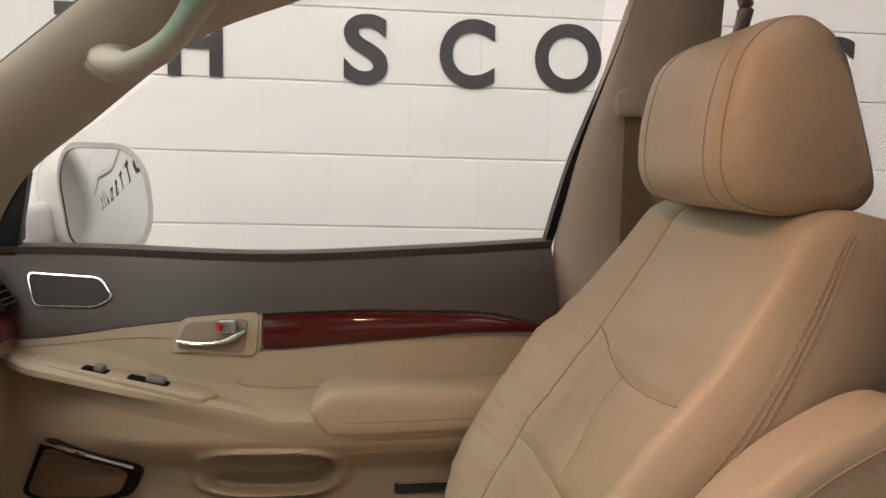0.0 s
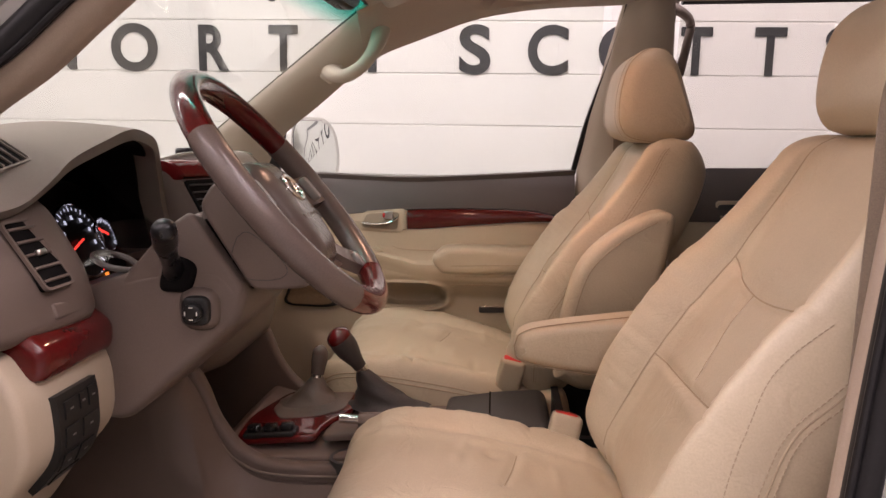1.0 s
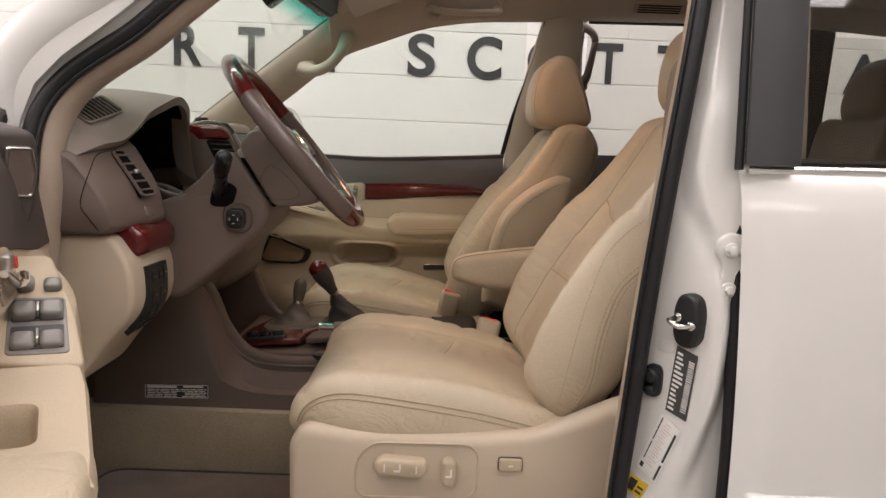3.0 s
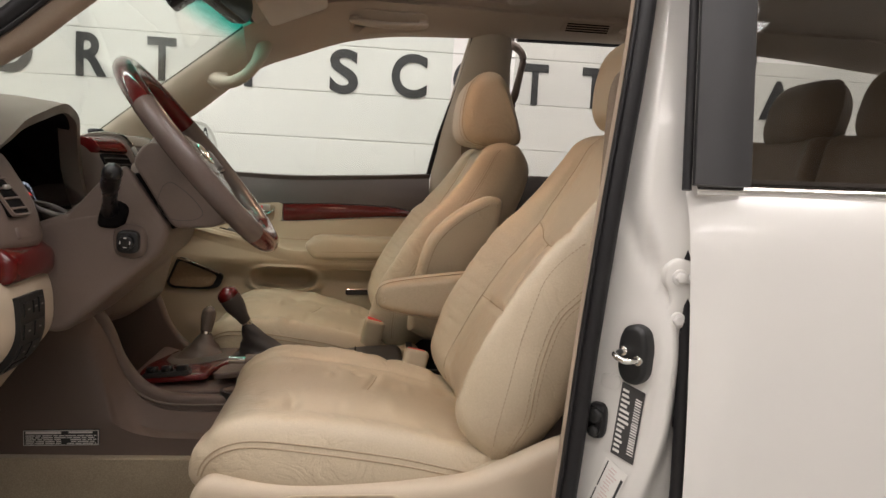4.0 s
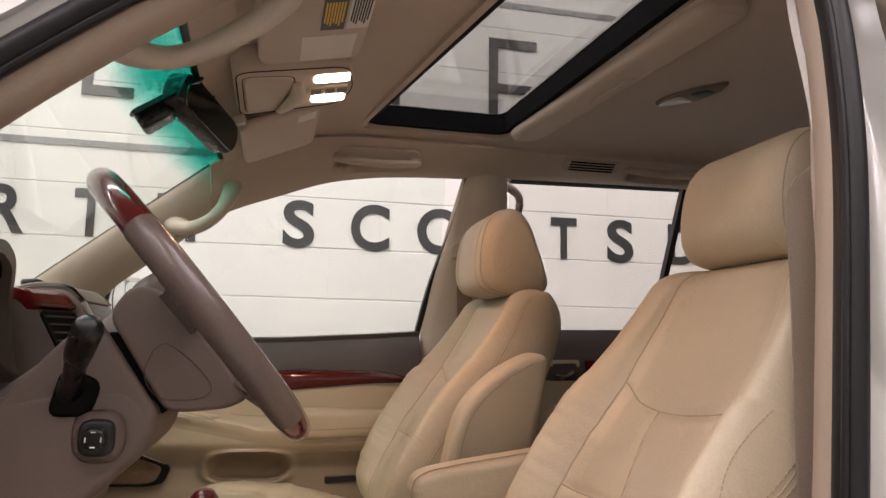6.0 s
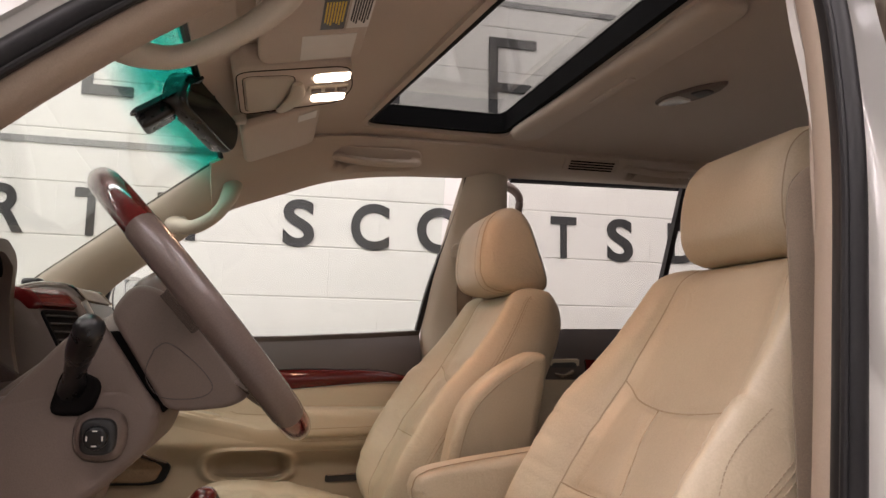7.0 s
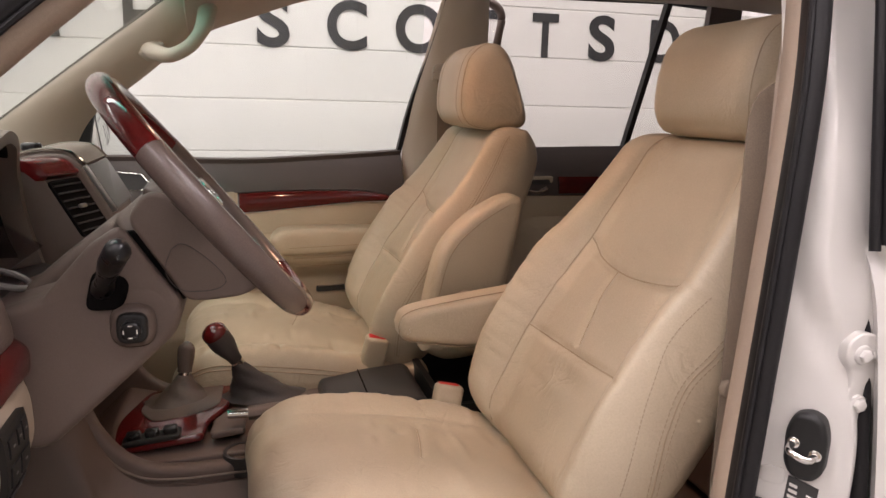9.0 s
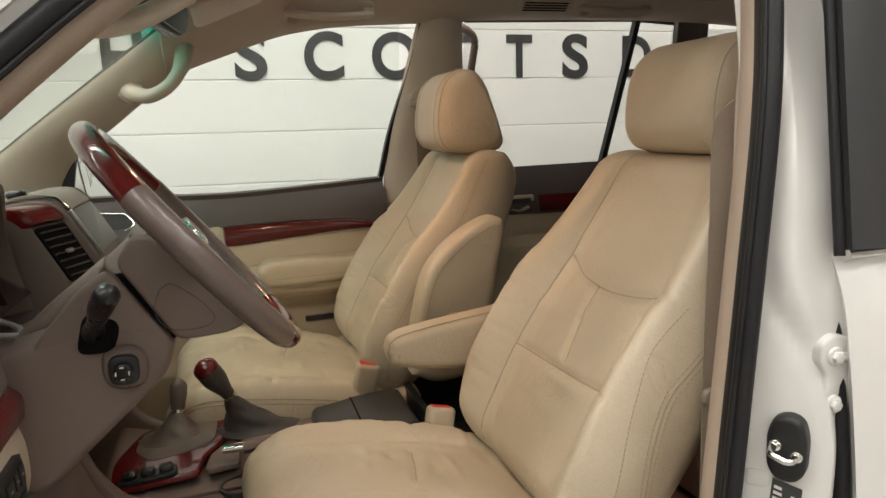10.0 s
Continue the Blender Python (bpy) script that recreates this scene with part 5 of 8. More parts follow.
def front_door(m, s, label):
    """s: +1 where the interior lies towards +Y (driver), -1 mirrored (passenger)."""
    door = thing("front_door", label, "car door", m=m)
    P = lambda x, y, z: Vector((x, s * y, z))
    LEN = 0.88
    front = s > 0
    inner_at = lambda x, z: door_inner(x, z, front)
    belt_z = lambda x: BELT_Z(x) + (0.034 * (1 - step(0.18, 0.45, x)) if front else 0.0)

    def sheet(zlo, zhi, off, nu=110, nv=60, thick=0.02, x0=0.0, x1=LEN, bulge=None):
        def fn(u, v):
            x = x0 + (x1 - x0) * u
            z = zlo(x) + (zhi(x) - zlo(x)) * v
            y = inner_at(x, z) + off + (bulge(u, v) if bulge else 0)
            return P(x, y, z)
        return shell(fn, nu, nv, thick * -s)

    part("lower_panel", sheet(lambda x: 0.60, lambda x: LINE_B(x) - 0.001, 0.0, 170, 130), VINYL, door, "cream vinyl lower door trim")
    part("mid_panel", sheet(lambda x: LINE_B(x), lambda x: LINE_A(x), 0.002, 60, 6, x0=0.0, x1=0.42), VINYL, door)
    part("upper_panel", sheet(lambda x: LINE_A(x) + 0.001, belt_z, 0.004, 100, 24), TAUPE_DARK, door, "dark taupe upper door trim")
    # window sill top
    sill_y = lambda x: 0.165 if front else inner_at(x, belt_z(x)) + 0.0045
    part("belt_sill", shell(lambda u, v: P(LEN * u, sill_y(LEN * u) - (0.05 if front else 0.068) * v, belt_z(LEN * u) + 0.004 * math.sin(math.pi * v) - (0 if front else 0.006 * v * v)), 60, 8, 0.012 * s), TAUPE_DARK, door)

    def trim_patch(poly, off, depth, mat, name, parent, label="", bevel=0.003):
        """A piece set into the trim: polygon in (x, z), following the face."""
        cx = sum(p[0] for p in poly) / len(poly)
        cz = sum(p[1] for p in poly) / len(poly)
        rings = []
        for shrink, d in ((1.0, -0.006), (1.0, depth * 0.6), (1 - bevel * 4, depth), (0.5, depth), (0.02, depth)):
            rings.append([P(cx + (x - cx) * shrink, inner_at(cx + (x - cx) * shrink, cz + (z - cz) * shrink) * 1.0 + off + d, cz + (z - cz) * shrink) for x, z in poly])
        return part(name, loft(rings, True, True), mat, parent, label)

    def wood_fn(u, v):
        x = 0.424 + 0.44 * u
        lo, hi = min(LINE_B(x) + 0.001, LINE_A(x) - 0.003), LINE_A(x) - 0.001
        return P(x, inner_at(x, 1.11) + 0.004 + 0.012 * math.sin(math.pi * v) ** 0.6, lo + (hi - lo) * v)

    part("wood_trim", shell(wood_fn, 50, 12, 0.012 * -s), BURL, door, "glossy red-brown burl trim")
    # inside handle in its bezel
    hx, hz = 0.352, 1.113
    bez = rounded([(hx - 0.066, hz - 0.028), (hx + 0.062, hz - 0.034), (hx + 0.064, hz + 0.030), (hx - 0.050, hz + 0.020)], 0.012)
    bz = trim_patch(bez, 0.003, 0.002 if not front else 0.003, VINYL, "handle_bezel", door, "cream handle surround")
    cup = rounded([(hx - 0.056, hz - 0.022), (hx + 0.044, hz - 0.028), (hx + 0.048, hz + 0.020), (hx - 0.042, hz + 0.014)], 0.011)
    trim_patch(cup, 0.005, 0.003, CUP_SHADED, "handle_cup", bz, "cream handle cup, its recess shade put into a tan colour")
    y0 = inner_at(hx, hz) + 0.010
    part("door_handle", tube(spline([P(hx - 0.050, y0 + 0.006, hz - 0.010), P(hx - 0.02, y0 + 0.010, hz - 0.013), P(hx + 0.02, y0 + 0.010, hz - 0.008), P(hx + 0.045, y0 + 0.004, hz + 0.006)], 18), 0.0062, 10, r2=0.004), CHROME, bz, "chrome door handle")
    part("lock_knob", move(block(0.026, 0.010, 0.020, 0.003, 0.004), pose(hx + 0.020, s * (y0 + 0.003), hz + 0.012)), SILVER, bz, "chrome lock button")
    part("lock_mark", move(block(0.006, 0.002, 0.012, 0.0005), pose(hx + 0.008, s * (y0 + 0.009), hz + 0.012)), RED, bz, "red lock mark")
    # tweeter grille
    tw = rounded([(0.050, 1.196), (0.070, 1.150), (0.160, 1.148), (0.182, 1.162), (0.158, 1.190)], 0.010)
    if front:
        tw = [(x, z + 0.034) for x, z in tw]
    else:
        tw = [(x + 0.020, z) for x, z in tw]
    if front:
        tm = basis(P(0.165, 0.209, 1.207), P(-0.50, 0.86, 0), P(0.10, 0.06, 1), P(0.86, 0.50, -0.12))
        tf = rounded([(-0.012, -0.031), (0.018, -0.032), (0.023, 0.0), (0.017, 0.031), (-0.014, 0.031)], 0.006)
        tg = part("tweeter_frame", move(ring_frame(tf, [(0.004 + (x - 0.004) * 0.80, z * 0.90) for x, z in tf], -0.004, 0.0035, "z", bevel=0.001), tm), SILVER, door, "chrome tweeter frame")
        part("tweeter_grille", move(prism([(0.004 + (x - 0.004) * 0.86, z * 0.93) for x, z in tf], -0.004, 0.001, "z"), tm), TAUPE, tg, "taupe tweeter grille")
        part("tweeter_pod", move(prism(rounded([(-0.060, -0.108), (0.004, -0.108), (0.026, -0.050), (0.031, 0.0), (0.024, 0.052), (-0.060, 0.052)], [0.01, 0.02, 0.05, 0.04, 0.02, 0.02], 6), -0.090, -0.003, "z", 0.012, 5), tm), TAUPE_DARK, door, "dark taupe tweeter housing")
    else:
        tg = trim_patch(tw, 0.006, 0.004, CHROME, "tweeter_frame", door, "chrome tweeter frame")
    cxx, czz = (0.122, 1.204) if front else (0.142, 1.170)
    if not front:
        trim_patch([(cxx + (x - cxx) * 0.975, czz + (z - czz) * 0.940) for x, z in tw], 0.0065, 0.0045, GRILLE, "tweeter_grille", tg, "dark mesh grille")
    # armrest pad
    shift = 0.085 if s > 0 else 0.0
    ar = [(0.52, 1.045), (0.50, 1.02), (0.515, 0.990), (0.55, 0.978), (0.72, 0.984), (0.86, 0.992), (0.868, 1.02), (0.85, 1.048), (0.70, 1.052), (0.56, 1.052)]
    arp = [(p.x, p.z) for p in spline([(x + (shift if x < 0.6 else shift * 0.3), 0, z - (0.024 if front else 0)) for x, z in ar + ar[:1]], 61)[:-1]]
    if front:
        pad_ob = part("armrest", prism(arp, s * 0.205, s * 0.322, "y", 0.016, 5), LEATHER, door, "padded beige armrest")
    else:
        ax, az = sum(p[0] for p in arp) / len(arp), sum(p[1] for p in arp) / len(arp)
        pads = [[P(ax + (x - ax) * kx, y, az + (z - az) * kz) for x, z in arp] for kx, kz, y in ((0.99, 0.97, 0.205), (1.0, 1.0, 0.285), (0.995, 0.96, 0.294), (0.98, 0.86, 0.3005), (0.95, 0.70, 0.3045), (0.88, 0.45, 0.3065), (0.6, 0.2, 0.307), (0.02, 0.01, 0.307))]
        pad_ob = part("armrest", loft(pads, True, True), LEATHER, door, "padded beige armrest")
        part("seam", tube([P(ax + 0.115 * k, 0.3067 - 0.0008 * k * k, az - 0.011 + 0.004 * k) for k in [-1 + 0.1 * q for q in range(21)]], 0.0011, 6), LEATHER_DARK, pad_ob)
    if front:
        part("seam", tube([P(x, 0.3215 if front else 0.3056, 1.010 - (0.024 if front else 0) + 0.010 * (x - 0.7)) for x in [0.60 + 0.02 * k for k in range(12)]], 0.0010, 6), LEATHER_DARK, pad_ob)
    if not front:
        crest = lambda x: lerp_table([(0.06, 1.094), (0.10, 1.086), (0.235, 1.057), (0.37, 1.029), (0.42, 1.018), (0.46, 1.008), (0.55, 1.008), (0.60, 1.012), (0.88, 1.020)], x)
        rings = []
        for k in range(60):
            x = 0.06 + 0.82 * k / 59
            top = crest(x)
            face = lerp_table([(0.06, 0.255), (0.12, 0.288), (0.40, 0.296), (0.88, 0.298)], x)
            rings.append([P(x, 0.17, top - 0.012), P(x, 0.215, top - 0.012), P(x, face - 0.045, top - 0.003), P(x, face - 0.012, top), P(x, face - 0.003, top - 0.006), P(x, face - 0.001, top - 0.014)] + [P(x, min(face - 0.001, inner_at(x, top - d) + 0.010 * (1 - d / 0.042)), top - d) for d in (0.024, 0.034, 0.044, 0.054)] + [P(x, 0.17, top - 0.06)])
        part("armrest_base", loft(rings, True, True), VINYL, door, "cream moulded armrest ridge")
    # switch panel on the armrest's front slope
    sp = thing_part("switch_panel", door)
    if front:
        sm = basis(P(0.375, 0.2535, 1.0635), P(1, 0.10, -0.36), P(-0.10, 1, 0.0), P(0.36, 0.06, 1))
        plate = [(-0.150, -0.034), (0.062, -0.036), (0.078, 0.042), (-0.03, 0.034), (-0.150, 0.012)]
    else:
        sm = basis(P(0.235, 0.262, 1.061), P(1, 0.03, -0.21), Vector((0, 1, 0)), P(0.21, 0, 1))
        plate = [(-0.13, -0.0165), (0.12, -0.0275), (0.135, 0), (0.12, 0.0275), (-0.13, 0.0231)]
    part("switch_plate", move(prism(rounded(plate, 0.012), -0.030 if front else -0.020, 0.0, "z", 0.004), sm), VINYL, sp)
    if front:
        well = [(-0.052, -0.026), (0.052, -0.026), (0.055, 0.029), (-0.050, 0.026)]
        part("switch_well", move(prism(rounded(well, 0.007), -0.003, 0.0012, "z", 0.001), sm), GREY, sp, "grey switch surround")
        for ix in (-0.0245, 0.0255):
            part("switch_slot", move(block(0.041, 0.047, 0.002, 0.0006, 0.003, (ix, 0.001, 0.0012)), sm), CHARCOAL, sp, "dark switch slot")
            for iy in (-0.0115, 0.0130):
                part("window_switch", move(block(0.024, 0.0205, 0.014, 0.0045, 0.006, (ix + 0.0085, iy, 0.005)), sm @ pose(0, 0, 0, 0, 5, 0)), GREY, sp, "grey window switch")
            part("switch_rib", move(block(0.018, 0.003, 0.014, 0.001, 0.001, (ix + 0.006, 0.0008, 0.004)), sm), SILVER, sp)
        part("mirror_switch", move(block(0.026, 0.022, 0.014, 0.006, 0.008, (-0.076, -0.014, 0.004)), sm), GREY, sp, "grey mirror switch")
        part("lock_switch", move(block(0.020, 0.018, 0.012, 0.005, 0.006, (-0.072, 0.014, 0.004)), sm), GREY, sp, "grey lock switch")
    else:
        for ix, w in ((-0.04, 0.028), (0.035, 0.05)):
            part("switch_well", move(prism(rect(w + 0.008, 0.022, 0.005, at=(ix, 0)), -0.004, 0.001, "z", 0.001), sm), GAP_SHADE, sp)
            part("window_switch", move(block(w * 0.55, 0.017, 0.012, 0.004, 0.005, (ix + w * 0.2, 0, 0.003)), sm), GREY, sp, "grey window switch")
    if front:
        part("sail_trim", prism(rounded([(-0.03, 1.20), (0.235, 1.20), (0.215, 1.262), (0.17, 1.290), (-0.03, 1.296)], [0.005, 0.01, 0.03, 0.03, 0.01], 6), s * 0.095, s * 0.172, "y", 0.024), TAUPE_DARK, door, "dark taupe corner trim by the mirror")
        # the pull: a well sunk into the armrest's top
        outer = rounded([(0.446, 0.195), (0.446, 0.300), (0.56, 0.319), (0.665, 0.324), (0.665, 0.195)], [0.004, 0.012, 0.02, 0.004, 0.004], 4)
        hole = rounded([(0.534, 0.236), (0.532, 0.273), (0.604, 0.281), (0.604, 0.242)], 0.014, 6)
        n_hole = len(hole)
        cup_rings = []
        hc = (sum(p[0] for p in hole) / n_hole, sum(p[1] for p in hole) / n_hole)
        span = ((1.22, 1.0305), (1.08, 1.0300), (1.0, 1.0255), (0.95, 1.012), (0.90, 0.990), (0.80, 0.976), (0.4, 0.972), (0.02, 0.972))
        for sc, z in span:
            cup_rings.append([P(hc[0] + (a - hc[0]) * sc, hc[1] + (b - hc[1]) * sc, z - 0.10 * (hc[0] + (a - hc[0]) * sc - 0.56)) for a, b in hole])
        part("pull_cup", loft(cup_rings, True, False), VINYL, door, "cream pull recess in the armrest", double=True)
        bm = bmesh.new()
        wide = [(hc[0] + (a - hc[0]) * 1.2, hc[1] + (b - hc[1]) * 1.2) for a, b in hole]

        def cast(ax, ay):
            """Where a line from the well's middle meets the outer edge."""
            best = 9.0
            for k in range(len(outer)):
                (x0, y0), (x1, y1) = outer[k], outer[(k + 1) % len(outer)]
                den = ax * (y1 - y0) - ay * (x1 - x0)
                if abs(den) > 1e-9:
                    f = ((x0 - hc[0]) * (y1 - y0) - (y0 - hc[1]) * (x1 - x0)) / den
                    g = ((x0 - hc[0]) * ay - (y0 - hc[1]) * ax) / den
                    if f > 0 and -1e-6 <= g <= 1 + 1e-6:
                        best = min(best, f)
            return (hc[0] + ax * best, hc[1] + ay * best)

        edge = [cast(a - hc[0], b - hc[1]) for a, b in wide]
        zz = lambda x: 1.0304 - 0.10 * (x - 0.56)
        rows = [[P(a, b, zz(a)) for a, b in wide], [P(hc[0] + (a - hc[0]) * 0.95, hc[1] + (b - hc[1]) * 0.95, zz(a)) for a, b in edge], [P(a, b, zz(a) - 0.007) for a, b in edge], [P(a, b, 0.955) for a, b in edge]]
        part("armrest_top", loft(rows, True, False), VINYL, door, "cream armrest top", double=True)
    # speaker grille with a chrome upper edge
    spk = rounded([(0.080, 0.880), (0.118, 0.964), (0.135, 0.966), (0.240, 0.924), (0.254, 0.910), (0.238, 0.872), (0.20, 0.866), (0.10, 0.868)], 0.014)
    sg = trim_patch(spk, 0.004, 0.010, BLACK, "speaker_rim", door, "black speaker rim with a chrome edge")
    ccx, ccz = 0.165, 0.905
    trim_patch([(ccx + (x - ccx) * 0.82 - 0.004, ccz + (z - ccz) * 0.80) for x, z in spk], 0.008, 0.012, shader_brown, "speaker_grille", sg, "brown speaker grille")
    part("chrome_edge", tube(spline([P(0.120, inner_at(0.12, 0.96) + 0.012, 0.963), P(0.17, inner_at(0.17, 0.95) + 0.015, 0.951), P(0.242, inner_at(0.24, 0.92) + 0.014, 0.920)], 14), 0.0035, 8), CHROME, sg, "chrome edge")
    # small lamp and pulls
    lamp = trim_patch(rounded([(0.625, 0.862), (0.720, 0.866), (0.720, 0.884), (0.625, 0.880)], 0.006), 0.0, 0.004, CHARCOAL, "door_lamp", door, "dark door lamp with a chrome edge")
    part("chrome_edge", tube([P(0.630, inner_at(0.63, 0.88) + 0.005, 0.880), P(0.715, inner_at(0.715, 0.88) + 0.005, 0.883)], 0.002, 6), CHROME, lamp)
    if not front:
        for pts, r in (([(0.385, 1.040), (0.405, 1.034), (0.46, 1.031), (0.515, 1.033), (0.535, 1.040)], 0.0011), ([(0.56, 0.972), (0.66, 0.974), (0.76, 0.978), (0.86, 0.982)], 0.0010), ([(0.55, 0.945), (0.66, 0.948), (0.76, 0.952), (0.86, 0.956)], 0.0010)):
            part("panel_crease", tube([P(x, inner_at(x, z) + 0.0012, z) for x, _, z in spline([(a, 0, b) for a, b in pts], 24)], r, 6), LEATHER_DARK, door)
    for za in ((0.972, 0.948) if front else ()):
        part("panel_crease", tube([P(x, inner_at(x, za) + 0.0008, za + 0.03 * (x - 0.5)) for x in [0.57 + 0.03 * k for k in range(10)]], 0.0012, 6), LEATHER_DARK, door)
    # outer skin and frame
    part("outer_skin", shell(lambda u, v: P(0.0 + 0.97 * u, 0.0 - 0.025 * math.sin(math.pi * v) + 0.01, 0.55 + (0.68 if front else 0.645) * v), 20, 12, -0.02 * s), WHITE, door, "pearl white door skin")
    frame_pts = [P(0.035, 0.10, 1.22), P(0.062, 0.125, 1.335), P(0.19, 0.165, 1.435), P(0.34, 0.195, 1.555), P(0.45, 0.21, 1.605), P(0.62, 0.235, 1.66), P(0.78, 0.245, 1.683), P(0.955, 0.243, 1.695), P(0.985, 0.235, 1.68), P(0.955, 0.20, 1.55), P(0.905, 0.15, 1.38), P(0.872, 0.12, 1.23)]
    if not front:
        # tucked under the pillar trim along the windscreen pillar
        frame_pts = [p + Vector((-0.010, 0, 0.014)) if k < 5 else p for k, p in enumerate(frame_pts)]
    part("window_frame", sweep(spline(frame_pts, 80), [(-0.006, -0.012), (0.007, -0.012), (0.007, 0.012), (-0.006, 0.012)], (0, 1, 0)), RUBBER, door, "black window frame")
    zt = lambda x: lerp_table([(0.03, 1.25), (0.06, 1.335), (0.19, 1.435), (0.34, 1.553), (0.45, 1.603), (0.62, 1.658), (0.78, 1.682), (0.96, 1.69)], x)
    xr = lambda z: lerp_table([(1.22, 0.872), (1.38, 0.905), (1.55, 0.955), (1.70, 0.985)], z)

    def pane(u, v):
        x = 0.05 + (0.93 - 0.05) * u
        z = 1.20 + (zt(min(x, 0.95)) - 1.20) * v
        x = min(x, xr(z))
        return P(x, 0.095 + 0.10 * (z - 1.24) / 0.46 + 0.02, z)

    g = part("window_glass", shell(pane, 24, 16, 0.004 * s), GLASS, door, "clear door glass")
    g.visible_shadow = False
    return door


shader_brown = shader("speaker_cloth", (0.20, 0.13, 0.075), 0.9, grain=0.3, grain_size=500, bump=0.6)
front_door(pose(-0.60, 0.83, 0), -1, "closed passenger door with cream trim and burl inlay")
front_door(pose(-0.7115, -0.827, 0.0, 0, 0, -69), 1, "driver's door standing open, cream trim with grey window switches")


def rear_door(s):
    """Rear side door: white outside with a chrome belt strip, cream and dark trim inside."""
    m = pose(0, -0.055 if s < 0 else 0, 0)
    door = thing("rear_door", "closed pearl white rear door with chrome belt strip" if s < 0 else "closed rear door with dark trim and burl inlay", "car door", m=m)
    P = lambda x, y, z: Vector((x, s * y, z))
    x0, x1 = 0.486 if s < 0 else 0.53, 1.36

    def out(u, v):
        x, z = x0 + (x1 - x0) * u, 0.50 + 0.738 * v
        y = 0.742 + 0.060 * math.sin(math.pi * min(1, (z - 0.40) / 0.86) ** 0.9) ** 0.8 - 0.016 * step(0.03, 0.0, u) - 0.014 * max(0.0, (z - 1.165) / 0.073) ** 2
        return P(x, y, z)

    part("outer_skin", shell(out, 50, 40, 0.02 * s), WHITE, door, "pearl white door skin")
    part("side_moulding", prism(rounded([(x0 + 0.004, 0.52), (x1, 0.52), (x1, 0.812), (x0 + 0.004, 0.812)], 0.012), s * 0.79, s * 0.832, "y", 0.012), WHITE, door, "white lower side moulding")
    part("chrome_strip", sweep([P(x0 - 0.005, 0.752, 1.246), P(x1, 0.750, 1.262)], circle(0.0070, 14, 0.0060), (0, 1, 0)), CHROME, door, "chrome window belt strip")
    lip = lambda z: P(x0 - 0.007, out(0.0, (z - 0.50) / 0.738).y * s - 0.009, z)
    part("door_edge_seal", sweep([lip(0.50 + 0.725 * k / 30) for k in range(31)], circle(0.0085, 12, 0.0105), (0, 1, 0)), RUBBER, door, "black rubber edge")
    if s < 0:
      part("pillar_applique", shell(lambda u, v: P(x0 - 0.012 + 0.070 * u + 0.014 * v, 0.757 - 0.075 * v + 0.004 * math.sin(math.pi * u), 1.252 + 0.455 * v), 8, 20, 0.012 * s), APPLIQUE, door, "matt black window pillar trim")
    part("pillar_gasket", sweep([P(x0 - 0.019, 0.757, 1.246), P(x0 - 0.005, 0.682, 1.705)], circle(0.0060, 12), (0, 1, 0)), RUBBER, door)
    part("window_top_frame", sweep([P(x0 + 0.01, 0.675, 1.705), P(1.1, 0.672, 1.715), P(x1 - 0.02, 0.675, 1.70)], circle(0.012, 8), (0, 1, 0)), RUBBER, door, "black upper window frame")

    def pane(u, v):
        return P(x0 + (0.06 if s < 0 else 0.01) + (x1 - x0 - 0.08) * u, 0.746 - 0.076 * v, 1.245 + 0.46 * v)

    g = part("window_glass", shell(pane, 10, 10, 0.004), PRIVACY if s < 0 else PRIVACY_FAR, door, "rear door glass")
    g.visible_shadow = True
    # inside trim
    top = lambda x: 1.258 + 0.02 * (x - 0.53)

    def inner(zlo, zhi, off):
        def fn(u, v):
            x = 0.53 + 0.68 * u
            z = zlo(x) + (zhi(x) - zlo(x)) * v
            y = lerp_table([(0.55, 0.64), (0.95, 0.625), (1.12, 0.655), (1.27, 0.70)], z)
            y -= 0.05 * step(1.045, 1.02, z) * step(0.92, 0.98, z) * step(0.62, 0.7, x)
            return P(x, y - off, z)
        return shell(fn, 50, 40, -0.02 * s)

    part("lower_panel", inner(lambda x: 0.56, lambda x: 1.118, 0), VINYL, door, "cream lower trim")
    part("upper_panel", inner(lambda x: 1.120, top, 0.003), TAUPE_DARK, door, "dark upper trim")
    part("wood_trim", shell(lambda u, v: P(0.76 + 0.40 * u, 0.648 - 0.010 * math.sin(math.pi * v), 1.125 + 0.050 * v), 20, 8, -0.01 * s), BURL, door, "burl inlay")
    bz = part("handle_bezel", prism(rounded([(0.645, 1.115), (0.745, 1.115), (0.745, 1.182), (0.655, 1.180)], 0.010), s * 0.66, s * 0.642, "y", 0.004), VINYL, door)
    part("handle_cup", prism(rounded([(0.655, 1.124), (0.735, 1.124), (0.735, 1.172), (0.66, 1.170)], 0.010), s * 0.66, s * 0.6405, "y", 0.002), CHARCOAL, bz)
    part("door_handle", tube(spline([P(0.665, 0.634, 1.138), P(0.69, 0.628, 1.135), P(0.72, 0.632, 1.146)], 12), 0.006, 8), CHROME, bz, "chrome door handle")
    return door


rear_door(-1)
rear_door(1)


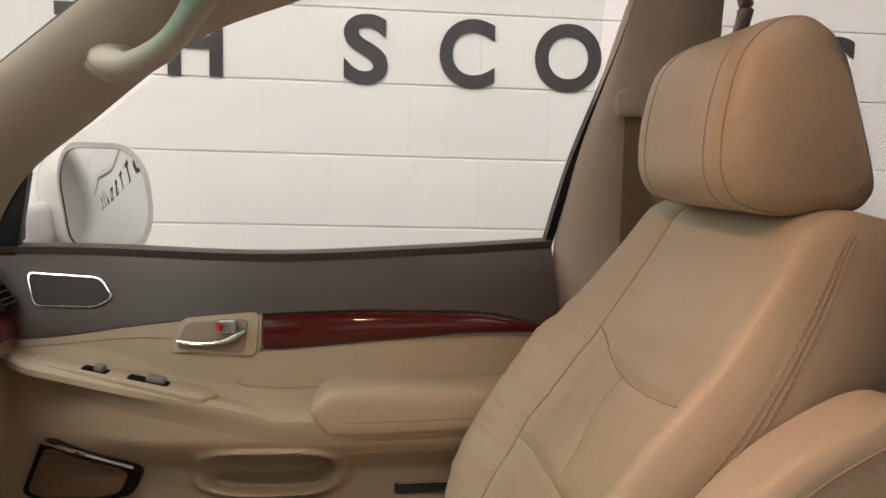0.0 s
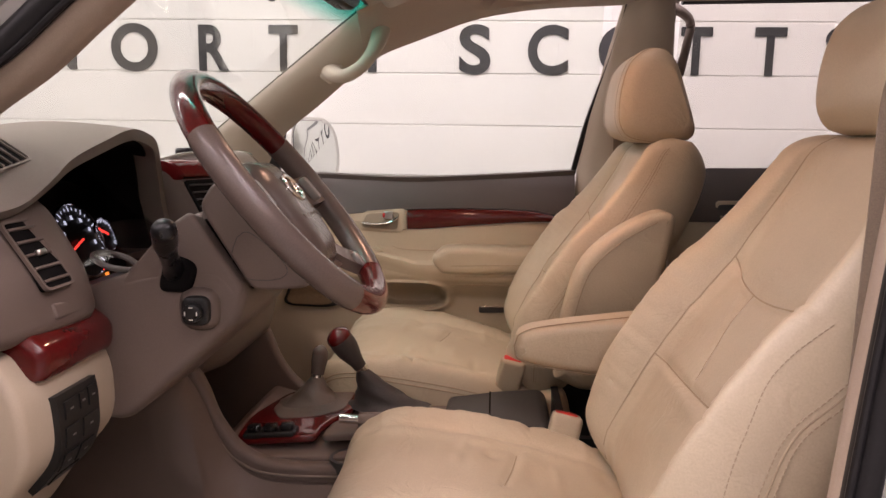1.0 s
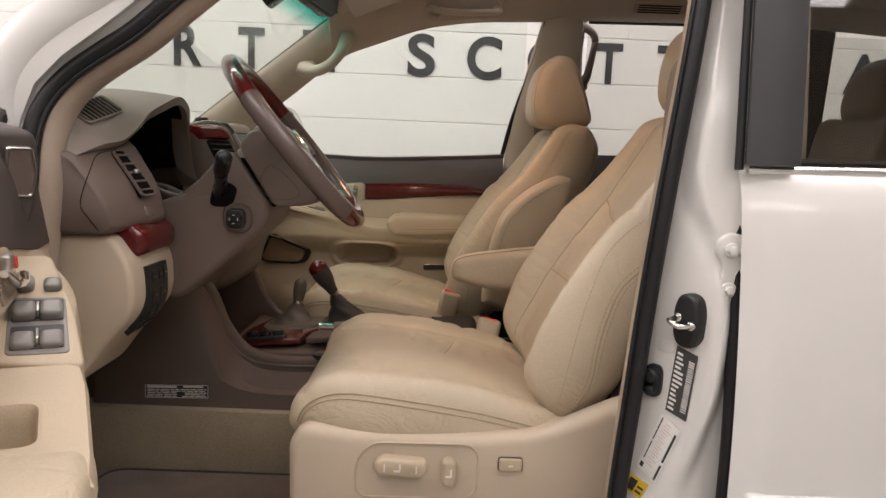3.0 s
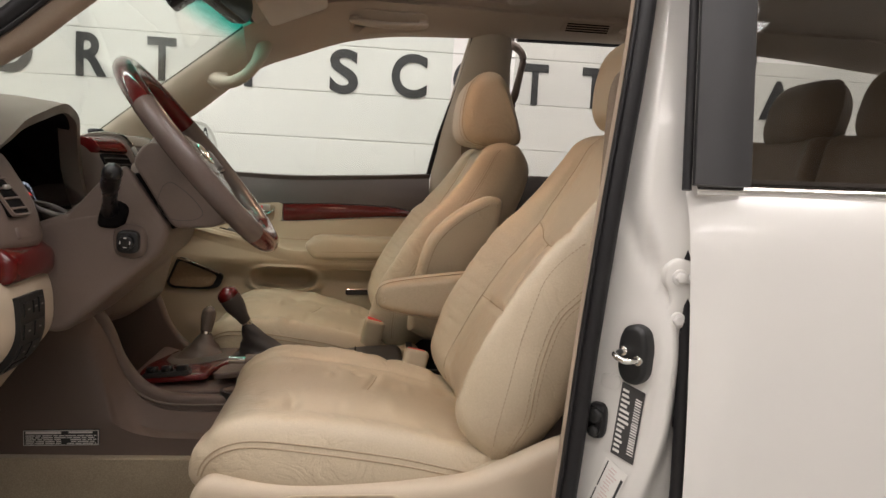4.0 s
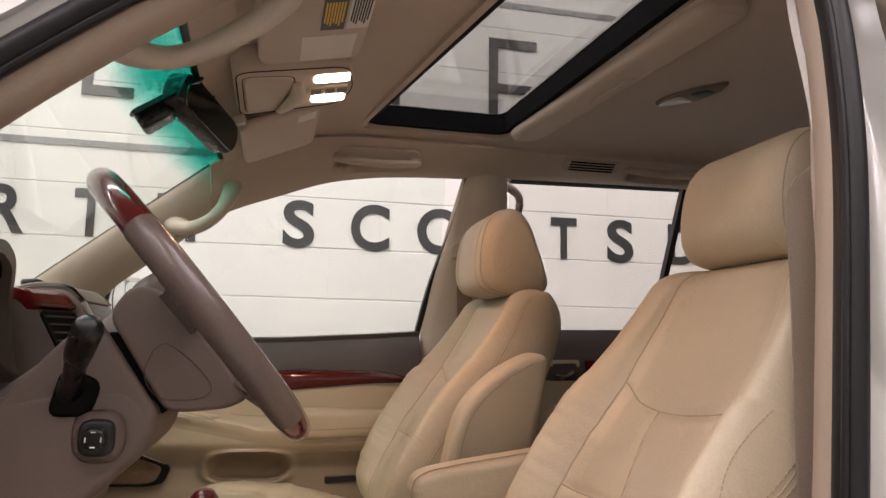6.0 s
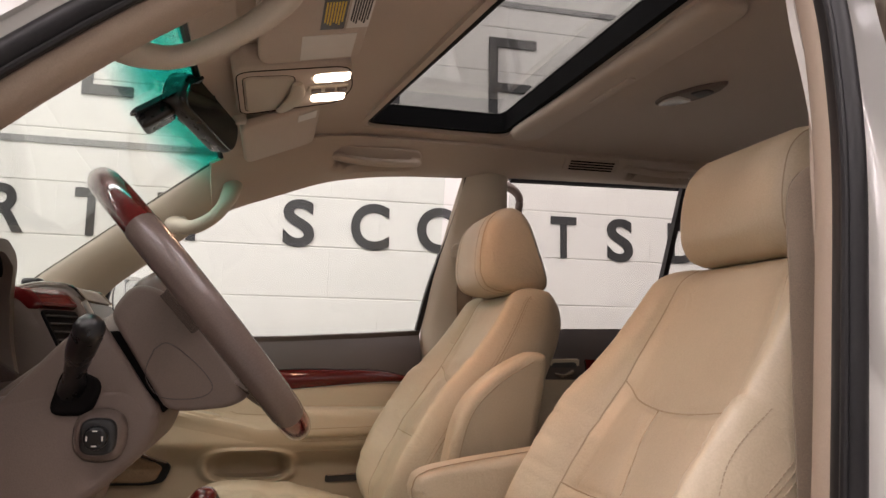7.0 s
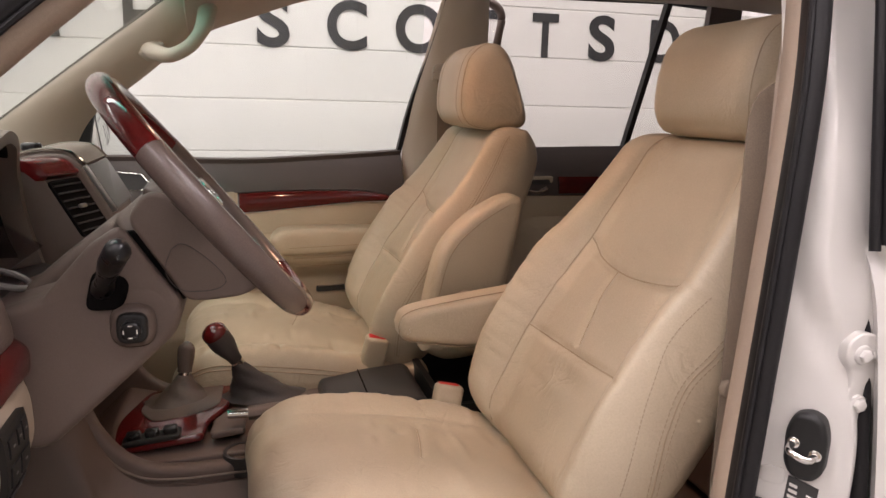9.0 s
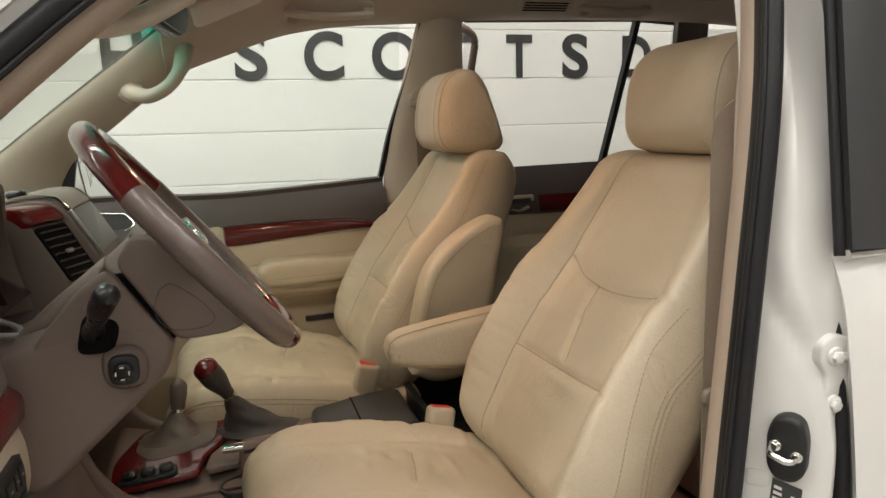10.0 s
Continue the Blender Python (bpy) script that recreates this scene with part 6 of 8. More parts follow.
def door_mirror():
    """Passenger-side door mirror, its glass turned to the driver."""
    nrm = Vector((0.878, -0.456, 0.135)).normalized()
    m = basis((-0.520, 0.955, 1.285), (0.461, 0.887, 0), nrm.cross(Vector((0.461, 0.887, 0)).normalized()), nrm)
    mir = thing("door_mirror", "white door mirror on the passenger side", "car mirror", m=m)
    face = rounded([(-0.094, -0.070), (-0.05, -0.092), (0.070, -0.090), (0.104, -0.03), (0.100, 0.060), (0.055, 0.102), (-0.075, 0.100), (-0.100, 0.05)], [0.04, 0.06, 0.06, 0.06, 0.06, 0.06, 0.05, 0.05], 6)
    rings = []
    for k in range(15):
        f = k / 14
        sc = math.sqrt(max(0.0, 1 - (f * 0.95) ** 2.4))
        rings.append([Vector((a * 1.10 * sc + 0.006, b * 1.10 * sc, 0.006 - 0.115 * f)) for a, b in face])
    part("housing", loft(rings, True, True), WHITE, mir, "white painted mirror housing")
    part("bezel", prism([(a * 0.995, b * 0.995) for a, b in face], 0.002, 0.009, "z", 0.002), CHARCOAL, mir, "black rim")
    dome = [[Vector((a * 0.98 * sc, b * 0.98 * sc, 0.0095 + 0.0065 * (1 - sc * sc))) for a, b in face] for sc in (1.0, 0.9, 0.8, 0.7, 0.6, 0.5, 0.4, 0.3, 0.2, 0.1, 0.01)]
    part("mirror_glass", loft([[v - Vector((0, 0, 0.004)) for v in dome[0]]] + dome, True, True), MIRROR, mir, "convex mirror glass")
    part("arm", move(block(0.20, 0.085, 0.07, 0.02, 0.03), pose(-0.135, -0.035, -0.055)), WHITE, mir, "white mirror foot")


door_mirror()


# ---- dashboard ----
dash = thing("dashboard", "taupe and cream dashboard with burl inlays", "dashboard", (0, 0, 0))
def bent(prof, y0, y1, bow, bevel=0.012, n=24):
    """A profile (x, z) carried along y; bow(y): how far it stands back towards the front."""
    cx = sum(p[0] for p in prof) / len(prof)
    cz = sum(p[1] for p in prof) / len(prof)
    rings = []
    for k in range(n + 1):
        y = y0 + (y1 - y0) * k / n
        for sc in ((0.93, 1.0) if k == 0 else (1.0, 0.93) if k == n else (1.0,)):
            yy = y + (bevel if k == 0 else -bevel if k == n else 0) * (1 if sc == 1.0 else 0)
            rings.append([Vector((cx + (x - cx) * sc + bow(yy), yy, cz + (z - cz) * sc)) for x, z in prof])
    return loft(rings, True, True)


bow = lambda y: -0.115 * step(0.10, 0.66, y)
top_prof = rounded([(-1.00, 1.10), (-0.97, 1.165), (-0.70, 1.236), (-0.53, 1.250), (-0.475, 1.232), (-0.432, 1.175), (-0.438, 1.108), (-0.60, 1.09)], [0.01, 0.02, 0.05, 0.04, 0.04, 0.03, 0.01, 0.01], 5)
part("dash_top", bent(top_prof, -0.20, 0.655, bow), TAUPE_LIGHT, dash, "light taupe dashboard top")
part("dash_end", prism(rounded([(-1.00, 1.10), (-0.97, 1.150), (-0.70, 1.188), (-0.55, 1.212), (-0.51, 1.205), (-0.505, 1.108), (-0.60, 1.09)], [0.01, 0.02, 0.05, 0.04, 0.03, 0.01, 0.01], 5), -0.705, -0.56, "y", 0.012), TAUPE, dash, "taupe dashboard end cap")
part("dash_mid", prism(rounded([(-1.00, 1.10), (-0.97, 1.165), (-0.72, 1.235), (-0.62, 1.235), (-0.62, 1.108), (-0.66, 1.09)], [0.01, 0.02, 0.05, 0.02, 0.01, 0.01], 5), -0.562, -0.198, "y", 0.0), TAUPE, dash)
# lower dash
low_prof = rounded([(-0.96, 0.86), (-0.96, 1.105), (-0.437, 1.105), (-0.405, 1.06), (-0.402, 0.985), (-0.455, 0.925), (-0.505, 0.855), (-0.60, 0.84)], [0.01, 0.01, 0.012, 0.03, 0.03, 0.04, 0.03, 0.03], 5)
part("lower_panel", prism(low_prof, -0.700, -0.515, "y", 0.010), CREAM, dash, "cream lower dashboard panel")
glove = rounded([(-0.96, 0.86), (-0.96, 1.105), (-0.447, 1.105), (-0.420, 1.05), (-0.43, 0.94), (-0.50, 0.80), (-0.60, 0.78)], [0.01, 0.01, 0.012, 0.03, 0.04, 0.04, 0.03], 5)
part("glove_box", bent(glove, 0.13, 0.63, bow), CREAM, dash, "cream glove box")
wood_prof = rounded([(-0.50, 1.078), (-0.50, 1.130), (-0.425, 1.125), (-0.398, 1.105), (-0.400, 1.072), (-0.43, 1.062)], [0.002, 0.004, 0.01, 0.012, 0.012, 0.01], 5)
part("wood_inlay", prism(wood_prof, -0.668, -0.520, "y", 0.014), BURL, dash, "glossy red burl inlay")
part("wood_inlay", bent(rounded([(-0.50, 1.085), (-0.50, 1.15), (-0.432, 1.145), (-0.412, 1.12), (-0.414, 1.09), (-0.44, 1.08)], 0.008, 4), 0.15, 0.62, bow), BURL, dash, "glossy red burl inlay")


# vent pod beside the wheel
pod_prof = rounded([(-0.57, 1.245), (-0.485, 1.238), (-0.462, 1.225), (-0.418, 1.165), (-0.405, 1.118), (-0.425, 1.106), (-0.57, 1.106)], [0.01, 0.02, 0.015, 0.02, 0.015, 0.01, 0.01], 5)

def pod_rings():
    """The pod grows taller towards the instruments."""
    cx, cz = -0.49, 1.165
    rings = []
    for k in range(13):
        y = -0.700 + 0.145 * k / 12
        tall = 0.98 + 0.20 * k / 12
        for sc in ((0.88, 0.96, 1.0) if k == 0 else (1.0, 0.96, 0.88) if k == 12 else (1.0,)):
            yy = y + {1.0: 0.0, 0.96: 0.010, 0.88: 0.014}[sc] * (-1 if k == 0 else 1)
            rings.append([Vector((cx + (x - cx) * sc - 0.020 * (1 - k / 12) ** 2, yy, 1.106 + (cz + (z - cz) * sc - 1.106) * tall)) for x, z in pod_prof])
    return loft(rings, True, True)


pod = part("vent_pod", pod_rings(), TAUPE, dash, "taupe air-vent pod")
part("pod_joint", tube(spline([(-0.430, -0.690, 1.236), (-0.448, -0.711, 1.228), (-0.458, -0.7145, 1.205), (-0.474, -0.7147, 1.155), (-0.462, -0.7147, 1.132), (-0.448, -0.7142, 1.114)], 24), 0.0007, 6), GAP_SHADE, pod)


def vent(at, along, up, w, h, slats, parent, rim_mat, name="air_vent", knob=True, slat_mat=None):
    """An air vent: near-black plate for the shade of its opening, rim and slats. along: across the slats' length; up:
    across their row.
    """
    a, u = Vector(along).normalized(), Vector(up).normalized()
    n = a.cross(u)
    m = basis(at, a, u, n)
    v = thing_part(name, parent)
    part("vent_hole", move(prism(rect(w, h, 0.006), -0.012, 0.0004, "z"), m), GAP_SHADE, v)
    part("vent_rim", move(ring_frame(rect(w + 0.006, h + 0.006, 0.007), rect(w, h, 0.006), -0.003, 0.0014, "z"), m), rim_mat, v)
    for k in range(slats):
        y = -h / 2 + h * (k + 0.5) / slats
        part("slat", move(block(w * 0.97, h / slats * 0.20, 0.0035, 0.0007, 0.0007, (0, y, 0.0010)), m), slat_mat or rim_mat, v)
    if knob:
        part("vent_knob", move(block(0.016, 0.007, 0.007, 0.003, 0.003, (0, 0, 0.004)), m), SILVER, v, "satin silver vent knob")
    return v


vent((-0.4362, -0.608, 1.1985), (0, 1, 0), (-0.040, 0, 0.058), 0.046, 0.082, 5, dash, TAUPE)
vent((-0.552, 0.600, 1.188), (0, 1, 0), (-0.040, 0, 0.058), 0.042, 0.070, 6, dash, TAUPE)
part("switch_plate", move(block(0.046, 0.012, 0.018, 0.003, 0.004), basis((-0.4165, -0.600, 1.136), (0, 1, 0), (-0.9, 0, -0.35), (-0.35, 0, 0.9))), TAUPE, dash)


# instrument hood
LIP = spline([(-0.490, -0.706, 1.222), (-0.464, -0.660, 1.242), (-0.452, -0.605, 1.252), (-0.448, -0.555, 1.276), (-0.448, -0.510, 1.300), (-0.446, -0.440, 1.321), (-0.447, -0.370, 1.337), (-0.455, -0.310, 1.334), (-0.466, -0.250, 1.318), (-0.478, -0.212, 1.272), (-0.474, -0.206, 1.21), (-0.455, -0.204, 1.13)], 91)
ROOT = spline([(-0.90, -0.695, 1.165), (-0.91, -0.655, 1.170), (-0.92, -0.605, 1.175), (-0.92, -0.555, 1.178), (-0.925, -0.510, 1.180), (-0.93, -0.440, 1.185), (-0.93, -0.370, 1.188), (-0.93, -0.310, 1.186), (-0.92, -0.250, 1.175), (-0.90, -0.206, 1.15), (-0.88, -0.200, 1.12), (-0.86, -0.198, 1.08)], 91)


def hood_pt(u, v, grow):
    k = min(int(u * 90), 89)
    f = u * 90 - k
    a, b = ROOT[k].lerp(ROOT[k + 1], f), LIP[k].lerp(LIP[k + 1], f)
    crest = lerp_table([(-0.706, 1.240), (-0.695, 1.276), (-0.66, 1.302), (-0.60, 1.317), (-0.50, 1.331), (-0.37, 1.347), (-0.31, 1.343), (-0.25, 1.326), (-0.212, 1.276), (-0.2065, 1.21), (-0.204, 1.13)], b.y)
    if v < 0.78:
        z = a.z + (crest - a.z) * math.sin(math.pi / 2 * v / 0.78) ** 0.85
    else:
        z = crest + (b.z - crest) * ((v - 0.78) / 0.22) ** 1.7
    q = Vector((a.x + (b.x - a.x) * v, a.y + (b.y - a.y) * v, z))
    mid = Vector((q.x, -0.43, 1.22))
    return mid + (q - mid) * (1 + grow / 0.12)


hood = part("cluster_hood", shell(lambda u, v: hood_pt(u, v, 0.0), 60, 28, -0.016), TAUPE_LIGHT, dash, "light taupe hood over the instruments")
vp, vu, vv = hood_pt(0.195, 0.89, 0.0), hood_pt(0.245, 0.89, 0.0) - hood_pt(0.145, 0.89, 0.0), hood_pt(0.195, 0.95, 0.0) - hood_pt(0.195, 0.83, 0.0)
vn = vv.cross(vu).normalized()
vn = vn if vn.z > 0 else -vn
vent(vp + vn * 0.0012, vv if vv.cross(vu).z > 0 else -vv, vu, 0.042, 0.106, 9, dash, TAUPE_LIGHT, knob=False)
cl = thing_part("instrument_cluster", dash)
# the tub takes the near-black gap colour, so its depth reads shaded
part("cluster_tub", shell(lambda u, v: hood_pt(0.20 + 0.55 * u, 0.30 + 0.68 * v, -0.018), 30, 14, 0.004), GAP_SHADE, cl, "black instrument tub")
part("cluster_lens", shell(lambda u, v: (-0.600 + 0.146 * u - 0.012 * math.sin(math.pi * u), -0.545 + 0.325 * v, 1.292 - 0.128 * u), 12, 12, 0.003), CLEAR, cl, "clear instrument cover")
part("cluster_sill", prism(rounded([(-0.52, 1.09), (-0.52, 1.120), (-0.455, 1.138), (-0.440, 1.130), (-0.435, 1.09)], 0.008), -0.552, -0.212, "y", 0.006), CHARCOAL, cl, "charcoal sill under the instruments")
part("trim_ring", tube([(-0.448 + 0.026 * math.cos(radians(t)), -0.425 + 0.030 * math.sin(radians(t)), 1.160 - 0.010 * math.cos(radians(t))) for t in range(0, 360, 12)], 0.0042, 8, True), GREY, cl, "grey trim ring")
part("cluster_tub_side", shell(lambda u, v: hood_pt(0.74 + 0.25 * u, 0.25 + 0.68 * v, -0.0165), 20, 14, 0.004), GAP_SHADE, cl, "black instrument tub")
cm = basis((-0.555, -0.385, 1.172), (0, 1, 0), (-0.36, 0, 0.93), (0.93, 0, 0.36))
part("cluster_face", move(prism(rounded([(-0.155, -0.075), (0.155, -0.075), (0.155, 0.055), (0.10, 0.095), (-0.10, 0.095), (-0.155, 0.055)], 0.03), -0.01, 0.0, "z"), cm), BLACK, cl, "black instrument face")
for gx, gr in ((-0.062, 0.058), (0.058, 0.058), (-0.132, 0.028), (0.128, 0.028)):
    bm = None
    for k in range(25):
        a = radians(225 - 270 * k / 24)
        big = k % 3 == 0
        p = move(block(0.0085 if big else 0.004, 0.0018, 0.001, 0.0002), cm @ pose(gx + gr * 0.86 * math.cos(a), gr * 0.86 * math.sin(a), 0.002, 0, 0, math.degrees(a)))
        bm = join(bm, p) if bm else p
    part("dial_marks", bm, DIAL_GLOW, cl, "pale glowing dial marks")
    bm = None
    if gr > 0.05:
        for k in range(9):
            a = radians(225 - 270 * k / 8)
            p = move(block(0.0050, 0.0065, 0.001, 0.0002), cm @ pose(gx + gr * 0.62 * math.cos(a), gr * 0.62 * math.sin(a), 0.002))
            bm = join(bm, p) if bm else p
        part("dial_figures", bm, DIAL_GLOW, cl)
    part("dial_ring", move(tube([(gx + gr * math.cos(radians(t)), gr * math.sin(radians(t)), 0.003) for t in range(0, 360, 10)], 0.0022, 6, True), cm), CHROME, cl)
    a = radians(200 if gr > 0.05 else 150)
    part("needle", move(block(gr * 0.8, 0.0028, 0.002, 0.0005, None, (gr * 0.36, 0, 0)), cm @ pose(gx, 0, 0.006, 0, 0, math.degrees(a))), NEEDLE_GLOW, cl, "glowing red needle")
for k, (gx, gy, mat) in enumerate(((0.0, -0.055, AMBER_GLOW), (0.018, -0.058, AMBER_GLOW), (0.088, -0.060, AMBER_GLOW), (-0.02, -0.06, DIAL_GLOW), (-0.105, 0.045, NEEDLE_GLOW), (0.0, 0.05, NEEDLE_GLOW))):
    part("warning_light", move(block(0.010, 0.006, 0.001, 0.0003), cm @ pose(gx, gy, 0.002)), mat, cl)

# dark switch bank by the driver's knee
def knee(y, z, lift=0.0):
    """A point on the knee panel's face."""
    x = lerp_table([(0.90, -0.470), (0.925, -0.452), (0.945, -0.430), (0.97, -0.410), (1.0, -0.4010), (1.03, -0.4005), (1.07, -0.406)], z)
    return Vector((x + lift, y, z - lift * 0.2))


def knee_patch(y0, y1, z0, z1, lift, slant, thick, nu=8, nv=14):
    return shell(lambda u, v: knee(y0 + (y1 - y0) * u + slant * (0.5 - v), z0 + (z1 - z0) * v, lift), nu, nv, thick)


sb = part("switch_bank", knee_patch(-0.650, -0.572, 0.936, 1.053, 0.0045, 0.006, 0.012), BLACK, dash, "black switch bank")
for y0, y1, z0, z1 in ((-0.640, -0.612, 1.024, 1.044), (-0.604, -0.590, 1.026, 1.044), (-0.582, -0.562, 1.024, 1.046), (-0.640, -0.606, 0.992, 1.014), (-0.598, -0.562, 0.992, 1.014), (-0.638, -0.606, 0.962, 0.983), (-0.598, -0.566, 0.962, 0.983), (-0.630, -0.575, 0.943, 0.955)):
    y0, y1 = -0.650 + (y0 + 0.650) * 0.80, -0.650 + (y1 + 0.650) * 0.80
    k = part("switch", knee_patch(y0, y1, z0, z1, 0.0065, 0.0, 0.006, 3, 4), BLACK, sb)
    yc, zc = (y0 + y1) / 2, (z0 + z1) / 2
    part("icon", knee_patch(yc - 0.003, yc + 0.003, zc - 0.001, zc + 0.001, 0.0070, 0.0, 0.001, 2, 2), GREY, k)

# column cover and knee panel
colm = thing("steering_column", "taupe steering column cover with stalk and tilt switch", "steering column", (0, 0, 0))
cov = rounded([(-0.470, 1.130), (-0.405, 1.156), (-0.340, 1.172), (-0.262, 1.176), (-0.234, 1.140), (-0.243, 1.108), (-0.300, 1.055), (-0.392, 0.972), (-0.470, 0.985)], [0.01, 0.02, 0.03, 0.02, 0.01, 0.02, 0.05, 0.02, 0.01], 6)
part("column_cover", prism(cov, -0.525, -0.315, "y", 0.014, 5), TAUPE, colm, "taupe column cover")


def sloped(bm, z0, k):
    """Lets the top of a cover fall away towards the middle of the car."""
    for v in bm.verts:
        f = max(0.0, min(1.0, (v.co.y + 0.505) / 0.165))
        v.co.z -= f * k * max(0.0, v.co.z - z0)
    return bm


crown = rounded([(-0.396, 1.090), (-0.396, 1.146), (-0.332, 1.220), (-0.300, 1.241), (-0.236, 1.146), (-0.262, 1.090)], 0.010, 5)
part("column_crown", sloped(prism(crown, -0.5242, -0.318, "y", 0.007, 4), 1.120, 0.45), TAUPE, colm, "taupe upper column cover")
top = rounded([(-0.440, 1.10), (-0.432, 1.145), (-0.394, 1.178), (-0.320, 1.236), (-0.30, 1.20), (-0.34, 1.10)], [0.01, 0.02, 0.03, 0.015, 0.01, 0.01], 5)
part("column_top", prism(top, -0.450, -0.320, "y", 0.016, 4), TAUPE, colm, "taupe upper column cover")
# near-black filler for the shade between the column covers
part("column_gap", prism(rounded([(-0.32, 1.222), (-0.285, 1.230), (-0.225, 1.150), (-0.255, 1.128)], 0.01), -0.492, -0.350, "y", 0.004), GAP_SHADE, colm)
part("column_neck", sloped(prism(rounded([(-0.294, 1.246), (-0.272, 1.280), (-0.238, 1.272), (-0.196, 1.228), (-0.156, 1.176), (-0.146, 1.160), (-0.166, 1.149), (-0.208, 1.145), (-0.231, 1.146)], [0.014, 0.02, 0.02, 0.03, 0.012, 0.012, 0.012, 0.02, 0.012], 6), -0.515, -0.340, "y", 0.006, 4), 1.150, 0.62), TAUPE, colm, "taupe shroud behind the wheel")
part("cover_joint", tube(spline([(-0.246, -0.5153, 1.210), (-0.232, -0.5153, 1.216), (-0.204, -0.5153, 1.196), (-0.186, -0.5153, 1.174), (-0.190, -0.5153, 1.163), (-0.208, -0.5153, 1.158), (-0.236, -0.5153, 1.160), (-0.250, -0.5153, 1.174), (-0.253, -0.5153, 1.190), (-0.246, -0.5153, 1.210)], 50), 0.0006, 6), TAUPE_DARK, colm)
tilt = part("tilt_bezel", move(prism(rect(0.052, 0.054, 0.024, 7), -0.536, -0.512, "y", 0.014), pose(-0.290, 0, 1.123)), TAUPE, colm)
part("tilt_switch", move(prism(rect(0.034, 0.036, 0.013, 7), -0.544, -0.530, "y", 0.004), pose(-0.290, 0, 1.123)), BLACK, tilt, "black tilt switch")
part("tilt_knob", move(prism(circle(0.0115, 24), -0.554, -0.540, "y", 0.003), pose(-0.290, 0, 1.123)), GLOSS_BLACK, tilt)
for k in range(4):
    part("icon", move(block(0.0048, 0.0012, 0.0013, 0.0003, None, (0, 0, 0.0072)), pose(-0.290, -0.5545, 1.123, 0, 90 * k, 0)), ICON, tilt)
stalk = part("indicator_stalk", tube(spline([(-0.326, -0.505, 1.158), (-0.316, -0.540, 1.178), (-0.302, -0.585, 1.206), (-0.289, -0.616, 1.227)], 20), 0.0140, 14, scale=[1.25 - 0.5 * step(0, 0.4, k / 19) + 0.22 * step(0.5, 0.75, k / 19) for k in range(20)]), GLOSS_BLACK, colm, "black indicator stalk")
part("stalk_end", tube([(-0.2895 + 0.0075 * k / 7, -0.6155 - 0.0130 * k / 7, 1.2265 + 0.0100 * k / 7) for k in range(8)], 0.0140, 16, scale=[0.98, 0.98, 0.97, 0.94, 0.88, 0.76, 0.55, 0.12]), GLOSS_BLACK, stalk, "glossy black stalk end")
# near-black patch for the shade in the recess round the stalk
part("stalk_boot", prism(rounded([(-0.342, 1.142), (-0.300, 1.142), (-0.290, 1.178), (-0.330, 1.192)], 0.014), -0.531, -0.515, "y", 0.006), GAP_SHADE, colm)
part("wiper_stalk", tube(spline([(-0.33, -0.33, 1.20), (-0.30, -0.26, 1.235), (-0.285, -0.215, 1.255)], 14), 0.013, 12), BLACK, colm, "black wiper stalk")

# ---- steering wheel ----
WU, WN, WC = Vector((-0.640, 0, 0.768)), Vector((0.7665, 0.060, 0.6388)).normalized(), Vector((-0.208, -0.430, 1.258))
wheel = thing("steering_wheel", "taupe leather and burl steering wheel", "steering wheel", m=basis(WC, WU.cross(WN), WU, WN))
R = 0.178


def rim_arc(a0, a1, r, n, mat, label, name="rim_section"):
    pts = [(R * math.cos(radians(a)), R * math.sin(radians(a)), 0) for a in [a0 + (a1 - a0) * k / (n - 1) for k in range(n)]]
    part(name, sweep(pts, circle(r, 16, r * 0.93), (0, 0, 1)), mat, wheel, label)


rim_arc(28, 152, 0.0185, 36, BURL, "burl upper rim")
rim_arc(152, 238, 0.0192, 36, WHEEL_HIDE, "taupe leather rim")
rim_arc(-58, 28, 0.0192, 36, WHEEL_HIDE, "taupe leather rim")
rim_arc(238, 302, 0.0185, 26, BURL, "burl lower rim")
hub = []
hp = rounded([(-0.082, 0.030), (-0.058, 0.062), (0.058, 0.062), (0.082, 0.030), (0.082, -0.050), (0.060, -0.112), (-0.060, -0.112), (-0.082, -0.050)], 0.045, 6)
for sc, z in ((0.86, -0.052), (0.97, -0.044), (1.0, -0.034), (0.975, -0.020), (0.90, -0.007), (0.78, 0.001), (0.6, 0.0055), (0.4, 0.0075), (0.2, 0.0085), (0.02, 0.009)):
    hub.append([Vector((a * sc, b * sc, z)) for a, b in hp])
hb = part("airbag_pad", loft(hub, True, True), WHEEL_HIDE, wheel, "taupe airbag cover")
part("emblem", move(tube([(0.026 * math.cos(radians(t)), 0.019 * math.sin(radians(t)), 0) for t in range(0, 360, 12)], 0.0028, 8, True), pose(0.008, 0.002, 0.0090)), CHROME, hb, "chrome oval emblem")
part("emblem_stroke", move(tube([(0.008, 0.008, 0.0), (-0.006, -0.008, 0), (0.014, -0.008, 0)], 0.0022, 8), pose(0.008, 0.002, 0.0090)), CHROME, hb)
part("embossed_bars", join(*[block(0.012, 0.006, 0.003, 0.001, None, (-0.035 + 0.0175 * k, -0.040, 0.0065)) for k in range(5)]), WHEEL_HIDE, hb)
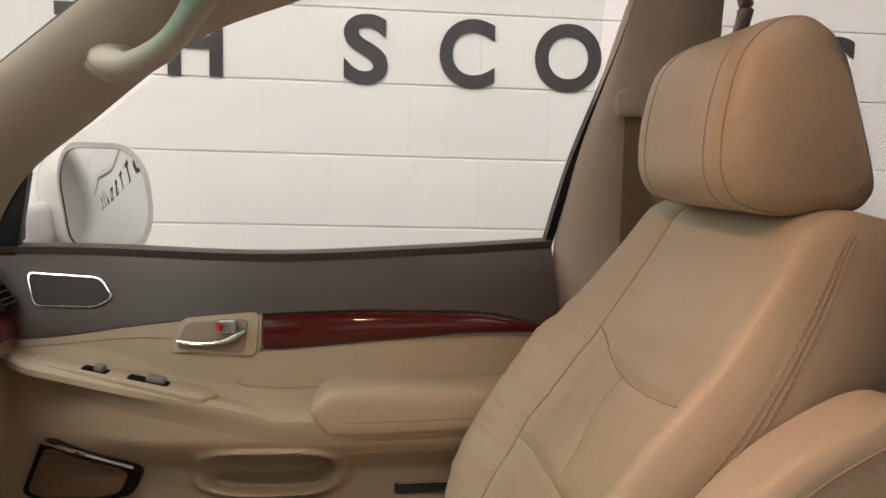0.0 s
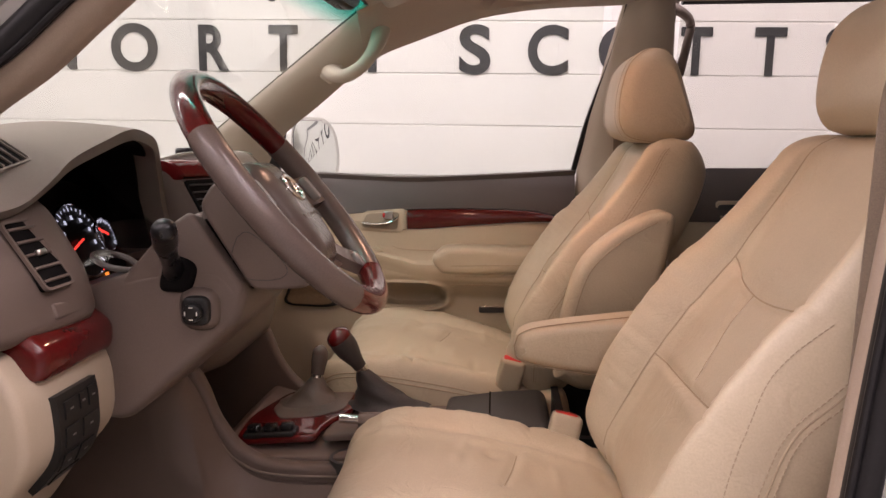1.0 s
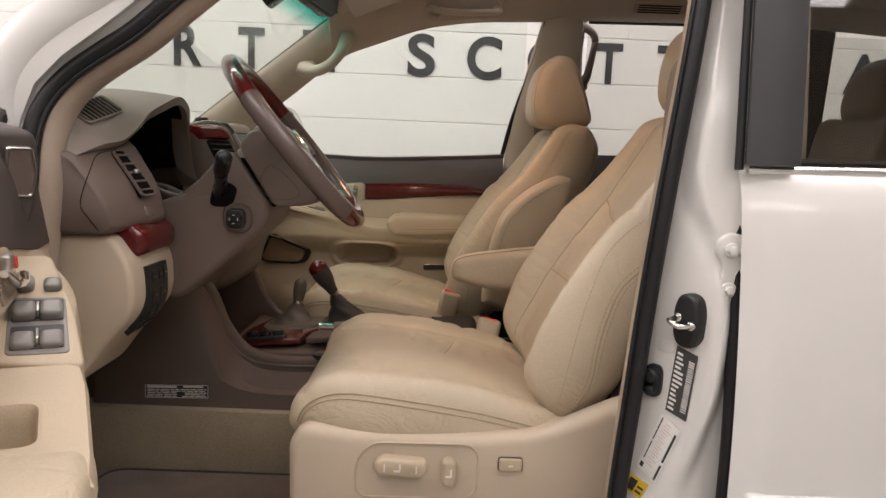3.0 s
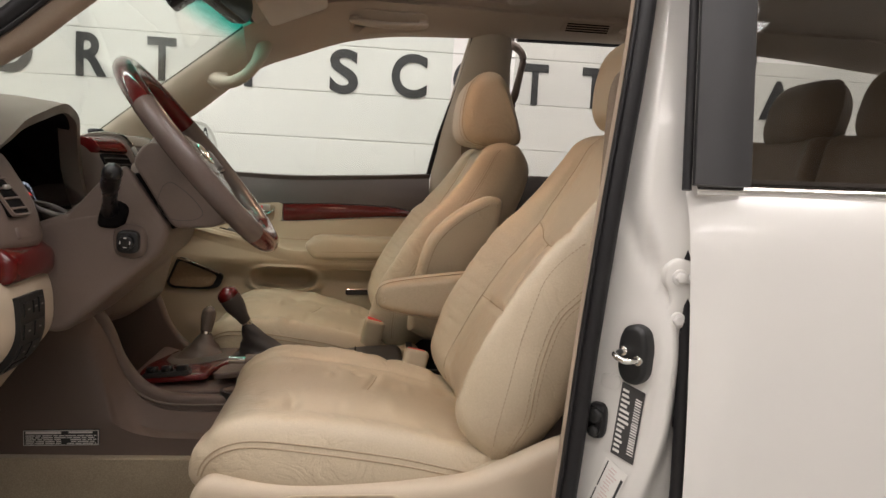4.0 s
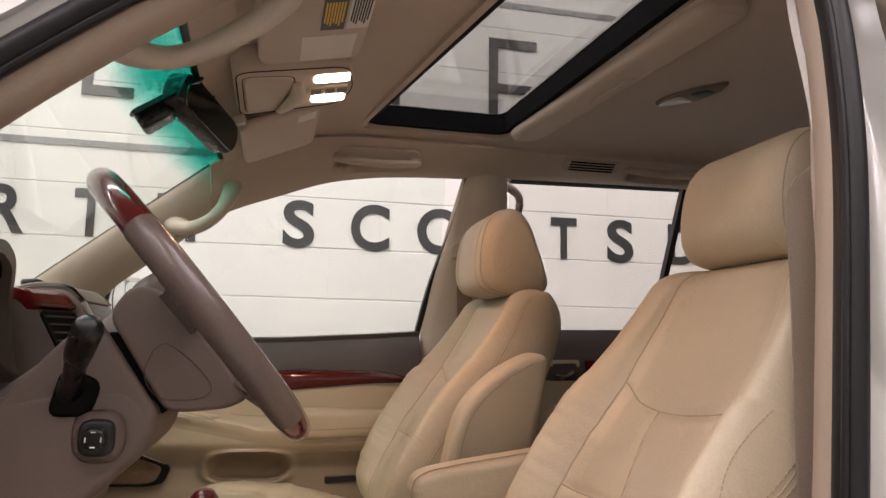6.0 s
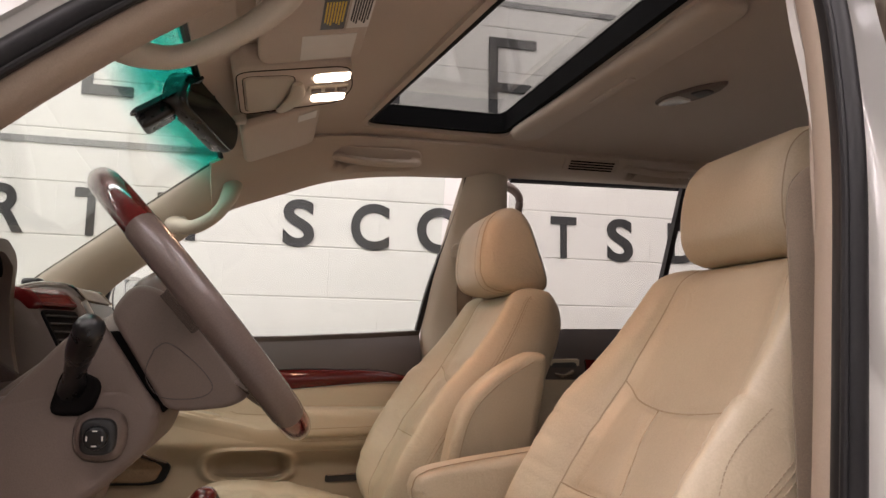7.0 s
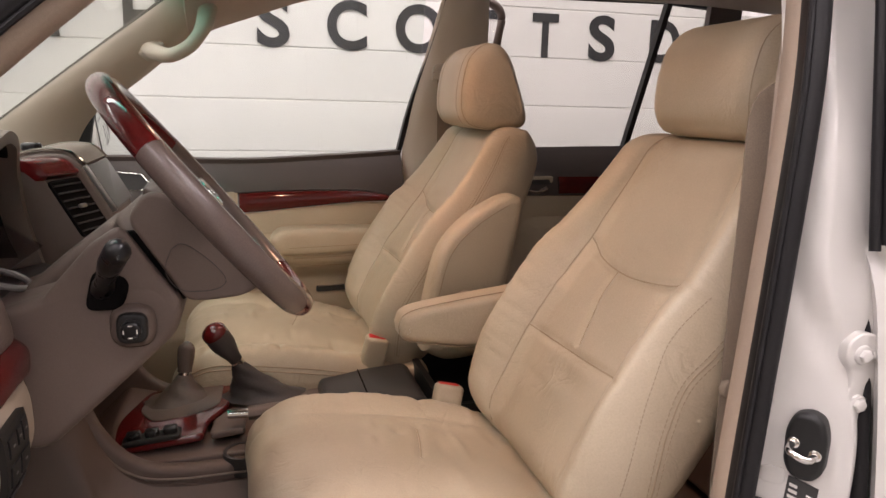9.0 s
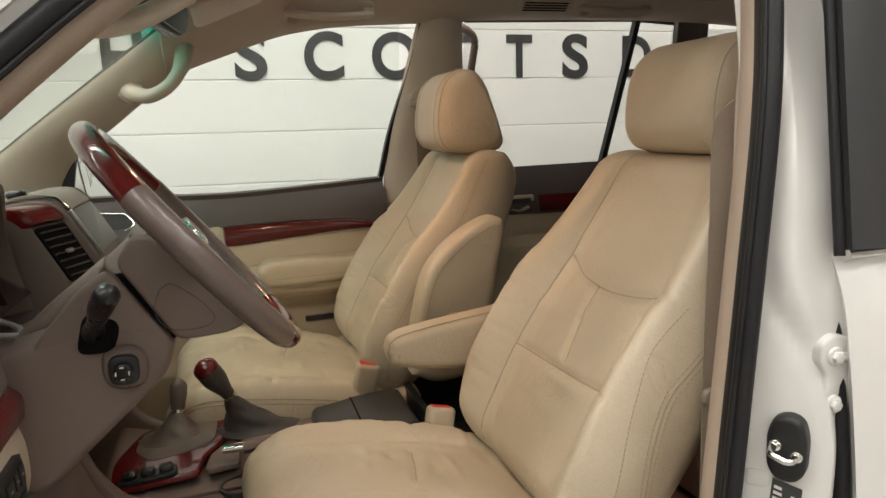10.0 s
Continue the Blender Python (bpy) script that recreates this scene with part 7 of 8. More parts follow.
for k in (-1, 1):
    sp = part("spoke", sweep(spline([(k * 0.070, 0.005, -0.022), (k * 0.115, 0.000, -0.012), (k * 0.172, 0.000, 0.0)], 12), [(-0.026, -0.008), (0.026, -0.008), (0.024, 0.008), (-0.024, 0.008)], (0, 0, 1)), WHEEL_HIDE, wheel, "taupe spoke")
    part("button", block(0.024, 0.040, 0.012, 0.004, 0.008, (k * 0.132, 0.0, 0.002)), GREY, sp, "grey wheel buttons")
    lo = part("spoke", sweep(spline([(k * 0.045, -0.068, -0.024), (k * 0.075, -0.108, -0.014), (k * 0.108, -0.145, 0.0)], 12), [(-0.017, -0.008), (0.017, -0.008), (0.015, 0.008), (-0.015, 0.008)], (0, 0, 1)), WHEEL_HIDE, wheel, "taupe spoke")
    part("button", move(prism(circle(0.013, 18), -0.004, 0.006, "z", 0.003), pose(k * 0.088, -0.126, -0.002)), GREY, lo, "grey wheel button")
part("hub_back", move(prism(circle(0.055, 24), -0.10, -0.04, "z", 0.01), pose(0, 0, 0)), TAUPE, wheel)

# ---- centre stack and console ----
stack = thing("centre_stack", "centre stack with burl vents and dark controls", "centre stack", (0, 0, 0))
st = rounded([(-0.64, 1.250), (-0.50, 1.284), (-0.462, 1.281), (-0.445, 1.261), (-0.398, 1.172), (-0.380, 1.11), (-0.42, 0.93), (-0.62, 0.86)], [0.02, 0.03, 0.012, 0.012, 0.03, 0.03, 0.03, 0.02], 5)


def skewed(poly, rows):
    """A profile (x, z) carried through (y, shift in x) rows."""
    return loft([[Vector((x + dx, y, z)) for x, z in poly] for y, dx in rows], True, True)


LEFT, RIGHT = [(-0.207, -0.012), (-0.204, -0.004), (-0.132, 0.024)], [(0.072, 0.024), (0.144, -0.004), (0.147, -0.012)]
part("stack_body", skewed(st, LEFT + RIGHT), TAUPE, stack, "taupe centre stack")
FACE_UP = (-0.045, 0, 0.085)
cap = rounded([(-0.64, 1.257), (-0.50, 1.291), (-0.458, 1.288), (-0.440, 1.266), (-0.449, 1.257), (-0.466, 1.274), (-0.50, 1.277), (-0.64, 1.243)], [0.003, 0.03, 0.012, 0.004, 0.004, 0.012, 0.03, 0.003], 5)
for rows in (LEFT, RIGHT):
    part("wood_cap", skewed(cap, [(y * 1.004, dx + 0.002) for y, dx in rows]), BURL, stack, "glossy burl cap over the vent")
for y, k in ((-0.170, 1), (0.110, -1)):
    vent((-0.4085, y, 1.2150), (0.37 * k, 0.93, 0), FACE_UP, 0.070, 0.090, 7, stack, FRAME_BLACK, slat_mat=CHARCOAL)
house = rounded([(-0.60, 1.262), (-0.470, 1.297), (-0.430, 1.293), (-0.412, 1.277), (-0.366, 1.196), (-0.354, 1.12), (-0.410, 0.94), (-0.60, 0.90)], [0.02, 0.03, 0.015, 0.012, 0.03, 0.03, 0.03, 0.02], 5)
part("display_housing", prism(house, -0.126, 0.066, "y", 0.008), TAUPE, stack, "taupe display housing")
trim = rounded([(-0.58, 1.2725), (-0.470, 1.3025), (-0.427, 1.2985), (-0.406, 1.277), (-0.416, 1.272), (-0.434, 1.288), (-0.470, 1.292), (-0.58, 1.262)], [0.003, 0.03, 0.012, 0.004, 0.004, 0.01, 0.03, 0.003], 5)
part("housing_trim", prism(trim, -0.122, 0.062, "y", 0.004), TAUPE_LIGHT, stack, "light taupe housing top")
for y in (-0.1255, 0.0655):
    part("trim_strip", tube([(x, y, z) for x, z in trim[:22]], 0.0022, 6, up=(0, 1, 0)), CHROME, stack, "thin chrome strip")
part("display", move(block(0.084, 0.172, 0.006, 0.002, 0.006), basis((-0.3885, -0.02, 1.2370), (0.046, 0, -0.081), (0, 1, 0), (0.081, 0, 0.046))), PANEL, stack, "dark brown display panel")
part("housing_rib", move(block(0.086, 0.004, 0.010, 0.0015, 0.0015), basis((-0.388, -0.121, 1.2370), (0.046, 0, -0.081), (0, 1, 0), (0.081, 0, 0.046))), SILVER, stack, "satin silver edge strip")
part("light_sensor", prism(circle(0.016, 18), 1.296, 1.309, "z", 0.005), GLOSS_BLACK, stack, "black light sensor").location = (-0.49, -0.095, 0)
part("control_plate", move(block(0.13, 0.17, 0.008, 0.003, 0.008), basis((-0.3795, -0.03, 1.04), (-0.055, 0, -0.19), (0, 1, 0), (0.19, 0, -0.055))), BLACK, stack, "dark control panel")
cons = thing("centre_console", "taupe centre console with burl shift panel and open bin", "centre console", (0, 0, 0))
crest = [(p.x, p.z) for p in spline([(-0.50, 0, 1.02), (-0.445, 0, 0.965), (-0.415, 0, 0.915), (-0.390, 0, 0.855), (-0.345, 0, 0.803), (-0.275, 0, 0.784), (-0.10, 0, 0.788), (0.16, 0, 0.790)], 50)]
tun = [(0.16, 0.56), (-0.62, 0.56), (-0.62, 1.02)] + crest
part("tunnel_side", prism(tun, -0.226, -0.195, "y", 0.010), TAUPE, cons, "taupe console side")
part("tunnel_side", prism(tun, 0.125, 0.156, "y", 0.010), TAUPE, cons, "taupe console side")
part("rim_line", tube([Vector((x - 0.010, -0.229, z - 0.016)) for x, z in crest], 0.0022, 6), TAUPE_LIGHT, cons)
part("shift_tray", prism(rounded([(-0.46, 0.74), (-0.40, 0.80), (-0.34, 0.785), (0.05, 0.800), (0.05, 0.70), (-0.46, 0.70)], 0.01), -0.198, 0.128, "y", 0.004), TAUPE, cons, "taupe shift tray")
wp = move(prism(rounded([(-0.108, -0.148), (0.040, -0.148), (0.044, -0.090), (0.078, -0.040), (0.086, 0.0), (0.085, 0.105), (-0.075, 0.105), (-0.118, -0.03)], [0.012, 0.012, 0.02, 0.03, 0.02, 0.03, 0.03, 0.04]), 0, 0.014, "z", 0.006), basis((-0.280, -0.020, 0.797), (1, 0, 0.10), (0, 1, 0), (-0.10, 0, 1)))
wpo = part("wood_plate", wp, BURL, cons, "glossy burl shift plate")
part("shift_gate", move(prism(rounded([(-0.050, -0.062), (0.020, -0.056), (0.066, -0.030), (0.070, 0.085), (-0.070, 0.080), (-0.082, 0.0)], 0.020), 0.012, 0.0165, "z", 0.002), basis((-0.280, -0.020, 0.797), (1, 0, 0.10), (0, 1, 0), (-0.10, 0, 1))), TAUPE, wpo, "taupe shift gate")
part("switch_base", move(block(0.096, 0.034, 0.010, 0.003, 0.008), pose(-0.326, -0.150, 0.8095, 0, -6, 0)), BLACK, wpo, "black switch surround")
for x in (-0.356, -0.326, -0.296):
    part("switch", move(block(0.024, 0.020, 0.014, 0.004, 0.006), pose(x, -0.150, 0.818 + 0.1 * (x + 0.326), 0, -6, 0)), GLOSS_BLACK, wpo, "black rocker switch")
part("insert_plate", move(prism(rounded([(0.050, -0.146), (0.110, -0.146), (0.112, -0.060), (0.090, -0.042), (0.056, -0.086)], 0.008), 0, 0.012, "z", 0.003), basis((-0.280, -0.020, 0.797), (1, 0, 0.10), (0, 1, 0), (-0.10, 0, 1))), TAUPE, cons, "taupe console insert")
part("console_lid", prism(rounded([(-0.03, 0.78), (-0.02, 0.815), (0.16, 0.832), (0.175, 0.82), (0.175, 0.76), (-0.03, 0.76)], [0.01, 0.01, 0.01, 0.01, 0.01, 0.01]), -0.125, 0.075, "y", 0.006), CHARCOAL, cons, "charcoal sliding cup-holder lid")
part("lid_joint", tube([(0.062, -0.124, 0.8235), (0.062, 0.074, 0.8235)], 0.0016, 6), GAP_SHADE, cons)
box_o, box_i = rect(0.30, 0.30, 0.02, 4, (0.335, -0.03)), rect(0.272, 0.272, 0.015, 4, (0.335, -0.03))
part("console_bin", ring_frame(box_o, box_i, 0.62, 0.835, "z"), BLACK, cons, "black open console bin")
# bin floor near-black: the shade at its bottom is in the colour
part("bin_floor", prism(box_i, 0.64, 0.66, "z"), GAP_SHADE, cons)
part("brake_lever", tube(spline([(-0.165, -0.155, 0.842), (-0.08, -0.157, 0.846), (0.08, -0.160, 0.842)], 16), 0.016, 12, r2=0.012), TAUPE, cons, "taupe handbrake lever")
part("brake_button", tube([(-0.162, -0.155, 0.8425), (-0.200, -0.153, 0.842)], 0.0085, 12), CHROME, cons, "chrome handbrake button")


part("side_cup", ring_frame([(a - 0.175, b - 0.196) for a, b in circle(0.034, 28)], [(a - 0.175, b - 0.196) for a, b in circle(0.028, 28)], 0.735, 0.792, "z"), CHARCOAL, cons, "charcoal cup beside the handbrake")
# the cup's inner shade is put into its floor colour
part("cup_floor", prism([(a - 0.175, b - 0.196) for a, b in circle(0.029, 28)], 0.74, 0.752, "z"), GAP_SHADE, cons)


def lever(name, foot, knob, r, wood, boot_r):
    lv = thing(name, "gear lever with burl-topped knob and leather boot" if wood else "transfer lever with dark knob and leather boot", "gear lever", foot)
    f, k = Vector((0, 0, 0)), Vector(knob) - Vector(foot)
    rings = []
    for i in range(15):
        q = i / 14
        c = f.lerp(k, q * 0.55)
        rr = boot_r[0] + (boot_r[1] - boot_r[0]) * q**0.6
        ry = boot_r[2] + (boot_r[1] - boot_r[2]) * q**0.6
        rings.append([c + Vector((rr * (1 + 0.08 * math.sin(5 * t + i)) * math.cos(t), ry * (1 + 0.08 * math.cos(4 * t + i)) * math.sin(t), 0)) for t in [2 * math.pi * n / 24 for n in range(24)]])
    part("boot", loft(rings, True, True), BOOT if wood else TAUPE_LEATHER, lv, "creased dark leather boot" if wood else "creased taupe leather boot")
    part("collar", tube([f.lerp(k, 0.52), f.lerp(k, 0.60)], 0.0115, 14, up=(0, 1, 0)), CHROME, lv, "chrome collar")
    path = [f.lerp(k, 0.58 + 0.42 * n / 11) for n in range(12)]
    part("knob", tube(path, r, 16, up=(0, 1, 0), scale=[(0.55 if wood else 0.82) + (0.45 if wood else 0.18) * step(0, 0.7, n / 11) for n in range(12)]), WHEEL_HIDE if not wood else BOOT, lv, "dark leather knob")
    d = (k - f).normalized()
    cap = [path[-1] + d * (0.0036 * n) for n in range(6)]
    part("knob_cap", tube([path[-1] - d * (0.004 if wood else 0.016)] + cap, r * 1.02, 16, up=(0, 1, 0), scale=[1.0, 1.0, 0.98, 0.9, 0.74, 0.5, 0.12]), BURL if wood else WHEEL_HIDE, lv, "burl knob cap" if wood else "")


lever("gear_lever", (-0.135, -0.015, 0.818), (-0.222, -0.062, 0.964), 0.023, True, (0.080, 0.011, 0.052))
lever("transfer_lever", (-0.290, 0.010, 0.806), (-0.279, 0.030, 0.903), 0.0160, False, (0.068, 0.011, 0.055))

# footwell
foot = thing("footwell", "taupe footwell with beige carpet", "footwell", (0, 0, 0))
part("kick_panel", loft([[Vector((x, -0.222, z - 0.026)) for x, z in crest] + [Vector((0.16, -0.222, 0.66)), Vector((-0.66, -0.222, 0.66)), Vector((-0.66, -0.222, 0.99))],
                          [Vector((x, -0.234, z - 0.028)) for x, z in crest] + [Vector((0.16, -0.270, 0.66)), Vector((-0.66, -0.270, 0.66)), Vector((-0.66, -0.234, 0.985))],
                          [Vector((x - 0.01, -0.262, z - 0.060)) for x, z in crest] + [Vector((0.16, -0.292, 0.668)), Vector((-0.66, -0.292, 0.668)), Vector((-0.66, -0.262, 0.94))],
                          [Vector((x * 0.9 - 0.02, -0.290, 0.70 + (z - 0.70) * 0.25)) for x, z in crest] + [Vector((0.14, -0.292, 0.690)), Vector((-0.6, -0.292, 0.690)), Vector((-0.6, -0.290, 0.76))]]), TAUPE, foot, "taupe console side panel")
part("carpet_wall", prism([(-0.68, 0.53), (-0.68, 0.688), (0.25, 0.688), (0.25, 0.53)], -0.312, -0.225, "y", 0.004), CARPET, foot, "beige carpet under the console")
part("floor_carpet", prism([(-0.70, -0.765), (0.55, -0.765), (0.55, 0.70), (-0.70, 0.70)], 0.515, 0.552, "z"), FLOORMAT, foot, "brown floor carpet")
part("toe_board", prism([(-0.98, 0.60), (-0.70, 0.56), (-0.70, 0.60), (-0.92, 0.92), (-0.98, 0.92)], -0.76, 0.70, "y"), CARPET, foot, "carpeted toe board")
lab = part("air_bag_label", prism([(-0.547, 0.7065), (-0.413, 0.7095), (-0.413, 0.7385), (-0.547, 0.7355)], -0.2965, -0.288, "y"), PRINT, foot, "black and white warning label")


def label_bar(name, u0, v0, u1, v1):
    """A pale bar on the warning label, in fractions of its width and height."""
    at = lambda u, v: (-0.547 + 0.134 * u, 0.7065 + 0.029 * v + 0.003 * u)
    part(name, prism([at(u0, v0), at(u1, v0), at(u1, v1), at(u0, v1)], -0.2972, -0.2960, "y"), PAPER, lab)


for edge in ((0.0, 0.0, 1.0, 0.04), (0.0, 0.96, 1.0, 1.0), (0.0, 0.04, 0.008, 0.96), (0.992, 0.04, 1.0, 0.96)):
    label_bar("label_border", *edge)
label_bar("label_field", 0.03, 0.76, 0.50, 0.93)
label_bar("label_field", 0.60, 0.80, 0.92, 0.92)
rl = random.Random(12)
for k in range(5):
    u = 0.03
    while u < 0.95:
        w = rl.uniform(0.05, 0.16)
        if abs(u - 0.52) > 0.03:
            label_bar("print_bar", u, 0.09 + 0.13 * k, min(0.97, u + w), 0.155 + 0.13 * k)
        u += w + 0.018
mat = thing("floor_mat", "brown carpet floor mat in the driver's footwell", "floor mat", (-0.33, -0.50, 0.552))
part("carpet_insert", prism(rounded([(-0.28, -0.20), (0.20, -0.215), (0.21, 0.165), (-0.28, 0.165)], 0.05, 6), 0.0, 0.010, "z", 0.003), FLOORMAT_PILE, mat, "brown carpet insert")
part("binding", tube([(x, y, 0.007) for x, y in rounded([(-0.28, -0.20), (0.20, -0.215), (0.21, 0.165), (-0.28, 0.165)], 0.05, 6)], 0.0055, 8, True), BOOT, mat, "dark stitched edge")


# ---- roof fittings ----
oh = thing("overhead_console", "beige overhead console with two lit reading lamps", "overhead console", m=basis((-0.100, -0.008, 1.698), (1, 0, 0.18), (0, 1, 0), (-0.18, 0, 1)))
part("console_body", prism(rounded([(-0.115, -0.125), (0.085, -0.120), (0.105, 0.0), (0.085, 0.090), (-0.115, 0.125)], 0.03, 6), -0.020, 0.05, "z", 0.010), LINER, oh, "beige console housing")
part("sunglass_lid", prism(rounded([(-0.098, -0.095), (-0.012, -0.085), (-0.012, 0.075), (-0.098, 0.098)], 0.022, 6), -0.024, 0.0, "z", 0.005), PILLAR, oh, "beige flap")
for y in (-0.065, 0.045):
    part("lamp_lens", prism(rect(0.065, 0.040, 0.012, 5, (0.056, y)), -0.0225, -0.016, "z", 0.002), LAMP_GLOW, oh, "lit warm reading lamp")
for loop, r in ((rounded([(-0.110, -0.119), (0.083, -0.114), (0.100, 0.0), (0.083, 0.085), (-0.110, 0.119)], 0.03, 6), 0.0010), (rounded([(-0.100, -0.098), (-0.010, -0.088), (-0.010, 0.078), (-0.100, 0.101)], 0.022, 6), 0.0011)):
    part("panel_joint", tube([(a, b, -0.0195) for a, b in loop], r, 6, True), GAP_SHADE, oh)
part("switch_strip", prism(rect(0.075, 0.030, 0.006, 4, (0.052, -0.010)), -0.024, -0.016, "z", 0.003), PILLAR, oh)
for x in (0.03, 0.055, 0.078):
    part("switch", prism(rect(0.018, 0.020, 0.004, 4, (x, -0.010)), -0.0275, -0.022, "z", 0.002), TAUPE, oh)
part("spectacle_cup", tube(spline([(-0.034, 0.085, -0.028), (-0.018, 0.04, -0.030), (-0.006, -0.01, -0.030), (-0.006, -0.06, -0.026)], 16), 0.013, 12, r2=0.006, scale=[0.45 + 0.75 * math.sin(math.pi * (0.15 + 0.75 * k / 15)) for k in range(16)]), PILLAR, oh, "beige flap latch")


def visor(at, width, label, lab_quads, turn):
    v = thing("sun_visor", label, "sun visor", m=at)
    part("visor_panel", prism(rounded([(-0.085, -width / 2), (0.085, -width / 2), (0.085, width / 2), (-0.085, width / 2)], 0.030, 6), -0.009, 0.009, "z", 0.008), LINER, v, "beige visor panel")
    part("pivot_rod", tube([(-0.075, -width / 2 - 0.02, 0.004), (-0.075, width / 2 + 0.02, 0.004)], 0.005, 8), PILLAR, v)
    part("visor_clip", block(0.024, 0.020, 0.018, 0.004, 0.006, (-0.082, turn * (width / 2 + 0.022), 0.004)), PILLAR, v, "beige visor clip")
    for x0, y0, x1, y1, mat, bars in lab_quads:
        q = part("visor_label", prism([(x0, y0), (x1, y0), (x1, y1), (x0, y1)], -0.0100, -0.0085, "z"), mat, v, "printed warning label" if bars else "pale plain label")
        bm = None
        for u0, w0, u1, w1 in bars:
            p = prism([(x0 + (x1 - x0) * u0, y0 + (y1 - y0) * w0), (x0 + (x1 - x0) * u1, y0 + (y1 - y0) * w0), (x0 + (x1 - x0) * u1, y0 + (y1 - y0) * w1), (x0 + (x1 - x0) * u0, y0 + (y1 - y0) * w1)], -0.0106, -0.0095, "z")
            bm = join(bm, p) if bm else p
        if bm:
            part("print", bm, PRINT if mat is not CHARCOAL else YELLOW, q)


bars = [(0.1 + 0.12 * k, 0.1, 0.17 + 0.12 * k, 0.75 + 0.05 * (k % 3)) for k in range(7)]
visor(basis((-0.085, -0.290, 1.700), (1, 0, 0.20), (0, 1, 0), (-0.20, 0, 1)), 0.33, "beige driver's sun visor with warning labels, folded up",
      [(-0.018, 0.052, 0.068, 0.150, PAPER, []), (0.008, -0.075, 0.044, 0.030, CHARCOAL, bars), (0.048, -0.080, 0.082, 0.030, PAPER, bars)], 1)
visor(basis((-0.128, 0.262, 1.672), (1, 0, 0.42), (0, 1, 0), (-0.42, 0, 1)), 0.30, "beige passenger sun visor, folded up", [(0.035, -0.12, 0.075, -0.075, PAPER, [])], -1)

mir = thing("interior_mirror", "black rear-view mirror on the windscreen", "mirror", (-0.252, 0.010, 1.622))
mm = basis((0.0, 0.0, 0.0), (0.36, 0.92, -0.18), (0.16, 0.13, 0.98), (0.92, -0.38, -0.10))
mp = rounded([(-0.100, -0.030), (0.098, -0.032), (0.110, 0.0), (0.098, 0.034), (-0.098, 0.036), (-0.110, 0.0)], 0.022, 6)
part("mirror_case", move(prism(mp, -0.040, 0.006, "z", 0.012, 4), mm), GLOSS_BLACK, mir, "black mirror case")
part("mirror_face", move(prism([(a * 0.93, b * 0.86) for a, b in mp], 0.004, 0.008, "z"), mm), DARK_MIRROR, mir, "dark dimming mirror glass")
part("mirror_stem", tube(spline([(-0.01, -0.02, 0.0), (-0.03, -0.04, 0.020), (-0.035, -0.05, 0.045)], 12), 0.010, 10), GLOSS_BLACK, mir)
part("sensor_box", move(block(0.060, 0.055, 0.034, 0.008, 0.012), pose(-0.086, -0.050, -0.022, 0, -37, 0)), GLOSS_BLACK, mir, "black sensor housing")
part("sensor_wing", sweep(spline([(-0.116, -0.098, -0.036), (-0.075, -0.085, -0.004), (-0.012, -0.070, 0.044)], 16), [(-0.017, -0.004), (0.017, -0.004), (0.015, 0.004), (-0.015, 0.004)], scale=[0.55] + [1.0] * 15), GLOSS_BLACK, mir, "black mounting rail on the glass")
part("cable", tube(spline([(-0.06, 0.03, 0.0), (-0.01, 0.06, -0.02), (0.0, 0.05, 0.03), (0.0, 0.03, 0.055)], 16), 0.003, 6), GLOSS_BLACK, mir)

dome = thing("dome_lamp", "unlit rear roof lamp with clear lens", "lamp", m=pose(0.742, 0.040, 1.771, 0, 0, 25))
part("lamp_base", prism(rounded([(-0.012, -0.105), (0.022, -0.060), (0.034, 0.0), (0.026, 0.060), (-0.008, 0.092), (-0.034, 0.045), (-0.034, -0.04)], 0.02, 5), -0.006, 0.006, "z", 0.005), TAUPE, dome)
part("lens", prism(rounded([(-0.024, 0.012), (0.022, 0.008), (0.020, 0.055), (-0.008, 0.080), (-0.026, 0.045)], 0.010, 5), -0.010, -0.003, "z", 0.004), LAMP_LENS, dome, "clear lens")
part("switch", prism(rounded([(-0.018, -0.052), (0.012, -0.055), (0.018, -0.012), (-0.022, -0.012)], 0.01, 5), -0.009, -0.003, "z", 0.003), CHARCOAL, dome)


def roof_handle(x, z, folded_label):
    h = thing("grab_handle", folded_label, "grab handle", (x, 0.497, z))
    part("grip", tube(spline([(-0.105, 0.018, 0.004), (-0.085, -0.016, -0.008), (0.0, -0.024, -0.014), (0.085, -0.016, -0.008), (0.105, 0.018, 0.004)], 24), 0.015, 12, r2=0.010), LINER, h)
    part("recess", move(prism(rect(0.23, 0.05, 0.024, 6), -0.004, 0.004, "z", 0.003), basis((0, 0.004, 0.012), (1, 0, 0), (0, 0.75, -0.66), (0, 0.66, 0.75))), LINER, h)
    for k in (-1, 1):
        part("mount", block(0.03, 0.02, 0.022, 0.005, 0.007, (k * 0.10, 0.006, 0.004)), LINER, h)


roof_handle(0.122, 1.688, "beige folding grab handle above the passenger window")
roof_handle(0.935, 1.716, "beige folding grab handle above the rear window")
rv = thing("roof_vent", "beige slotted roof air vent", "air vent", m=basis((0.715, 0.492, 1.716), (1, 0, 0.01), (0, 0.80, -0.60), (0, 0.60, 0.80)))
part("vent_plate", prism(rect(0.16, 0.042, 0.010, 5), -0.004, 0.004, "z", 0.003), LINER, rv)
# near-black bars carry the shade of the vent's slots
for k in range(4):
    part("slot", block(0.13, 0.004, 0.003, 0.0008, 0.0012, (0, -0.0135 + 0.009 * k, -0.0045)), GAP_SHADE, rv)

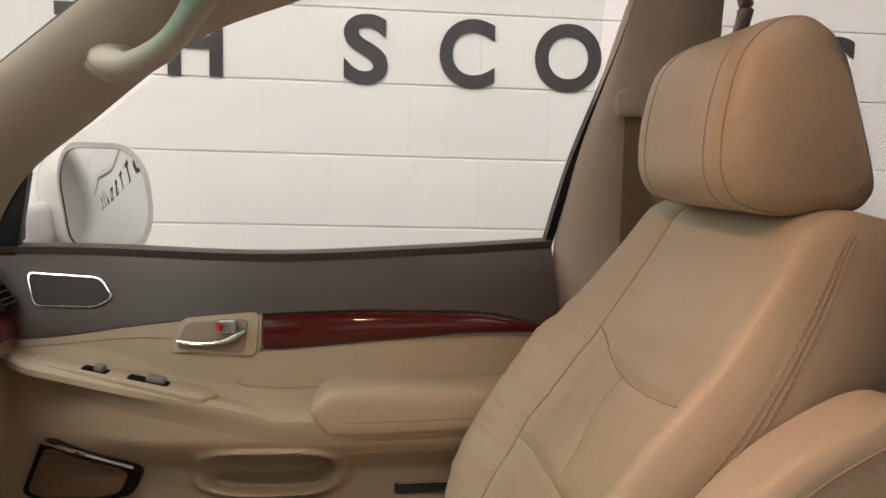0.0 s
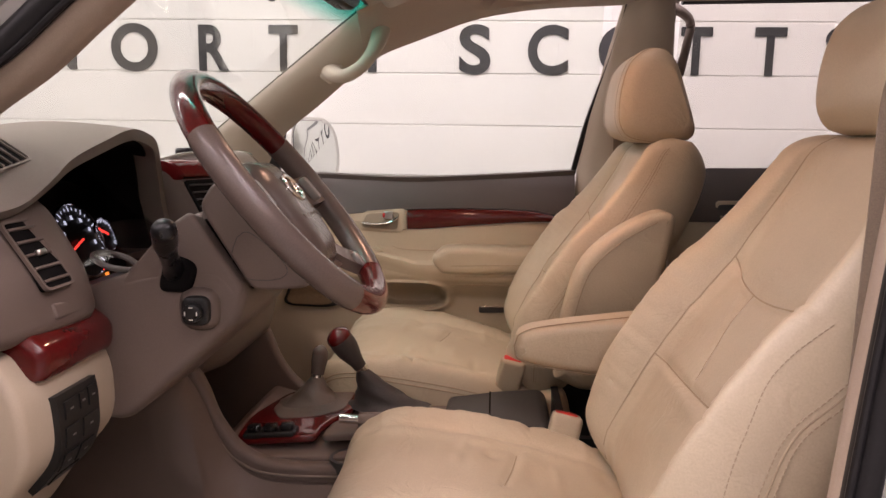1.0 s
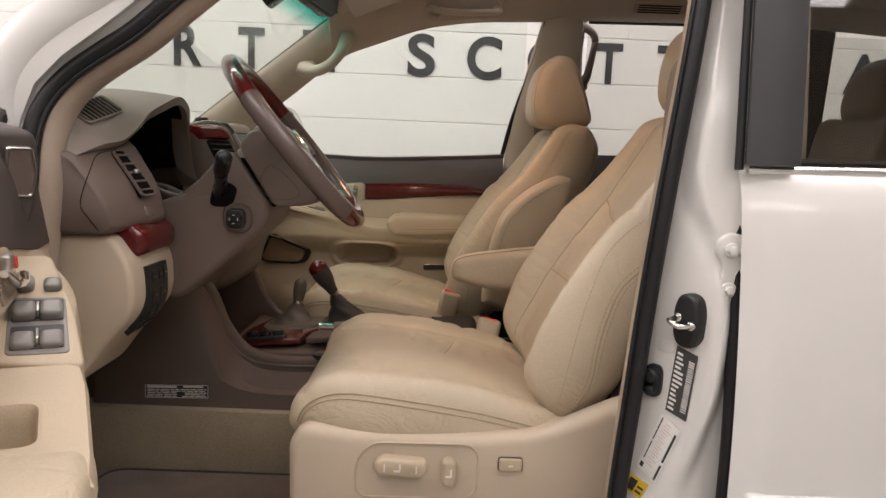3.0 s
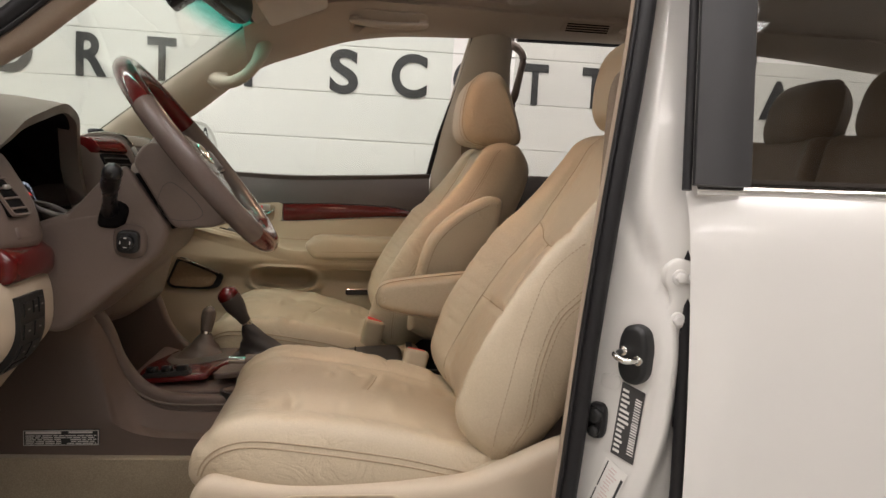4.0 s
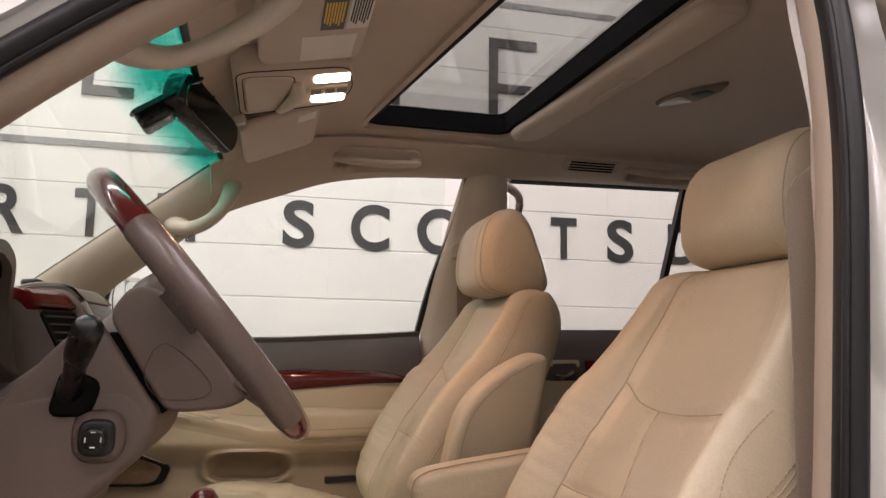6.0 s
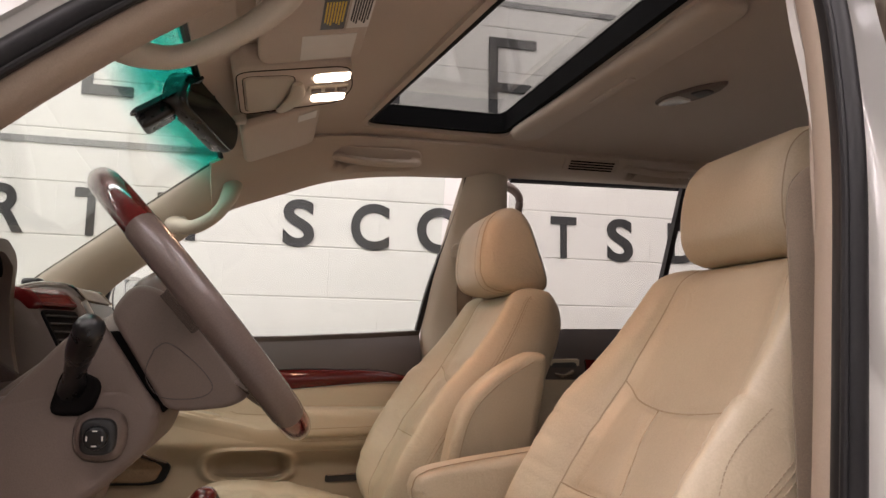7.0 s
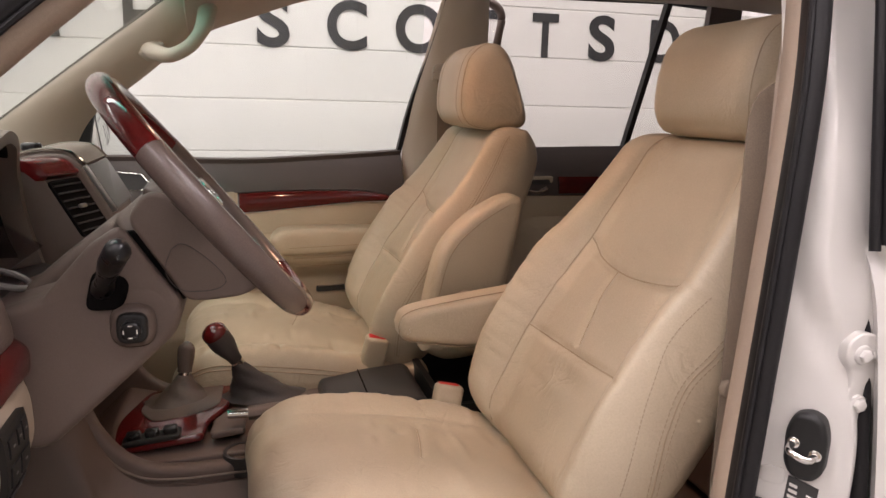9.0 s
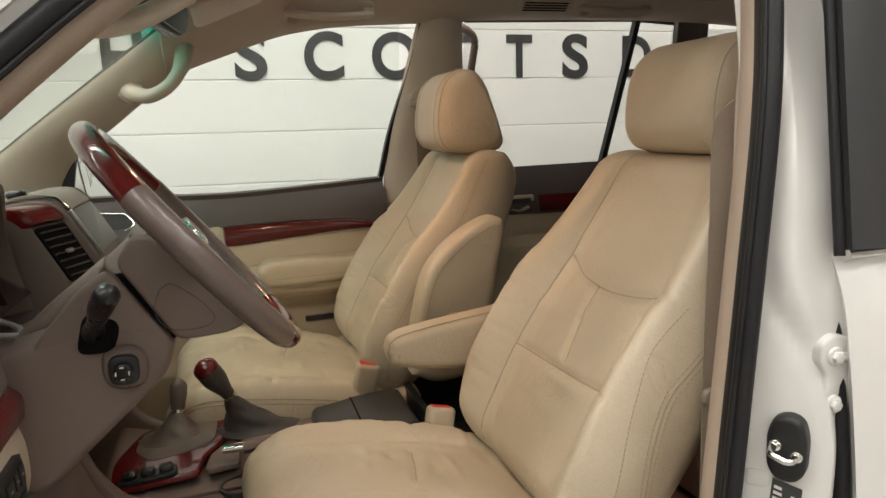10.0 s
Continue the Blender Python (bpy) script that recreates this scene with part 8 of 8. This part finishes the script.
# driver's belt along the pillar
belt = thing("seat_belt", "beige seat belt hanging by the driver's pillar", "seat belt", (0.420, -0.688, 1.0))
part("webbing", sweep(spline([(0.034, -0.014, 0.404), (0.018, 0.003, 0.396), (0.007, 0.008, 0.375), (0.002, 0.002, 0.28), (-0.002, -0.002, 0.1), (-0.008, -0.012, -0.35)], 36), [(-0.024, -0.0012), (0.024, -0.0012), (0.024, 0.0012), (-0.024, 0.0012)], (0.2, 1, 0)), BELT, belt, "beige belt webbing")
part("belt_stop", move(prism(circle(0.011, 18), -0.006, 0.006, "y", 0.003), pose(-0.022, -0.008, 0.055)), BELT, belt, "round tan belt stop")


# ---- wall blocks, last: each one an object on the wall ----
def block_mesh(length):
    """One block face: rounded along its bed joints, nearly closed at its ends."""
    h, d = COURSE / 2 - 0.0022, 0.0125
    prof = [(d, -h), (0.0025, -h), (0.0008, -h + 0.0006), (0.0, -h + 0.0026), (0.0, h - 0.0026), (0.0008, h - 0.0006), (0.0025, h), (d, h)]
    ends = length / 2 - 0.00015
    bm = loft([[Vector((x, y + t, z)) for y, z in prof] for x, t in ((-ends, 0.0004), (-ends + 0.0012, 0.0), (ends - 0.0012, 0.0), (ends, 0.0004))], True, True)
    bmesh.ops.recalc_face_normals(bm, faces=bm.faces[:])
    me = bpy.data.meshes.new("block")
    bm.to_mesh(me)
    bm.free()
    me.materials.append(BLOCK)
    return me


full = block_mesh(LONG)
rest = bmesh.new()
made = 0
for row in range(-7, 12):
    z = JOINT0 + COURSE * (row + 0.5)
    if z - COURSE / 2 < 0 or z + COURSE / 2 > 4.1:
        continue
    for col in range(-16, 17):
        x = col * LONG + (LONG / 2 if row % 2 else 0) + 0.09
        if not -6.9 < x < 6.9:
            continue
        if made < 300 and -2.6 < x < 3.4 and -3 <= row <= 6:
            ob = new("block", full)
            ob.location, ob.parent = (x, WALL_Y, z), wall_n
            made += 1
        else:
            rest.from_mesh(full)
            bmesh.ops.translate(rest, vec=(x, WALL_Y, z), verts=rest.verts[-len(full.vertices):])
far = part("far_blocks", rest, BLOCK, wall_n)
tagged(far, kind="stuff")
